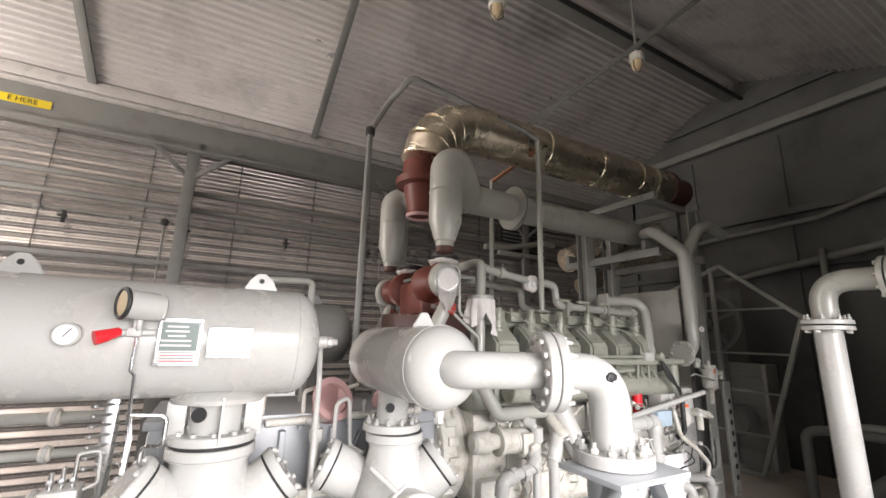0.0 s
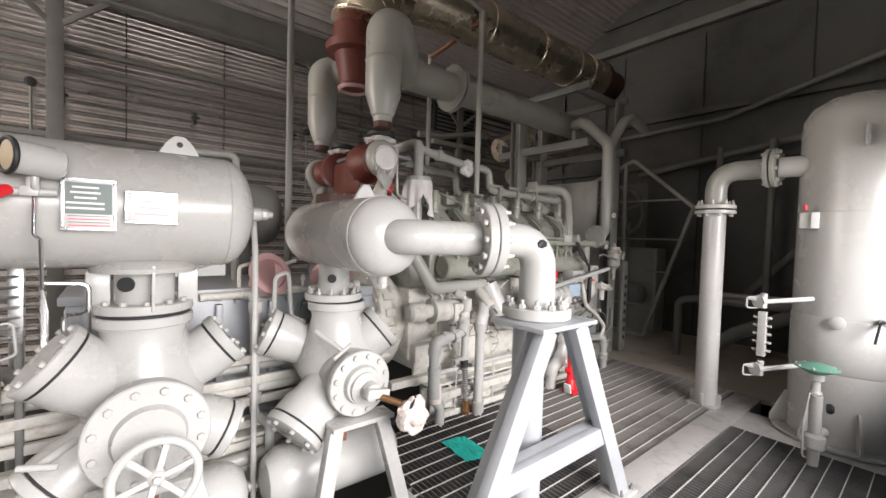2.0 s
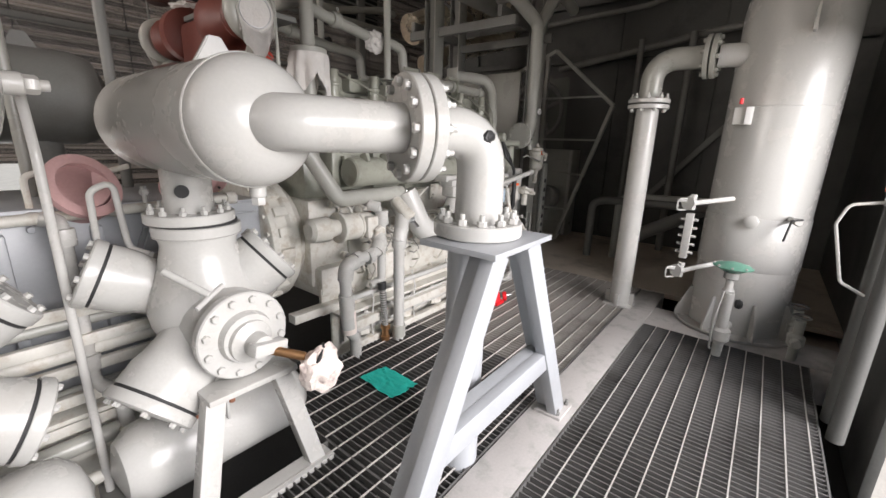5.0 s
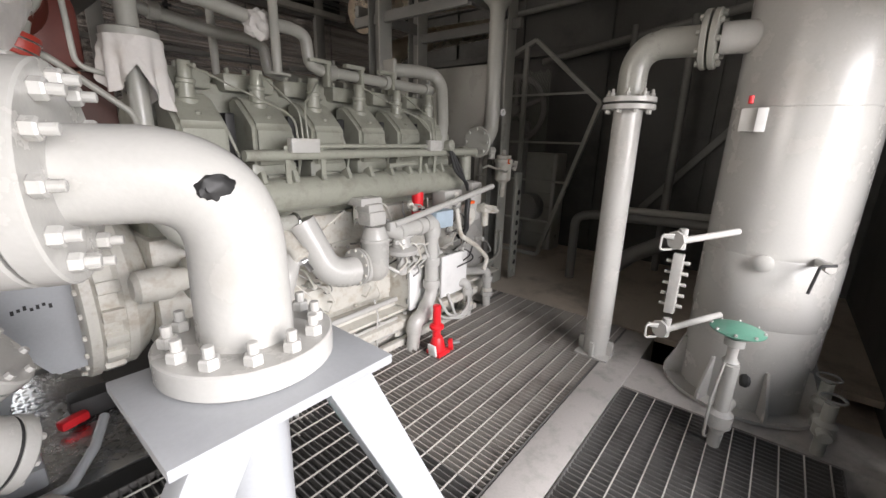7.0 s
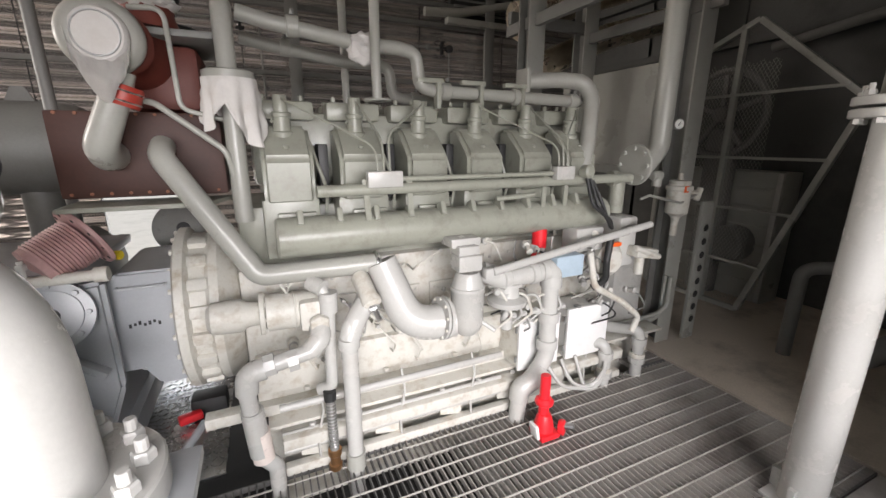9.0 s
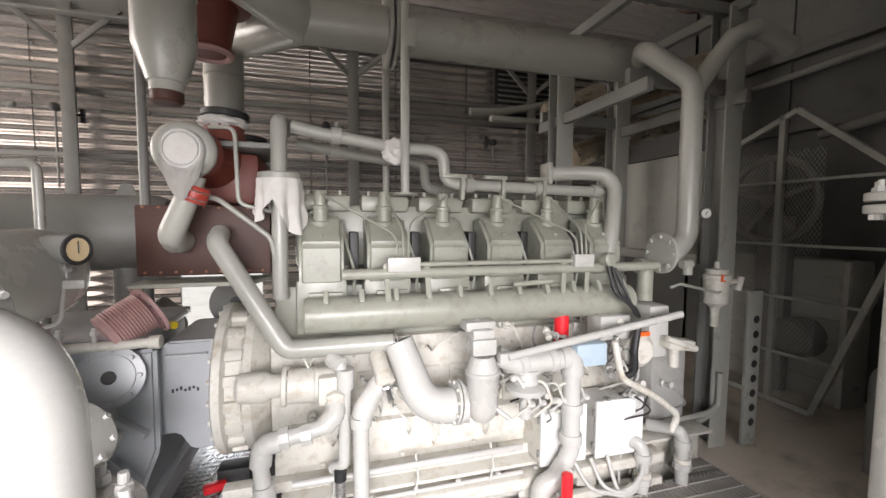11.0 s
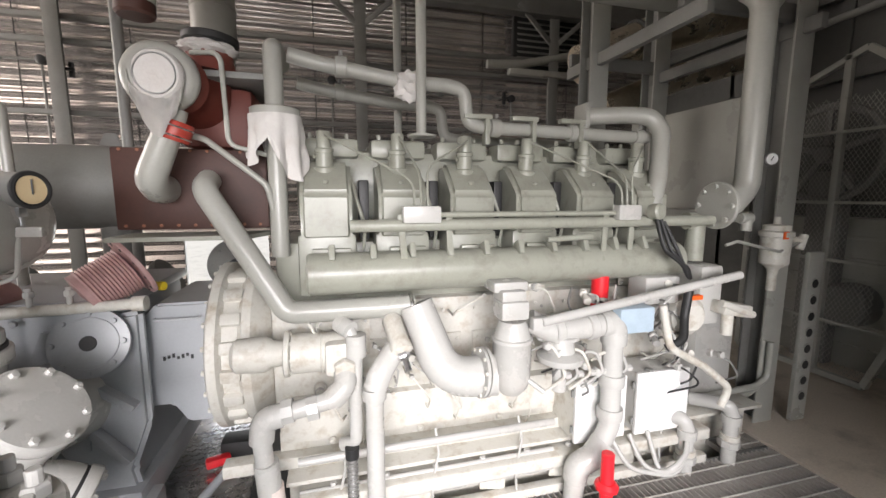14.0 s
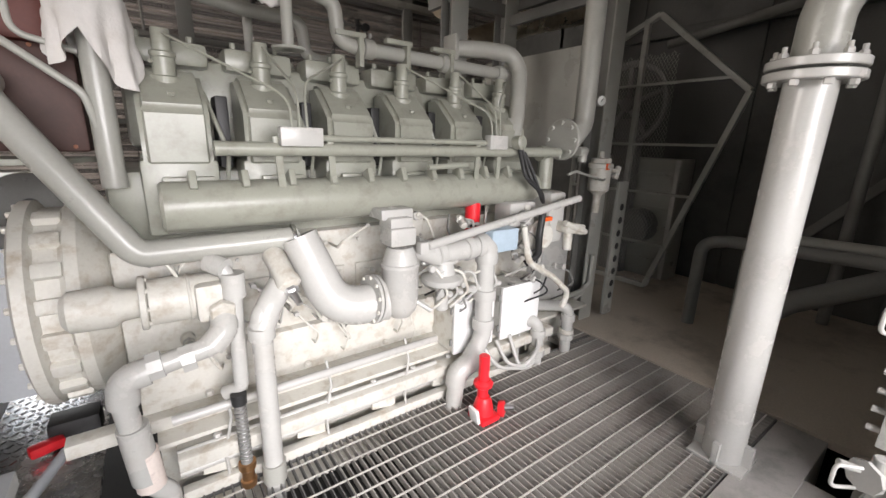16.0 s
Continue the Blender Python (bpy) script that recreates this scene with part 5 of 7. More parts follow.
part("case", box((4.95, 2.98, 0.42), (0.3, 0.4, 0.84), 0.01), CREAM, cab)
for i, (x, z0) in enumerate(((4.51, 0.33), (4.83, 0.37))):
    p = thing("drain_pipe", "cream-painted elbowed pipe down to the grating", "pipe", (x, 2.53, -0.1), "drain pipes")
    part("run", tube([(x - 0.12, 2.7, z0 - 0.05), (x - 0.02, 2.53, z0 - 0.02), (x, 2.52, z0 - 0.08), (x, 2.52, -0.12)], 0.04, 0.05, 16), CREAM, p)
    part("elbow_collar", lathe([(0.052, 0), (0.052, 0.05)], (x, 2.52, z0 - 0.13), (0, 0, 1), 16), CREAM, p)
for k in range(3):
    solo("flexible_conduit", tube([(4.02 + 0.12 * k, 2.55, 0.26), (4.08 + 0.1 * k, 2.46, 0.12 - 0.03 * k), (4.35, 2.42, 0.05 + 0.03 * k), (4.46, 2.46, 0.16), (4.54, 2.58, 0.3)], 0.013, 0.12, 10), CREAM, "looped cream flexible conduit", "conduit", "flexible conduits")
for z in (0.36, 0.2, 0.1):
    solo("base_pipe", tube([(2.4, 2.6, z), (3.7, 2.6, z + 0.01)], 0.016 if z < 0.3 else 0.02), CREAM, "thin cream pipe along the skid side", "pipe", "skid side pipes")
wb = thing("skid_rail", "cream fabricated skid rail with square cut-outs", "skid rail", (3.1, 2.56, -0.05))
part("top_shelf", box((3.55, 2.61, 0.2), (2.3, 0.13, 0.02), 0.004), GRUBBY, wb)
part("shelf_lip", box((3.55, 2.545, 0.178), (2.3, 0.012, 0.06), 0.003), GRUBBY, wb)
part("back_web", box((3.55, 2.685, 0.1), (2.3, 0.016, 0.18), 0.003), GRUBBY, wb)
part("bottom_bar", box((3.55, 2.57, 0.018), (2.3, 0.05, 0.05), 0.004), GRUBBY, wb)
for i in range(6):
    part("gusset", prism([(-0.045, -0.07), (0.045, -0.07), (0.07, 0.07), (-0.07, 0.07)], (2.55 + i * 0.4, 2.59, 0.105), (0, 1, 0), 0.014, 0.002), GRUBBY, wb)
for i in range(9):
    part("rail_nut", hexbolt((2.55 + i * 0.25, 2.61, 0.21), (0, 0, 1), 0.017, 0.02), CREAM, wb)
for z, y in ((0.3, 2.75), (0.22, 2.8)):
    solo("end_conduit", tube([(4.5, 2.7, z), (5.3, y, z), (5.4, y, z + 0.05), (5.4, y, 0.6)], 0.02, 0.06), PIPE, "grey conduit along the skid end", "conduit", "end conduits")

for i in range(6):
    z = 0.05 + i * 0.13
    solo("skid_ledge", box((0.6, 2.66 + 0.01 * (i % 2), z), (1.7, 0.035, 0.05), 0.006), GRUBBY, "grubby ledge plate along the skid side", "ledge", "skid ledges")
for i in range(5):
    x = 2.55 + i * 0.45
    solo("crankcase_bolt", hexbolt((x, 2.755, 0.34), (0, 0, 1), 0.018, 0.02), GRUBBY, "painted hex bolt on the engine foot", "bolt", "foot bolts")
    solo("trace_tube", tube([(x + 0.05, 2.62, 0.42), (x + 0.06, 2.59, 0.3), (x + 0.02, 2.57, 0.15), (x + 0.03, 2.56, -0.05)], 0.007, 0.04, 8), CREAM, "thin bent drain tube on the skid side", "tubing", "trace tubes")
for i, (x, z) in enumerate(((2.42, 1.0), (2.5, 0.62), (3.0, 0.92), (3.1, 0.6), (3.55, 0.8), (3.62, 1.08), (4.1, 0.86), (2.95, 0.75))):
    f = thing("pipe_fitting", "small cream pipe fitting on the crankcase side", "fitting", (x, 2.75, z), "pipe fittings")
    part("body", lathe([(0.02, 0), (0.03, 0.01), (0.03, 0.05), (0.02, 0.06), (0.018, 0.1)], (x, 2.8, z), (0.2 * (i % 3 - 1), -1, 0.1), 14), GRUBBY, f)
    part("nut", hexbolt((x + 0.012 * (i % 3 - 1), 2.735, z + 0.005), (0, -1, 0), 0.026, 0.025), CREAM, f)
    part("tube", tube([(x, 2.72, z), (x + 0.04, 2.66, z + 0.01), (x + 0.1, 2.66, z - 0.12), (x + 0.12, 2.78, z - 0.16)], 0.007, 0.04, 8), GRUBBY, f)
for i in range(4):
    x = 3.5 + i * 0.27
    solo("wire_loop", tube([(x, 2.6, 1.1), (x - 0.05, 2.55, 1.02), (x + 0.03, 2.52, 0.92), (x + 0.1, 2.56, 0.98)], 0.006, 0.06, 8), STEEL if i % 2 else CREAM, "loose wire loop on the engine side", "wire", "wire loops")
for i in range(5):
    x = 0.25 + i * 0.24
    solo("frame_stay", tube([(x, 2.84, 1.12), (x, 2.84, 1.25), (x + 0.12, 2.86, 1.28)], 0.012, 0.03, 8), GRUBBY, "short bent pipe on the crankcase deck", "pipe", "deck pipes")
cl = thing("lever_clamp", "cream T-handle clamp screw beside the cylinder", "clamp", (1.2, 2.1, 0.9), "clamps")
part("screw", rod((1.2, 2.15, 0.95), (1.3, 2.03, 0.86), 0.014), CREAM, cl)
part("t_bar", rod((1.24, 2.0, 0.83), (1.36, 2.05, 0.88), 0.01), CREAM, cl)
cl = thing("lever_clamp", "cream T-handle clamp screw beside the cylinder", "clamp", (0.2, 2.1, 0.6), "clamps")
part("screw", rod((0.24, 2.2, 0.62), (0.14, 2.08, 0.6), 0.016), CREAM, cl)
part("t_bar", rod((0.09, 2.06, 0.62), (0.2, 2.04, 0.6), 0.012), CREAM, cl)

# Black boxes stand for the deep shade in the gaps between heads.
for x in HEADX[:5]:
    part("head_gap_shade", box((x + 0.181, 2.93, 1.5), (0.05, 0.12, 0.3), 0.01), BLACK, en, "black box standing for the shade between the heads")
    part("fuel_line", tube([(x + 0.17, 2.82, 1.3), (x + 0.18, 2.8, 1.42), (x + 0.14, 2.83, 1.56), (x + 0.12, 2.9, 1.66)], 0.009, 0.05, 8), ENGINE, en)

# ---- turbochargers, panel and covered inlets ----
pn = thing("brown_panel", "rust-brown bolted cooler box behind the turbocharger", "cooler box", (1.95, 2.95, 1.4))
part("case", box((1.95, 3.12, 1.6), (0.66, 0.3, 0.38), 0.012), BROWN, pn)
for i in range(9):
    for z in (1.43, 1.78):
        part("rivet", hexbolt((1.66 + i * 0.072, 2.97, z), (0, -1, 0), 0.008, 0.006), RUST, pn)
part("shelf", prism([(-0.3, -0.12), (0.36, -0.12), (0.36, 0.15), (-0.2, 0.15)], (2.0, 2.95, 1.37), (0, 0, 1), 0.02), ENGINE, pn)


def apron(c, face, r, drop, seed):
    """Loose cloth hanging in folds from the lower rim of a round cover."""
    bm = bmesh.new()
    n, m = 40, 12
    rows = []
    for j in range(m + 1):
        k = j / m
        row = []
        for i in range(n + 1):
            a = -1.75 + 3.5 * i / n
            hang = drop * (0.75 + 0.35 * math.sin(a * 2.6 + seed) + 0.2 * noise.noise(Vector((a * 2, seed, 0))))
            spread = 1 - 0.12 * k
            wave = face * (0.012 * k * math.sin(a * 7 + seed) + 0.012 * noise.noise(Vector((a * 3, k * 3, seed))))
            row.append(bm.verts.new((c[0] + r * math.sin(a) * spread, c[1] + wave - face * 0.008 * k, c[2] - r * 0.9 * math.cos(a) * (1 - 0.4 * k) - hang * k - 0.05 * k)))
        rows.append(row)
    for a, b in zip(rows, rows[1:]):
        for i in range(n):
            bm.faces.new((a[i], a[i + 1], b[i + 1], b[i]))
    bmesh.ops.solidify(bm, geom=list(bm.faces), thickness=0.003)
    bmesh.ops.recalc_face_normals(bm, faces=bm.faces)
    return bm


def turbo(y, face):
    t = thing("turbocharger", "red primed turbocharger with its inlet wrapped in white cloth", "turbocharger", (1.95, y, 1.8), "turbochargers")
    part("volute", ring((1.93, y, 2.05), (0.12, -face, 0), 0.1, 0.042, 36, 14), PIPE, t)
    part("centre_housing", lathe([(0.1, 0), (0.13, 0.06), (0.1, 0.14), (0.13, 0.22), (0.16, 0.27), (0.16, 0.34), (0.1, 0.38)], (1.95, y + face * 0.03, 2.05), (0.05, face, 0.0), 28), PRIMER, t)
    part("outlet_neck", lathe([(0.12, 0), (0.1, 0.06), (0.1, 0.12)], (2.05, y + face * 0.25, 2.14), (0.05, 0, 1), 24), PRIMER, t)
    part("black_clamp", lathe([(0.115, 0), (0.12, 0.005), (0.12, 0.03), (0.115, 0.035)], (2.06, y + face * 0.25, 2.27), (0.05, 0, 1), 30), BLACK, t)
    part("cloth_cap", lathe([(0.1, 0), (0.098, 0.02), (0.09, 0.03), (0.06, 0.034), (0, 0.033)], (1.93, y - face * 0.03, 2.05), (-0.12, -face, 0), 36), CLOTH, t, "white cloth stretched over the inlet")
    part("tie_ring", ring((1.927, y - face * 0.062, 2.05), (-0.12, -face, 0), 0.078, 0.004, 36, 6), CHROME, t)
    part("cloth_skirt", apron((1.93, y - face * 0.058, 2.05), face, 0.1, 0.12, 1.7), CLOTH, t)
    part("neck_cloth", crumpled((2.05, y + face * 0.24, 2.24), (0.125, 0.125, 0.035), 3, 0.2), CLOTH, t)
    part("discharge", tube([(1.97, y, 1.93), (1.94, y, 1.84), (1.85, y + face * 0.02, 1.64), (1.84, y + face * 0.12, 1.6), (1.84, y + face * 0.2, 1.6)], (0.05, 0.065), 0.06, 22), PIPE, t)
    part("red_sleeve", lathe([(0.056, 0), (0.06, 0.006), (0.06, 0.074), (0.056, 0.08)], (1.955, y, 1.8), (0.35, 0, 1), 24), SLEEVE, t, "red rubber sleeve")
    for k in (0.018, 0.058):
        part("sleeve_clip", ring(Vector((1.955, y, 1.8)) + Vector((0.33, 0, 0.94)) * k, (0.35, 0, 1), 0.059, 0.004, 24, 6), CHROME, t)
    return t


turbo(2.75, 1)
turbo(3.95, -1)
tp = thing("turbo_frame", "dark red turbo support casting with drilled brackets", "bracket", (2.1, 3.3, 1.8))
part("casting", box((2.05, 3.3, 1.95), (0.34, 0.5, 0.3), 0.05), PRIMER, tp)
part("plate", box((2.1, 3.2, 2.12), (0.4, 0.6, 0.03), 0.006), STEEL, tp)
part("tube", tube([(2.0, 2.9, 2.2), (2.13, 2.86, 2.2), (2.14, 2.86, 1.8), (2.3, 2.86, 1.76)], 0.011, 0.05), PIPE, tp)
solo("balance_tube", tube([(1.9, 2.9, 1.86), (2.05, 2.84, 1.82), (2.3, 2.82, 1.62), (2.32, 2.84, 1.5)], 0.014, 0.08), PIPE, "thin grey pipe across the brown panel", "pipe", "grey pipes")

ib = thing("breather_pipe", "grey breather pipe with its flange wrapped in white plastic", "pipe", (2.36, 2.85, 1.2))
part("riser", tube([(2.34, 2.86, 1.28), (2.34, 2.86, 1.42), (2.345, 2.86, 2.24), (2.345, 2.95, 2.26), (2.345, 3.2, 2.26)], 0.042, 0.04, 20), PIPE, ib)
part("collar", lathe([(0.1, 0), (0.11, 0.005), (0.11, 0.035), (0.1, 0.04)], (2.345, 2.86, 1.93), (0, 0, 1), 30), PIPE, ib)


def drape(cx, cy, top, r, drops, seed):
    """Cloth hung round a collar in folds that end at uneven lengths."""
    bm = bmesh.new()
    n, m = 64, 14
    rows = []
    for j in range(m + 1):
        k = j / m
        row = []
        for i in range(n):
            a = 2 * math.pi * i / n
            drop = drops(a)
            fold = 0.018 * k * math.sin(a * 9 + seed) + 0.012 * k * math.sin(a * 4 + 2 * seed)
            rr = r * (1 + 0.06 * k) + fold + 0.01 * noise.noise(Vector((math.cos(a) * 3, math.sin(a) * 3, k * 4 + seed)))
            row.append(bm.verts.new((cx + rr * math.cos(a), cy + rr * math.sin(a), top - drop * k)))
        rows.append(row)
    for a, b in zip(rows, rows[1:]):
        for i in range(n):
            bm.faces.new((a[i], a[(i + 1) % n], b[(i + 1) % n], b[i]))
    bm.faces.new(rows[0])
    bmesh.ops.recalc_face_normals(bm, faces=bm.faces)
    return bm


part("plastic_wrap", drape(2.345, 2.86, 1.935, 0.115, lambda a: 0.12 + 0.15 * abs(math.sin((a + 1.57) * 1.5 + 0.3)) + 0.04 * math.cos(a), 1.3), CLOTH, ib, "white plastic wrapped over the flange")

# pipes across the engine top
for y in (2.98, 3.5):
    gh = thing("gas_header", "grey gas header pipe with couplings over the engine", "pipe", (3.4, y, 1.9), "gas headers")
    part("run", tube([(2.4, y, 2.25), (2.55, y, 2.22), (3.0, y, 2.16), (3.2, y, 2.16), (3.3, y, 2.14), (3.32, y, 1.97), (3.4, y, 1.95), (4.5, y, 1.93)], 0.036, 0.06, 14), PIPE, gh)
    for gx, gz in ((2.62, 2.212), (3.45, 1.949), (3.95, 1.94), (4.4, 1.932)):
        cp = part("coupling", lathe([(0.046, 0), (0.05, 0.005), (0.05, 0.055), (0.046, 0.06)], (gx, y, gz), (1, 0, -0.02), 16), PIPE, gh)
        part("coupling_bolt", hexbolt((gx + 0.03, y - 0.03, gz + 0.045), (0, 0, 1), 0.011, 0.025), STEEL, cp)
solo("wrapped_joint", crumpled((3.0, 2.97, 2.14), (0.075, 0.055, 0.075), 1.6, 0.4), CLOTH, "white cloth tied round a pipe joint", "cloth")
for x in (3.42, 3.7, 4.0):
    solo("header_bracket", join(box((x, 2.95, 1.92), (0.025, 0.06, 0.14), 0.004), box((x - 0.05, 2.95, 2.0), (0.16, 0.04, 0.025), 0.004)), ENGINE, "small pipe bracket on the engine top", "bracket", "header brackets")
solo("return_bend", tube([(4.08, 3.05, 2.05), (4.3, 2.98, 2.06), (4.48, 2.92, 2.05), (4.52, 2.88, 1.95), (4.44, 2.8, 1.66), (4.38, 2.78, 1.42)], 0.05, 0.1, 18), PIPE, "grey return bend at the engine end", "pipe", "grey pipes")
solo("bend_flange", box((4.08, 3.05, 2.05), (0.03, 0.13, 0.15), 0.01), PIPE, "square flange on the return bend", "flange")

# ---- exhaust and intake ducts overhead ----
sd = thing("exhaust_duct", "aluminium-clad exhaust duct with dented lobster-back elbow", "exhaust duct", (3.5, 3.35, 3.4))
SY, SZ, SR = 3.15, 3.66, 0.23
part("straight_cladding", tube([(2.5, SY, SZ), (5.45, SY, SZ)], SR, seg=40), SILVER, sd)
elbow = [(1.93, 3.2)] + [(1.93 + 0.57 * (1 - math.cos(a)), 3.2 + 0.46 * math.sin(a)) for a in [i * math.pi / 10 for i in range(6)]]
for i, (p, q) in enumerate(zip(elbow, elbow[1:] + [(2.55, SZ)])):
    if (Vector(p) - Vector(q)).length > 0.01:
        dd = Vector((q[0] - p[0], 0, q[1] - p[1])).normalized() * 0.02
        part("elbow_segment", tube([Vector((p[0], SY, p[1])) - dd, Vector((q[0], SY, q[1])) + dd], SR + 0.002 * i, seg=36), SILVER, sd)
for x in (2.52, 3.3, 4.1, 4.8, 5.1):
    part("band", ring((x, SY, SZ), (1, 0, 0), SR + 0.002, 0.008, 40, 6), SILVER, sd)
for p, q in zip(elbow[1:], elbow[2:]):
    way = Vector((q[0] - p[0], 0, q[1] - p[1]))
    if way.length > 0.01:
        part("elbow_seam", ring((p[0], SY, p[1]), way, SR + 0.008, 0.006, 36, 6), SILVER, sd)
part("reducer", lathe([(0.13, 0), (0.135, 0.015), (0.115, 0.03), (0.16, 0.24), (0.165, 0.27), (0.235, 0.28), (0.24, 0.34), (0.19, 0.35), (0.17, 0.55)], (1.93, SY + 0.1, 2.7), (0, 0, 1), 36), PRIMER, sd, "red oxide primed reducer")
part("open_rim", ring((1.93, SY + 0.1, 2.7), (0, 0, 1), 0.115, 0.02, 36, 8), PINK, sd)
part("end_stub", lathe([(0.25, 0), (0.25, 0.05), (0.2, 0.06), (0.2, 0.4)], (5.45, SY, SZ), (1, 0, 0), 36), BROWN, sd)

gd = thing("intake_duct", "grey-painted steel intake duct with twin dropped inlets", "intake duct", (3.5, 3.3, 2.7))
GY, GZ, GR = 3.25, 2.97, 0.142
part("main_run", tube([(2.4, GY, GZ), (5.1, GY, GZ)], GR, seg=36), PIPE, gd)
for s, y in ((1, 2.68), (-1, 3.82)):
    part("branch", tube([(1.885, y, 2.75), (1.885, y, 2.98), (2.0, y + s * 0.03, 3.02), (2.45, GY, GZ)], (0.13, GR), 0.16, 32, 10), PIPE, gd)
    part("drop_leg", lathe([(0.07, 0), (0.07, 0.04), (0.08, 0.045), (0.13, 0.2), (0.13, 0.44)], (1.885, y, 2.3), (0, 0, 1), 36), PIPE, gd)
    part("inlet_stub", lathe([(0.06, 0), (0.068, 0.01), (0.068, 0.07), (0.06, 0.075)], (1.885, y, 2.25), (0, 0, 1), 30), BROWN, gd)
    part("seam", ring((1.885, y, 2.74), (0, 0, 1), 0.13, 0.006, 36, 6), PIPE, gd)
part("branch_seam", ring((2.46, GY, GZ), (1, 0, 0), GR, 0.007, 36, 6), PIPE, gd)
for x in (2.98, 3.02):
    part("flange", lathe([(0.225, 0), (0.23, 0.004), (0.23, 0.018), (0.225, 0.022)], (x, GY, GZ), (1, 0, 0), 36), PIPE, gd)
bolts(gd, (3.042, GY, GZ), (1, 0, 0), 0.205, 12, 0.012, 0.014, PIPE)

hg = thing("pipe_hanger", "tall grey pipe hanger frame round the ducts", "hanger frame", (3.04, 3.0, 1.85))
part("front_post", tube([(3.04, 2.88, 1.87), (3.04, 2.88, 3.62)], 0.026), PIPE, hg)
part("rear_post", tube([(3.04, 3.68, 1.87), (3.04, 3.68, 3.45)], 0.026), PIPE, hg)
part("foot", lathe([(0.07, 0), (0.075, 0.01), (0.03, 0.015)], (3.04, 2.88, 1.87), (0, 0, 1), 20), PIPE, hg)
part("cross_strap", strut((3.04, 2.88, 2.76), (3.04, 3.68, 2.76), 0.05, 0.02), PIPE, hg)
part("rust_strap", strut((3.04, 2.88, 3.5), (3.04, 3.68, 3.42), 0.05, 0.02), RUST, hg)
part("clamp_plate", box((3.07, 2.88, 2.8), (0.05, 0.06, 0.16), 0.006), PIPE, hg)
lr = thing("grey_standpipe", "tall slim grey standpipe bent over near the roof", "standpipe", (1.48, 3.45, 0.6))
part("riser", tube([(1.48, 3.5, 0.6), (1.48, 3.5, 3.55), (1.62, 3.35, 3.85)], 0.028, 0.03), STEEL, lr)
part("elbow", lathe([(0.04, 0), (0.045, 0.02), (0.045, 0.07), (0.04, 0.08)], (1.48, 3.5, 3.5), (0, 0, 1), 16), BLACK, lr)
part("overhead_run", tube([(1.62, 3.35, 3.85), (1.72, 3.1, 3.98), (2.9, 2.9, 3.66), (3.04, 2.88, 3.6)], 0.028, 0.08), STEEL, lr)

# ---- pipe, frame and filter at the far engine end ----
rp = thing("y_pipe", "grey Y-branch pipe dropping to a bolted flange", "pipe", (4.8, 2.56, 1.5))
part("drop", tube([(4.8, 3.0, 2.9), (4.6, 2.75, 2.85), (4.82, 2.56, 2.6), (4.82, 2.56, 1.62), (4.72, 2.56, 1.52), (4.66, 2.57, 1.52)], 0.063, 0.12, 22), PIPE, rp)
part("branch", tube([(4.82, 2.56, 2.55), (5.1, 2.54, 2.9), (5.28, 2.53, 2.98), (5.6, 2.53, 2.9)], 0.058, 0.12, 20), PIPE, rp)
part("valve_fitting", join(lathe([(0.03, 0), (0.03, 0.06)], (4.83, 2.55, 1.38), (0, 0, 1), 12), rod((4.78, 2.55, 1.45), (4.86, 2.55, 1.45), 0.03)), PIPE, rp)
flange(rp, (4.635, 2.58, 1.52), (1, 0, 0), 0.13, 0.022, PIPE, 8, 0.014)
bolts(rp, (4.635, 2.58, 1.52), (-1, 0, 0), 0.105, 8, 0.014, 0.016, PIPE)
g3 = thing("pressure_gauge", "small white pressure gauge on the pipe", "gauge", (4.93, 2.55, 1.66), "gauges")
part("case", rod((4.94, 2.55, 1.775), (4.93, 2.52, 1.775), 0.036, 22), STEEL, g3)
part("face", rod((4.93, 2.5205, 1.775), (4.929, 2.518, 1.775), 0.03, 22), WHITE, g3)
part("needle", box((4.929, 2.516, 1.78), (0.004, 0.002, 0.035), 0, (0, 40, 0)), BLACK, g3)
part("stem", tube([(4.88, 2.55, 1.75), (4.93, 2.55, 1.75)], 0.01), STEEL, g3)

sf = thing("steel_frame", "grey steel support frame of channels at the engine end", "support frame", (5.2, 3.1, 0.0))
for x, y in ((5.47, 2.88), (5.47, 4.05), (4.62, 3.75)):
    po = part("post", box((x, y, 1.62), (0.014, 0.13, 3.3), 0.002), STEEL, sf)
    # Front flange in a paler paint stands for the light falling on it.
    part("post_flange", box((x, y - 0.072, 1.62), (0.16, 0.014, 3.3), 0.002), PIPE, po)
    part("post_flange", box((x, y + 0.072, 1.62), (0.16, 0.014, 3.3), 0.002), STEEL, po)
for y in (2.88, 4.05):
    part("cross_channel", box((5.05, y, 2.72), (0.92, 0.05, 0.1), 0.004), STEEL, sf)
    part("top_channel", box((5.05, y, 3.28), (0.92, 0.05, 0.08), 0.004), STEEL, sf)
for x in (4.62, 5.47):
    part("long_channel", box((x, 3.4, 3.28), (0.05, 1.4, 0.08), 0.004), STEEL, sf)
    part("mid_channel", box((x, 3.4, 2.62), (0.05, 1.4, 0.09), 0.004), STEEL, sf)
part("diagonal", strut((4.72, 3.4, 1.9), (5.15, 3.1, 0.3), 0.06, 0.04), STEEL, sf)
sp = thing("clad_pipe", "dented bright clad pipe between the frame posts", "exhaust duct", (4.9, 4.3, 2.3), "clad pipes")
part("cladding", tube([(4.85, 4.32, 2.78), (5.6, 4.3, 3.1), (6.9, 4.2, 3.5)], 0.18, 0.1, 30), SILVER, sp)
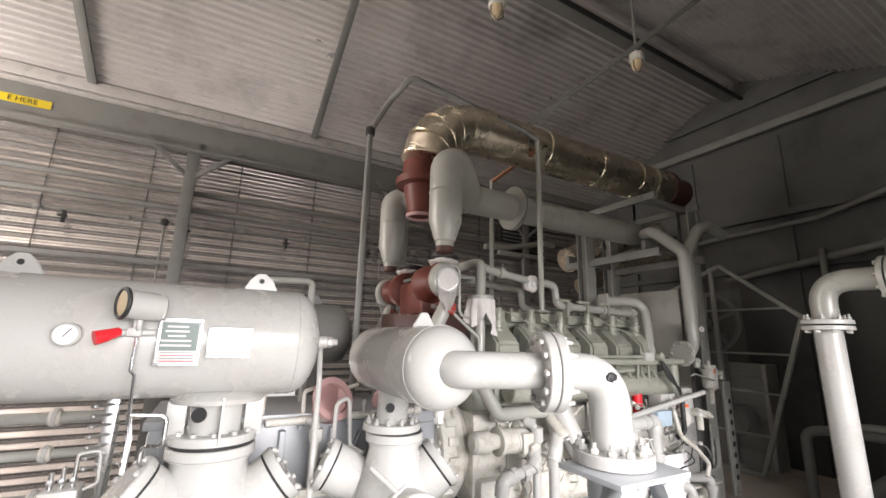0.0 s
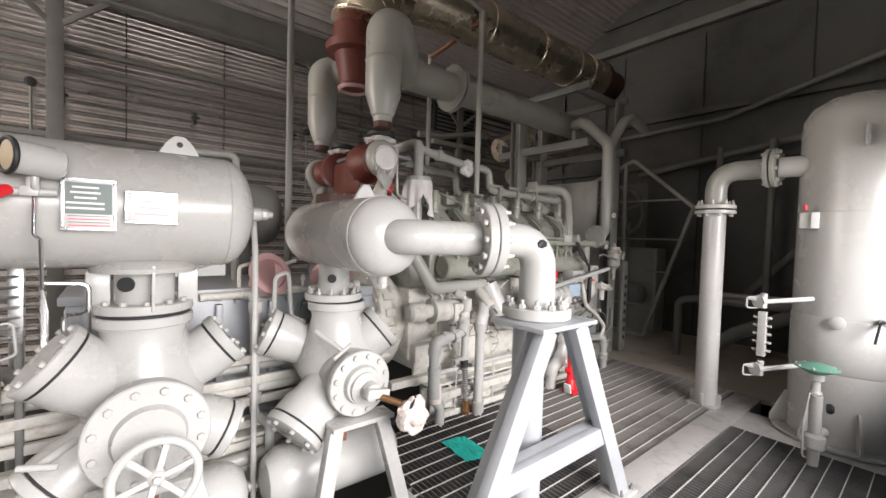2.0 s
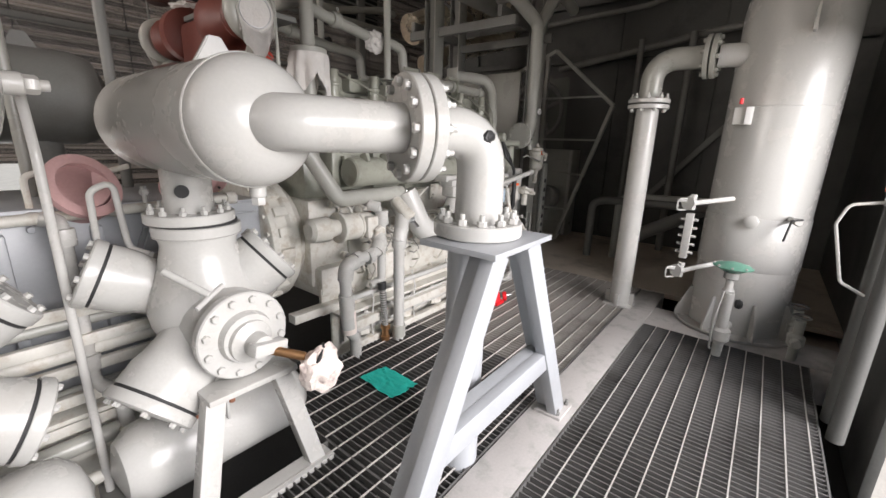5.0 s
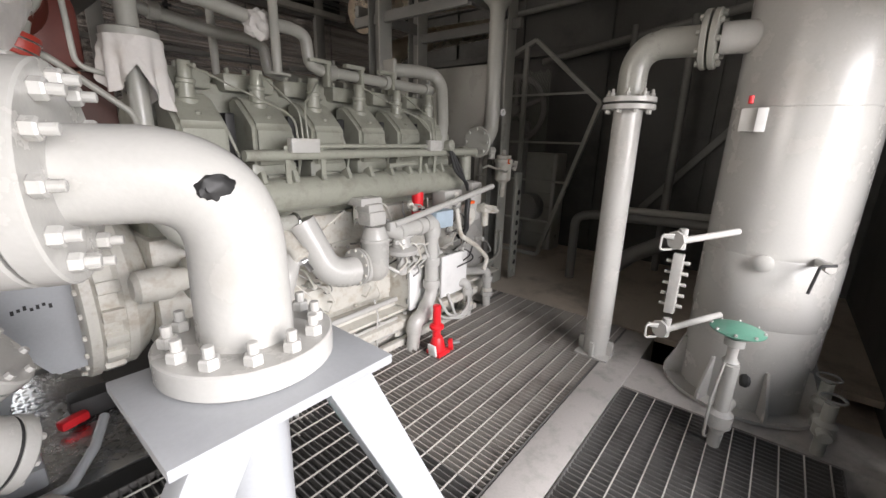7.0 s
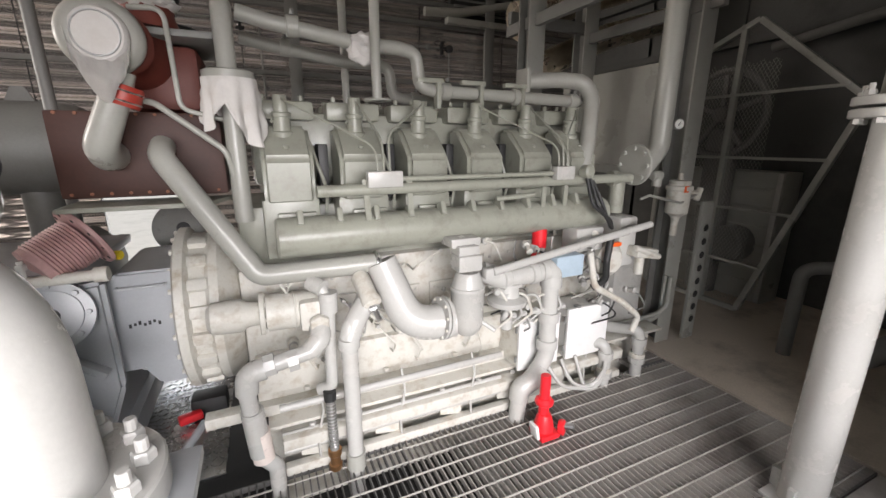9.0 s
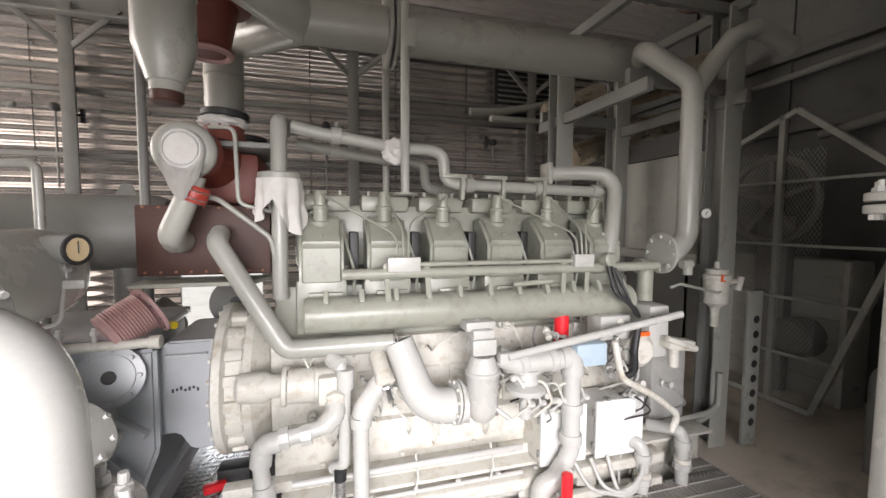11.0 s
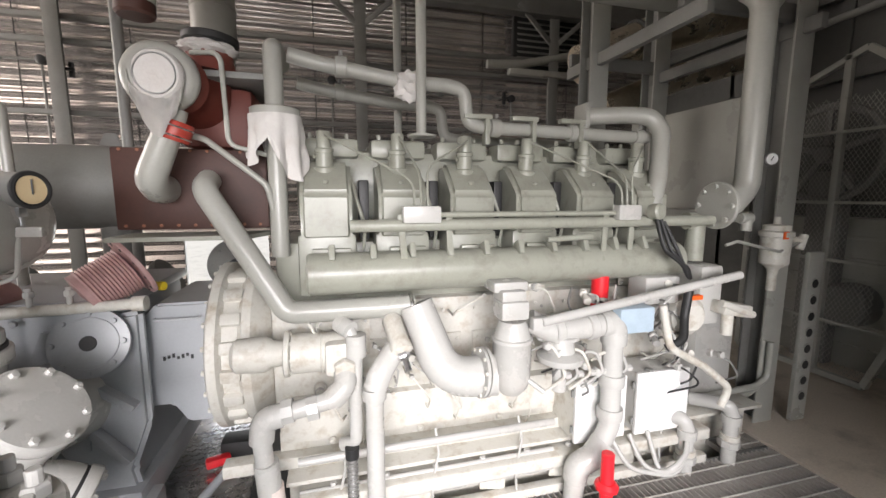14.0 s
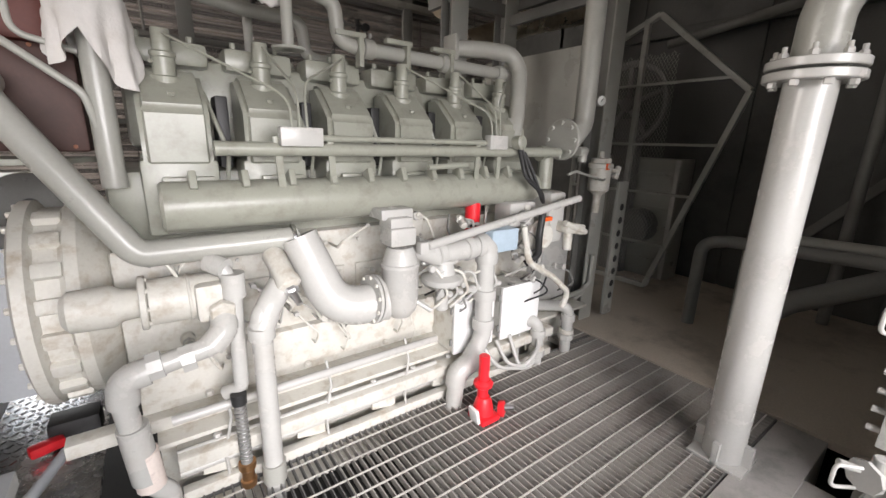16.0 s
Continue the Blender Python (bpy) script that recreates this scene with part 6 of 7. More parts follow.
part("black_band", ring((5.45, 4.3, 3.04), (1, 0, 0.42), 0.182, 0.02, 30, 8), BLACK, sp)
sp2 = solo("clad_pipe", tube([(5.2, 4.4, 2.42), (6.0, 4.3, 2.76), (7.2, 4.2, 3.1)], 0.13, 0.1, 26), SILVER, "dented bright clad pipe under the roof", "exhaust duct", "clad pipes")
bxw = thing("cooler_panel", "large grey sheet panel of the cooler casing", "panel", (5.6, 4.1, 0.0))
part("sheet", box((5.55, 3.75, 1.85), (0.03, 1.3, 0.9), 0.006), PIPE, bxw)
part("lower_rail", box((5.5, 3.75, 1.42), (0.08, 1.4, 0.08), 0.006), PIPE, bxw)
part("back_sheet", box((5.3, 4.4, 1.1), (0.9, 0.03, 1.6), 0.006), PIPE, bxw)

fl = thing("air_filter", "small cream filter-regulator with an orange tag", "filter", (5.18, 2.62, 1.1))
part("bowl", lathe([(0.02, 0), (0.03, 0.06), (0.035, 0.07), (0.075, 0.1), (0.078, 0.26), (0.088, 0.265), (0.088, 0.29), (0.07, 0.3), (0.07, 0.33), (0.02, 0.335), (0.015, 0.38)], (5.16, 2.62, 1.07), (0, 0, 1), 26), GRUBBY, fl)
part("drain", rod((5.16, 2.62, 1.0), (5.16, 2.62, 1.1), 0.025), GRUBBY, fl)
part("tag", box((5.13, 2.542, 1.345), (0.04, 0.006, 0.045), 0.002), ORANGE, fl, "orange tag")
part("line", tube([(4.7, 2.55, 1.3), (4.78, 2.55, 1.32), (5.1, 2.55, 1.25), (5.34, 2.6, 1.3)], 0.009, 0.04, 8), PIPE, fl)
part("side_fitting", join(rod((5.22, 2.62, 1.32), (5.34, 2.6, 1.3), 0.02), rod((5.33, 2.6, 1.25), (5.36, 2.6, 1.34), 0.022)), GRUBBY, fl)
lv = thing("perforated_post", "grey perforated steel post with oval slots", "post", (5.72, 2.76, 0.0))
part("channel", box((5.72, 2.76, 0.6), (0.13, 0.03, 1.2), 0.004), PIPE, lv)
for i in range(8):
    # Black discs paint the dark behind the slots.
    part("slot", lathe([(0.03, 0), (0.03, 0.004)], (5.725, 2.7445, 0.18 + i * 0.115), (0, -1, 0), 14), BLACK, lv)
    part("slot_lip", ring((5.725, 2.744, 0.18 + i * 0.115), (0, 1, 0), 0.034, 0.006, 18, 6), PIPE, lv)

# ---- fan cage by the dark wall ----
ca = thing("fan_cage", "grey angle-steel cage with expanded mesh round a fan drive", "fan guard", (6.7, 3.3, 0.0))
CX = 6.7
for a, b in (((2.3, 1.98), (3.18, 2.74)), ((3.18, 2.74), (4.0, 2.4)), ((2.3, 1.98), (2.93, 0.03)), ((4.0, 2.4), (4.0, 0.03)), ((3.3, 2.72), (3.3, 0.03)), ((2.93, 0.03), (4.0, 0.03))):
    part("angle_bar", strut((CX, a[0], a[1]), (CX, b[0], b[1]), 0.05, 0.05, 0.004, up=(1, 0, 0)), PIPE, ca)
for z, y0 in ((2.1, 2.42), (1.52, 2.45), (1.03, 2.61), (0.5, 2.78)):
    part("cross_bar", strut((CX - 0.02, y0, z), (CX - 0.02, 4.0, z), 0.025, 0.025, 0.003, up=(1, 0, 0)), PIPE, ca)
wires = bmesh.new()
for k in range(-30, 60):
    for s in (1, -1):
        y0, z0, y1, z1 = 2.95, 0.0 + k * 0.055, 4.0, (k * 0.055) + s * 1.05 * 1.6
        pts = []
        for q in range(41):
            y, z = y0 + (y1 - y0) * q / 40, z0 + (z1 - z0) * q / 40
            if 0.05 < z < 2.4:
                pts.append((y, z))
        if len(pts) > 1:
            (ya, za), (yb, zb) = pts[0], pts[-1]
            wires.faces.new([wires.verts.new((CX + 0.01, y, z)) for y, z in ((ya, za - 0.003), (yb, zb - 0.003), (yb, zb + 0.003), (ya, za + 0.003))])
me_w = part("mesh_wire", wires, PIPE, ca)
tagged(me_w, kind="stuff")
fn = thing("belt_wheel", "large dark belt wheel behind the mesh guard", "belt wheel", (6.95, 3.55, 1.4))
part("rim", ring((6.95, 3.55, 1.95), (1, 0, 0), 0.42, 0.035, 40, 8), STEEL, fn)
for i in range(5):
    a = i * 1.2566 + 0.3
    part("spoke", strut((6.95, 3.55, 1.95), (6.95, 3.55 + 0.4 * math.cos(a), 1.95 + 0.4 * math.sin(a)), 0.05, 0.03, 0.004, up=(1, 0, 0)), STEEL, fn)
part("hub", rod((6.9, 3.55, 1.95), (7.05, 3.55, 1.95), 0.08, 20), STEEL, fn)
part("pedestal", box((7.05, 3.55, 0.9), (0.12, 0.3, 1.8), 0.02), STEEL, fn)
part("motor", rod((6.9, 3.3, 0.6), (7.3, 3.3, 0.6), 0.2, 24), STEEL, fn)

# low pipes against the dark wall
for x, y, h in ((6.2, 2.25, 0.72), (6.35, 1.95, 0.78)):
    solo("low_pipe", tube([(x, y, -0.05), (x, y, h), (x + 0.1, y - 0.15, h + 0.03), (x + 0.4, y - 1.5, h + 0.03)], 0.05, 0.1), PIPE if x > 6.3 else STEEL, "low grey pipe bent over by the dark wall", "pipe", "low pipes")
solo("slanting_pipe", tube([(6.0, 1.75, 0.25), (6.2, 1.6, 0.4), (7.0, 0.6, 0.95)], 0.08, 0.15, 20), STEEL, "slanting grey pipe beyond the vessel", "pipe", "low pipes")
solo("wall_standpipe", tube([(7.2, 1.55, 0.0), (7.2, 1.55, 2.9)], 0.045), STEEL, "thin standpipe on the dark wall", "pipe", "wall standpipes")
solo("wall_standpipe", tube([(7.3, 2.2, -0.01), (7.3, 2.2, 2.9)], 0.04), STEEL, "thin standpipe on the dark wall", "pipe", "wall standpipes")
solo("wall_brace", strut((7.545, 1.9, 0.7), (7.545, 0.6, 2.3), 0.08, 0.05, up=(1, 0, 0)), STEEL, "diagonal brace on the dark wall", "brace")

# ---- vertical pipe and vessel by the beam ----
vp = thing("vertical_pipe", "cream-painted vertical pipe with flanged elbow to the vessel", "pipe", (4.61, 1.38, 0.0))
part("riser", tube([(4.61, 1.38, 0.0), (4.61, 1.38, 1.75)], 0.088, seg=32), CREAM, vp)
part("shoe", join(box((4.61, 1.38, 0.06), (0.03, 0.25, 0.12), 0.004), box((4.61, 1.38, 0.06), (0.22, 0.03, 0.12), 0.004), box((4.61, 1.38, 0.008), (0.22, 0.24, 0.016), 0.003)), CREAM, vp)
part("bend", tube([(4.61, 1.38, 1.8), (4.61, 1.38, 2.13), (4.65, 1.02, 2.13)], 0.085, 0.2, 30, 12), PIPE, vp)
for z, w in ((1.75, (0, 0, 1)), (1.795, (0, 0, 1))):
    part("flange", lathe([(0.155, 0), (0.16, 0.004), (0.16, 0.03), (0.155, 0.034)], (4.61, 1.38, z), w, 36), CREAM, vp)
bolts(vp, (4.61, 1.38, 1.829), (0, 0, 1), 0.13, 8, 0.017, 0.022, CREAM, 0.2, True)
bolts(vp, (4.61, 1.38, 1.75), (0, 0, -1), 0.13, 8, 0.017, 0.022, CREAM, 0.2)
for y in (1.03, 0.985):
    part("flange", lathe([(0.155, 0), (0.16, 0.004), (0.16, 0.03), (0.155, 0.034)], (4.65, y, 2.13), (0, -1, 0), 36), PIPE, vp)
bolts(vp, (4.65, 0.951, 2.13), (0, -1, 0), 0.13, 8, 0.017, 0.022, PIPE, 0.2)
bolts(vp, (4.65, 1.03, 2.13), (0, 1, 0), 0.13, 8, 0.017, 0.022, PIPE, 0.2)

def radial_plate(centre, angle, outline, thick):
    """Upright plate standing out from an axis, its outline in (radius, height)."""
    bm = bmesh.new()
    ca_, sa_ = math.cos(angle), math.sin(angle)
    f = bm.faces.new([bm.verts.new((centre[0] + q * ca_ + sa_ * thick / 2, centre[1] + q * sa_ - ca_ * thick / 2, centre[2] + z)) for q, z in outline])
    ext = bmesh.ops.extrude_face_region(bm, geom=[f])
    bmesh.ops.translate(bm, vec=(-sa_ * thick, ca_ * thick, 0), verts=[v for v in ext["geom"] if isinstance(v, bmesh.types.BMVert)])
    bmesh.ops.recalc_face_normals(bm, faces=bm.faces)
    return bm


vs = thing("scrubber_vessel", "tall cream-painted vertical scrubber vessel on a skirt", "pressure vessel", (4.83, 0.5, 0.0))
VX, VY, VR = 4.83, 0.5, 0.34
part("shell", lathe([(VR, 0.0), (VR, 2.42), (VR * 0.97, 2.5), (VR * 0.85, 2.57), (VR * 0.6, 2.63), (VR * 0.3, 2.655), (0, 2.66)], (VX, VY, 0.0), (0, 0, 1), 56), CREAM, vs)
for z in (0.55, 0.95, 1.75):
    part("weld_seam", ring((VX, VY, z), (0, 0, 1), VR - 0.002, 0.005, 56, 6), CREAM, vs)
part("base_ring", lathe([(VR + 0.1, 0), (VR + 0.1, 0.02)], (VX, VY, 0.0), (0, 0, 1), 48), CREAM, vs)
for i in range(8):
    a = i * math.pi / 4 + 0.35
    part("skirt_gusset", radial_plate((VX, VY, 0.02), a, [(VR - 0.01, 0), (VR + 0.11, 0), (VR + 0.11, 0.05), (VR + 0.02, 0.27), (VR - 0.01, 0.27)], 0.014), CREAM, vs)
part("doubler_plate", lathe([(VR + 0.004, 0.0), (VR + 0.006, 0.003), (VR + 0.006, 0.397), (VR + 0.004, 0.4)], (VX, VY, 0.55), (0, 0, 1), 56), CREAM, vs)
part("nozzle", tube([(4.65, 0.95, 2.13), (4.7, 0.7, 2.13)], 0.085, seg=28), CREAM, vs)
part("lug", box((4.47, 0.42, 2.28), (0.1, 0.02, 0.16), 0.006), CREAM, vs)
part("side_boss", lathe([(0.045, 0), (0.048, 0.04), (0.03, 0.05)], (4.5, 0.52, 0.93), (-1, 0.05, 0), 22), CREAM, vs)
sw = thing("level_switch", "small white instrument box with a red lamp on the vessel", "instrument", (4.44, 0.72, 1.6))
part("case", box((4.5, 0.72, 1.68), (0.1, 0.09, 0.12), 0.01), CREAM, sw)
part("lid", box((4.44, 0.67, 1.68), (0.012, 0.045, 0.12), 0.003), WHITE, sw)
part("red_lamp", rod((4.44, 0.73, 1.76), (4.44, 0.73, 1.8), 0.012, 12), RED, sw, "small red lamp")
lgv = thing("level_gauge", "cream-painted armoured sight glass with end valves", "level gauge", (4.08, 0.87, 0.5))
part("body", box((4.08, 0.87, 0.83), (0.045, 0.05, 0.33), 0.005), CREAM, lgv)
for s in (-1, 1):
    for i in range(5):
        part("clamp_bolt", rod((4.08, 0.87 + s * 0.02, 0.71 + i * 0.06), (4.08, 0.87 + s * 0.055, 0.71 + i * 0.06), 0.01, 8), CREAM, lgv)
for z in (1.07, 0.57):
    part("end_valve", join(rod((4.08, 0.87, z - 0.05), (4.08, 0.87, z + 0.06), 0.022), rod((4.05, 0.87, z), (4.45, 0.66, z + 0.02), 0.018), lathe([(0.05, 0), (0.05, 0.012)], (4.05, 0.89, z), (-1, 0.5, 0), 8), rod((4.02, 0.95, z + 0.02), (4.08, 0.87, z), 0.012)), CREAM, lgv)
for z in (1.07, 0.57):
    part("valve_loop", tube([(4.03, 0.9, z + 0.03), (3.99, 0.95, z + 0.03), (3.99, 0.95, z - 0.05), (4.05, 0.9, z - 0.05), (4.06, 0.88, z)], 0.006, 0.02, 8), CREAM, lgv, "bent wire valve handle")
bv = thing("ball_valve", "small steel ball valve with a black lever on the vessel", "valve", (4.5, 0.3, 0.85), "valves")
part("body", join(rod((4.54, 0.3, 0.97), (4.42, 0.26, 0.97), 0.022), hexbolt((4.44, 0.267, 0.97), (-1, -0.3, 0), 0.03, 0.03)), CREAM, bv)
part("lever", tube([(4.42, 0.24, 0.99), (4.4, 0.3, 0.98), (4.39, 0.32, 0.83)], 0.008, 0.02, 8), BLACK, bv, "black dipped lever")
cv = thing("control_valve", "drain control valve with a worn green diaphragm top", "control valve", (4.05, 0.55, -0.02))
part("diaphragm", lathe([(0.02, -0.02), (0.06, -0.01), (0.1, 0.015), (0.118, 0.02), (0.12, 0.026), (0.1, 0.034), (0.05, 0.05), (0.0, 0.052)], (4.08, 0.56, 0.64), (0, 0, 1), 32), GREENWHEEL, cv)
bolts(cv, (4.08, 0.56, 0.667), (0, 0, 1), 0.11, 8, 0.008, 0.012, CREAM)
part("yoke", lathe([(0.03, 0), (0.04, 0.02), (0.025, 0.04), (0.025, 0.1), (0.045, 0.11), (0.045, 0.15), (0.02, 0.16)], (4.08, 0.56, 0.47), (0, 0, 1), 18), CREAM, cv)
part("body", join(lathe([(0.03, 0), (0.035, 0.1), (0.06, 0.13), (0.06, 0.2), (0.035, 0.22), (0.035, 0.48)], (4.06, 0.55, 0.0), (0, 0, 1), 18), rod((4.06, 0.55, 0.2), (4.2, 0.52, 0.2), 0.03)), CREAM, cv)
part("black_knob", lathe([(0.03, 0), (0.035, 0.02), (0.025, 0.035)], (4.09, 0.5, 0.4), (0.3, -1, 0), 16), BLACK, cv)
part("tubing", tube([(4.02, 0.58, 0.5), (4.0, 0.6, 0.3), (4.02, 0.6, 0.05), (4.12, 0.56, 0.02)], 0.007, 0.04, 8), CREAM, cv)
for dx in (0.0, 0.25):
    dv = thing("drain_valve", "small shaded drain valve assembly by the vessel foot", "valve", (4.35 + dx, 0.12, 0.0), "drain valves")
    part("body", join(lathe([(0.03, 0), (0.03, 0.1), (0.05, 0.12), (0.05, 0.18), (0.03, 0.2), (0.03, 0.3)], (4.35 + dx, 0.12, 0.0), (0, 0, 1), 16), rod((4.25 + dx, 0.12, 0.15), (4.45 + dx, 0.14, 0.15), 0.03)), PIPE, dv)
    part("handle", ring((4.35 + dx, 0.12, 0.33), (0, 0, 1), 0.05, 0.007, 22, 6), STEEL, dv)
# uprights beside the bay doorway
# Dark wall paint on these pipes stands for their backlit side.
for x, r in ((3.5, 0.04), (3.7, 0.05)):
    solo("door_post_pipe", tube([(x, -0.05, -0.05), (x, -0.05, 3.4)], r), DARKWALL, "vertical pipe beside the doorway, its backlit dark put into the paint", "pipe", "doorway pipes")
bt = thing("sample_station", "small sample valve with an orange tag and bent tubing", "valve", (3.55, 0.02, 0.7))
part("body", join(rod((3.55, 0.0, 1.2), (3.55, 0.0, 1.4), 0.03), lathe([(0.03, 0), (0.045, 0.02), (0.045, 0.08), (0.03, 0.1)], (3.55, 0.0, 1.38), (0, 0, 1), 18)), CHROME, bt)
part("tag", box((3.54, 0.03, 1.32), (0.03, 0.02, 0.1), 0.004), ORANGE, bt)
part("tubing", tube([(3.55, 0.02, 1.22), (3.5, 0.15, 1.2), (3.5, 0.18, 1.1), (3.55, 0.1, 0.8), (3.55, 0.0, 0.75)], 0.008, 0.04, 8), CREAM, bt)

# ---- loose things ----
jk = thing("lifting_jack", "bright red hydraulic jack standing on the grating", "jack", (3.8, 2.26, 0.0))
part("base", box((3.8, 2.26, 0.02), (0.13, 0.13, 0.035), 0.01), RED, jk)
part("pump_body", lathe([(0.06, 0), (0.055, 0.04), (0.045, 0.08), (0.035, 0.1)], (3.8, 2.27, 0.035), (0, 0, 1), 22), RED, jk)
part("collar", lathe([(0.04, 0), (0.055, 0.012), (0.055, 0.03), (0.04, 0.045)], (3.8, 2.28, 0.19), (0, 0, 1), 10), RED, jk)
part("ram", rod((3.8, 2.28, 0.12), (3.8, 2.28, 0.38), 0.03, 20), RED, jk)
part("release_wheel", lathe([(0.04, 0), (0.045, 0.01), (0.045, 0.03), (0.035, 0.035)], (3.87, 2.22, 0.06), (0.6, -0.8, 0.1), 18), RED, jk)
part("side_plate", box((3.72, 2.25, 0.06), (0.02, 0.07, 0.09), 0.006, (0, -12, 0)), WHITE, jk)
part("valve_knob", rod((3.89, 2.2, 0.07), (3.93, 2.16, 0.08), 0.018, 12), CHROME, jk)


def wipe(cx, cy, w, h, turn):
    bm = bmesh.new()
    bmesh.ops.create_grid(bm, x_segments=30, y_segments=22, size=0.5)
    for v in bm.verts:
        p = Vector((v.co.x * 5, v.co.y * 5, 3.1))
        v.co.z = 0.012 + 0.016 * abs(noise.noise(p)) + 0.01 * abs(noise.noise(p * 2.3))
        v.co.x += 0.05 * noise.noise(p * 0.6 + Vector((4, 0, 0)))
        v.co.y += 0.06 * noise.noise(p * 0.6)
    bmesh.ops.transform(bm, matrix=pose(cx, cy, 0, 0, 0, turn) @ Matrix.Diagonal((w, h, 1, 1)), verts=bm.verts)
    return bm


solo("teal_cloth", wipe(2.255, 2.07, 0.2, 0.3, -4), TEAL, "crumpled teal cleaning wipe lying on the grating", "cloth")
rh = thing("red_tool", "small red and black tool lying on the tread plate", "tool", (1.93, 3.35, 0.0))
part("grip", box((1.9, 3.2, 0.05), (0.13, 0.06, 0.05), 0.02, (0, 0, 20)), RED, rh)
part("body", box((2.0, 3.3, 0.07), (0.2, 0.14, 0.12), 0.02), BLACK, rh)

# gauge on the far side of the first line, seen beside the elbow
g2 = thing("pressure_gauge", "grey pressure gauge with an aged cream dial on a valve block", "gauge", (1.6, 2.5, 1.3), "gauges")
part("case", rod((1.5, 2.5, 1.59), (1.62, 2.45, 1.59), 0.06, 26), STEEL, g2)
part("needle", box((1.628, 2.446, 1.6), (0.004, 0.004, 0.05), 0, (0, 0, 22)), BLACK, g2)
part("bezel", ring((1.622, 2.449, 1.59), (1, -0.42, 0), 0.055, 0.009, 28, 8), BLACK, g2)
part("dial", rod((1.62, 2.45, 1.59), (1.626, 2.4475, 1.59), 0.048, 26), CREAMDIAL, g2)
part("mount_nut", hexbolt((1.57, 2.47, 1.5), (0, 0, 1), 0.022, 0.03), CHROME, g2)
part("stem", tube([(1.57, 2.47, 1.55), (1.57, 2.47, 1.47), (1.57, 2.46, 1.45)], 0.012), CHROME, g2)
part("valve_block", box((1.58, 2.45, 1.45), (0.13, 0.03, 0.035), 0.006), CREAM, g2)
part("tube", tube([(1.57, 2.45, 1.44), (1.56, 2.44, 1.3), (1.4, 2.44, 1.24), (1.38, 2.44, 1.0)], 0.008, 0.04, 8), CREAM, g2)

# air unit on the far wall
solo("wall_pipe", tube([(4.6, 6.1, 3.3), (5.1, 6.08, 3.33), (6.0, 6.08, 3.53), (6.3, 6.08, 3.53)], 0.055, 0.05, 16), PIPE, "pale grey-green pipe below the wall louvre", "pipe", "grey pipes")
au = thing("wall_louvre", "dark slatted wall louvre with a pale sill", "louvre", (5.4, 6.15, 3.2))
part("frame", box((5.5, 6.2, 3.65), (1.0, 0.08, 0.75), 0.01), BLACK, au)
for i in range(9):
    part("slat", box((5.5, 6.14, 3.36 + i * 0.075), (0.9, 0.07, 0.012), 0.002, (35, 0, 0)), STEEL, au)
part("sill", box((5.45, 6.08, 3.22), (1.1, 0.12, 0.08), 0.02), PIPE, au)

# small bolts, plates, wires and fittings over the engine side
for i in range(26):
    part("rail_bolt", hexbolt((2.42 + i * 0.088, 2.765, 0.56 if i % 2 else 0.985), (0, -1, 0), 0.011, 0.012), GRUBBY, en)
for x, w, z, h in ((2.62, 0.26, 0.86, 0.2), (3.0, 0.28, 0.66, 0.22), (3.62, 0.24, 1.0, 0.14), (4.12, 0.3, 0.8, 0.22), (4.3, 0.14, 1.12, 0.16)):
    pl = part("cover_plate", box((x, 2.822, z), (w, 0.012, h), 0.005), GRUBBY, en)
    for sx in (-1, 1):
        for sz in (-1, 1):
            part("plate_screw", hexbolt((x + sx * (w / 2 - 0.02), 2.816, z + sz * (h / 2 - 0.02)), (0, -1, 0), 0.009, 0.008), CREAM, pl)
rng = random.Random(11)
for i in range(22):
    x = 2.5 + 2.1 * rng.random()
    z = 0.5 + 0.55 * rng.random()
    dx, dz = rng.uniform(-0.16, 0.16), rng.uniform(-0.22, -0.06)
    part("thin_line", tube([(x, 2.8, z), (x, 2.7, z + 0.02), (x + dx, 2.66, z + dz / 2), (x + dx, 2.72, z + dz), (x + dx, 2.82, z + dz)], rng.choice((0.004, 0.005, 0.007)), 0.03, 6), rng.choice((CREAM, GRUBBY, STEEL)), en)
    part("line_nut", hexbolt((x, 2.72, z + 0.018), (0, -1, 0), 0.013, 0.022), rng.choice((CREAM, CHROME)), en)
for i in range(16):
    x, z = 3.5 + 1.2 * rng.random(), 0.62 + 0.5 * rng.random()
    way = (rng.uniform(-0.5, 0.5), -1, rng.uniform(-0.4, 0.4))
    q = part("control_fitting", lathe([(0.014, 0), (0.024, 0.01), (0.024, 0.035), (0.015, 0.04), (0.015, 0.07), (0.02, 0.075), (0.02, 0.095), (0, 0.1)], (x, 2.6, z), way, 12), rng.choice((CREAM, GRUBBY)), ce)
    part("control_line", tube([(x, 2.54, z), (x + 0.02, 2.48, z), (x + rng.uniform(-0.15, 0.15), 2.47, z - 0.1), (x + rng.uniform(-0.1, 0.1), 2.6, z - 0.2)], 0.006, 0.04, 6), rng.choice((CREAM, STEEL, BLACK)), ce)
# studs along the exhaust side
for x in HEADX:
    for sx in (-0.1, 0.1):
        part("head_stud", hexbolt((x + sx, 2.79, 1.4), (0, -1, 0.3), 0.012, 0.02), ENGINE, en)

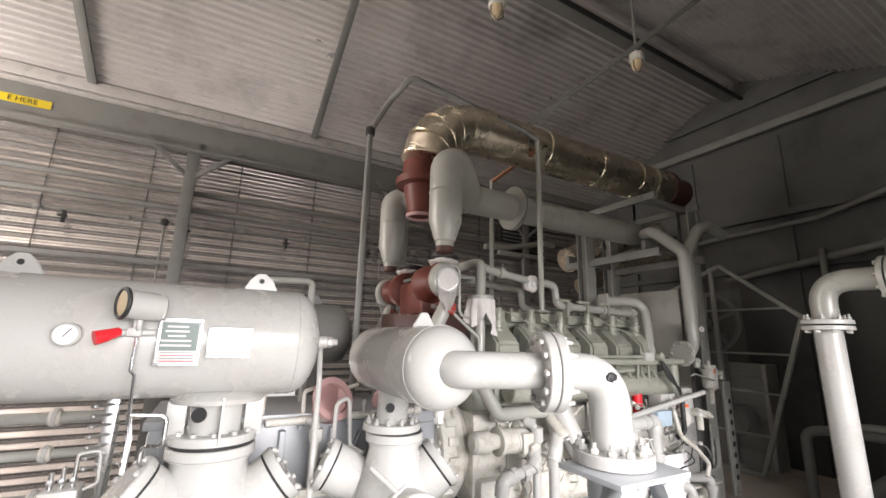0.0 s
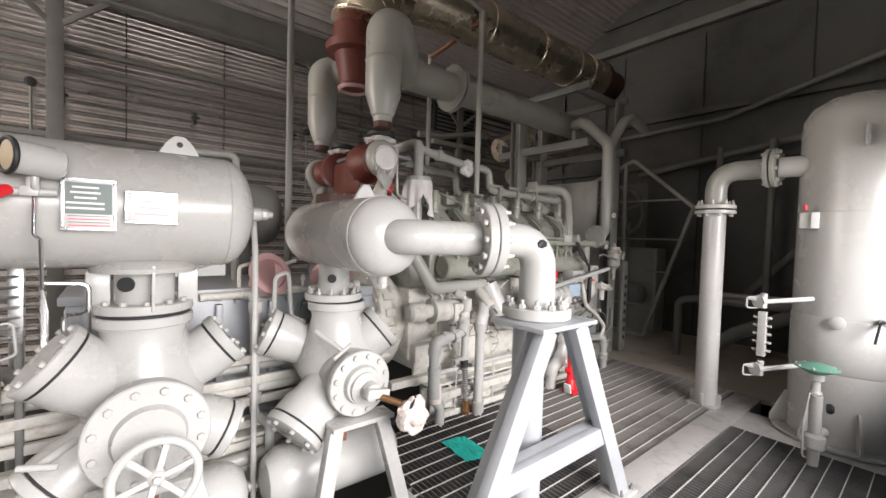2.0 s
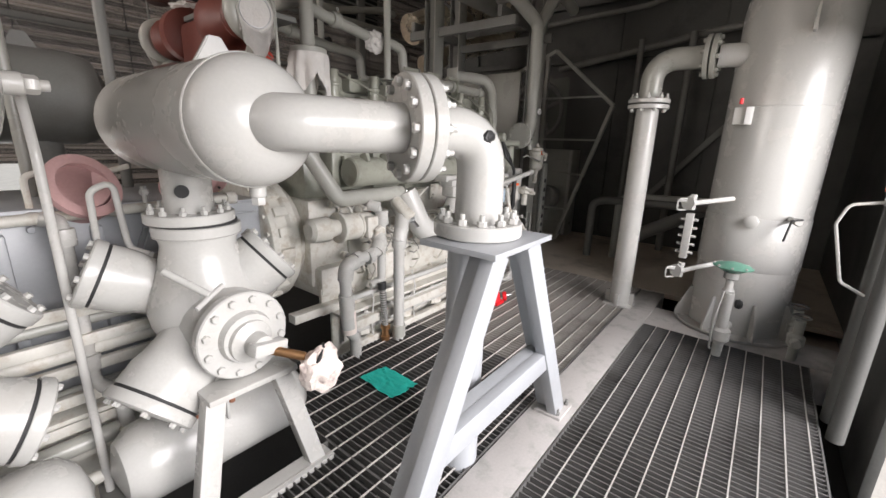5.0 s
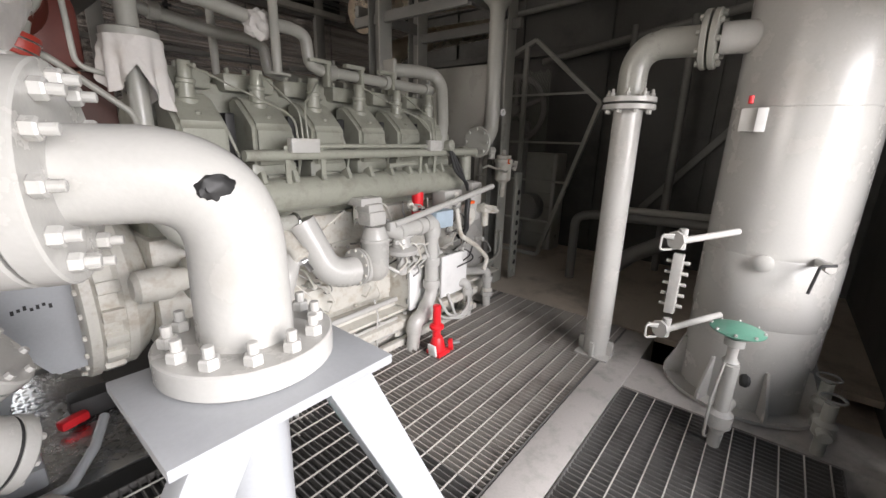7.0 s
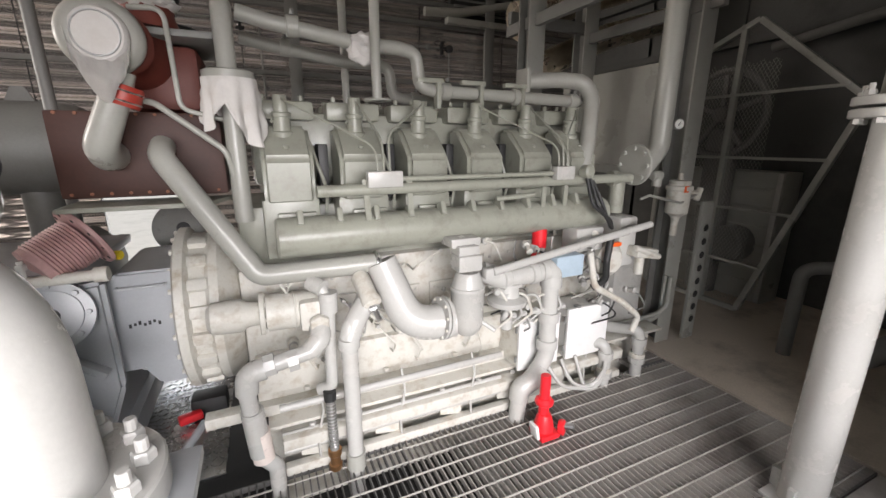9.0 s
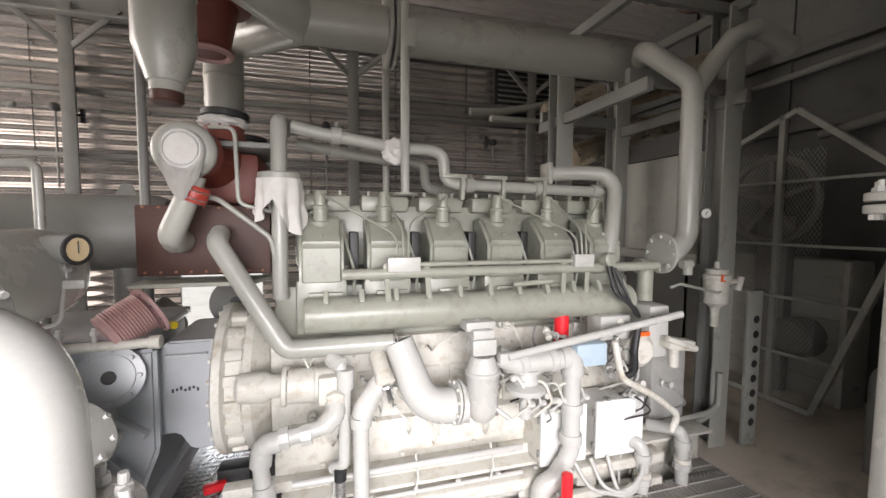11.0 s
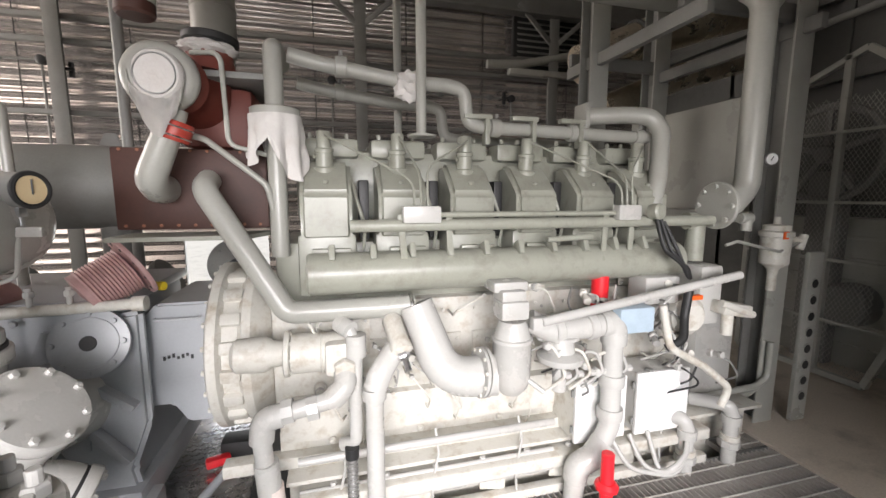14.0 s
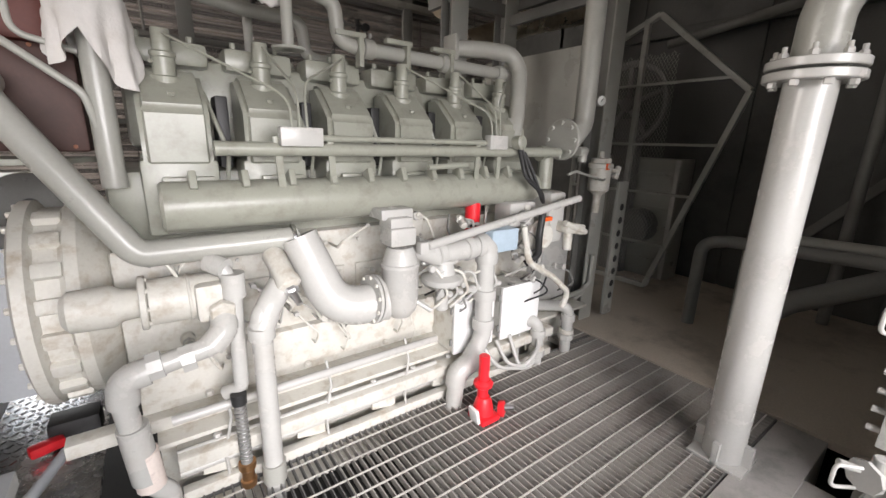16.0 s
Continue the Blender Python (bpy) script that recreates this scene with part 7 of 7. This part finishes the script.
# pipe run with unions beyond the end of the crankcase
for y, z, rr in ((3.5, 1.06, 0.035), (3.45, 0.86, 0.028), (3.4, 0.62, 0.04)):
    rp2 = thing("end_pipe", "grey pipe run with screwed unions beyond the crankcase", "pipe", (-0.5, y, z - 0.1), "end pipes")
    part("run", tube([(-2.6, y, z), (-0.3, y, z), (-0.1, y, z), (-0.1, y, -0.3)], rr, 0.06, 14), PIPE, rp2)
    for ux in (-1.5, -0.9, -0.42):
        un = part("union", lathe([(rr + 0.01, 0), (rr + 0.016, 0.008), (rr + 0.016, 0.05), (rr + 0.01, 0.058)], (ux, y, z), (1, 0, 0), 10), GRUBBY, rp2)
        part("union_ring", lathe([(rr + 0.026, 0.018), (rr + 0.026, 0.04)], (ux, y, z), (1, 0, 0), 8), CREAM, un)

# pale casing, added to lift the brightness behind the mesh guard
fh = thing("backing_casing", "pale grey casing added for the brightness behind the mesh guard", "fan housing", (7.3, 3.6, -0.01))
part("casing", box((7.3, 3.6, 0.68), (0.3, 1.3, 1.38), 0.012), PIPE, fh)
for k in range(6):
    part("casing_rib", box((7.14, 3.6, 0.2 + k * 0.2), (0.025, 1.24, 0.03), 0.005), PIPE, fh)
for y in (2.98, 4.22):
    part("corner_angle", box((7.14, y, 0.68), (0.03, 0.05, 1.36), 0.004), CREAM, fh)

# slender conduit with junction fittings along the sheet wall
for x0, x1, z in ((-2.9, -0.35, 2.98), (0.1, 2.6, 2.98), (2.9, 5.0, 2.9)):
    wc = thing("wall_conduit", "thin grey conduit with small fittings on the sheet wall", "conduit", (x0, 6.22, z), "sheet wall conduits")
    part("run", tube([(x0, 6.2, z), (x1, 6.2, z), (x1, 6.2, z - 0.9)], 0.013, 0.03, 8), STEEL, wc)
    for k in range(3):
        part("junction", lathe([(0.03, 0), (0.035, 0.01), (0.035, 0.06), (0.03, 0.07)], (x0 + (x1 - x0) * (k + 0.5) / 3, 6.2, z), (1, 0, 0), 12), STEEL, wc)
    part("corner_box", lathe([(0.05, 0), (0.05, 0.05), (0.03, 0.06)], (x1, 6.225, z), (0, -1, 0), 16), BLACK, wc)

# sump rail, pipe couplings and ties at the engine front
part("sump_rail", box((3.5, 2.8, 0.31), (2.4, 0.03, 0.2), 0.006), GRUBBY, en)
for c, w in (((3.6, 2.48, 0.925), (1, 0, 0.05)), ((3.78, 2.47, 0.932), (1, 0, 0.05)), ((3.88, 2.463, 0.938), (1, 0, 0.05))):
    part("pipe_coupling", lathe([(0.06, 0), (0.066, 0.006), (0.066, 0.04), (0.06, 0.046)], c, w, 20), CREAM, ce)
part("elbow_fitting", tube([(3.86, 2.465, 0.94), (3.93, 2.455, 0.94), (3.93, 2.452, 0.86)], 0.062, 0.06, 20), CREAM, ce)
part("elbow_fitting", tube([(3.9, 2.45, 0.32), (3.84, 2.45, 0.24), (3.76, 2.46, 0.2), (3.752, 2.465, 0.12)], 0.061, 0.05, 20), CREAM, ce)
for x, z in ((4.51, 0.25), (4.83, 0.29)):
    el2 = thing("pipe_union", "cream screwed union on the skid end pipe", "pipe fitting", (x, 2.52, z - 0.06), "pipe unions")
    part("nut", lathe([(0.05, 0), (0.058, 0.006), (0.058, 0.04), (0.05, 0.046)], (x, 2.52, z - 0.2), (0, 0, 1), 8), CREAM, el2)
    part("collar", lathe([(0.052, 0), (0.052, 0.03)], (x, 2.52, z - 0.15), (0, 0, 1), 18), GRUBBY, el2)
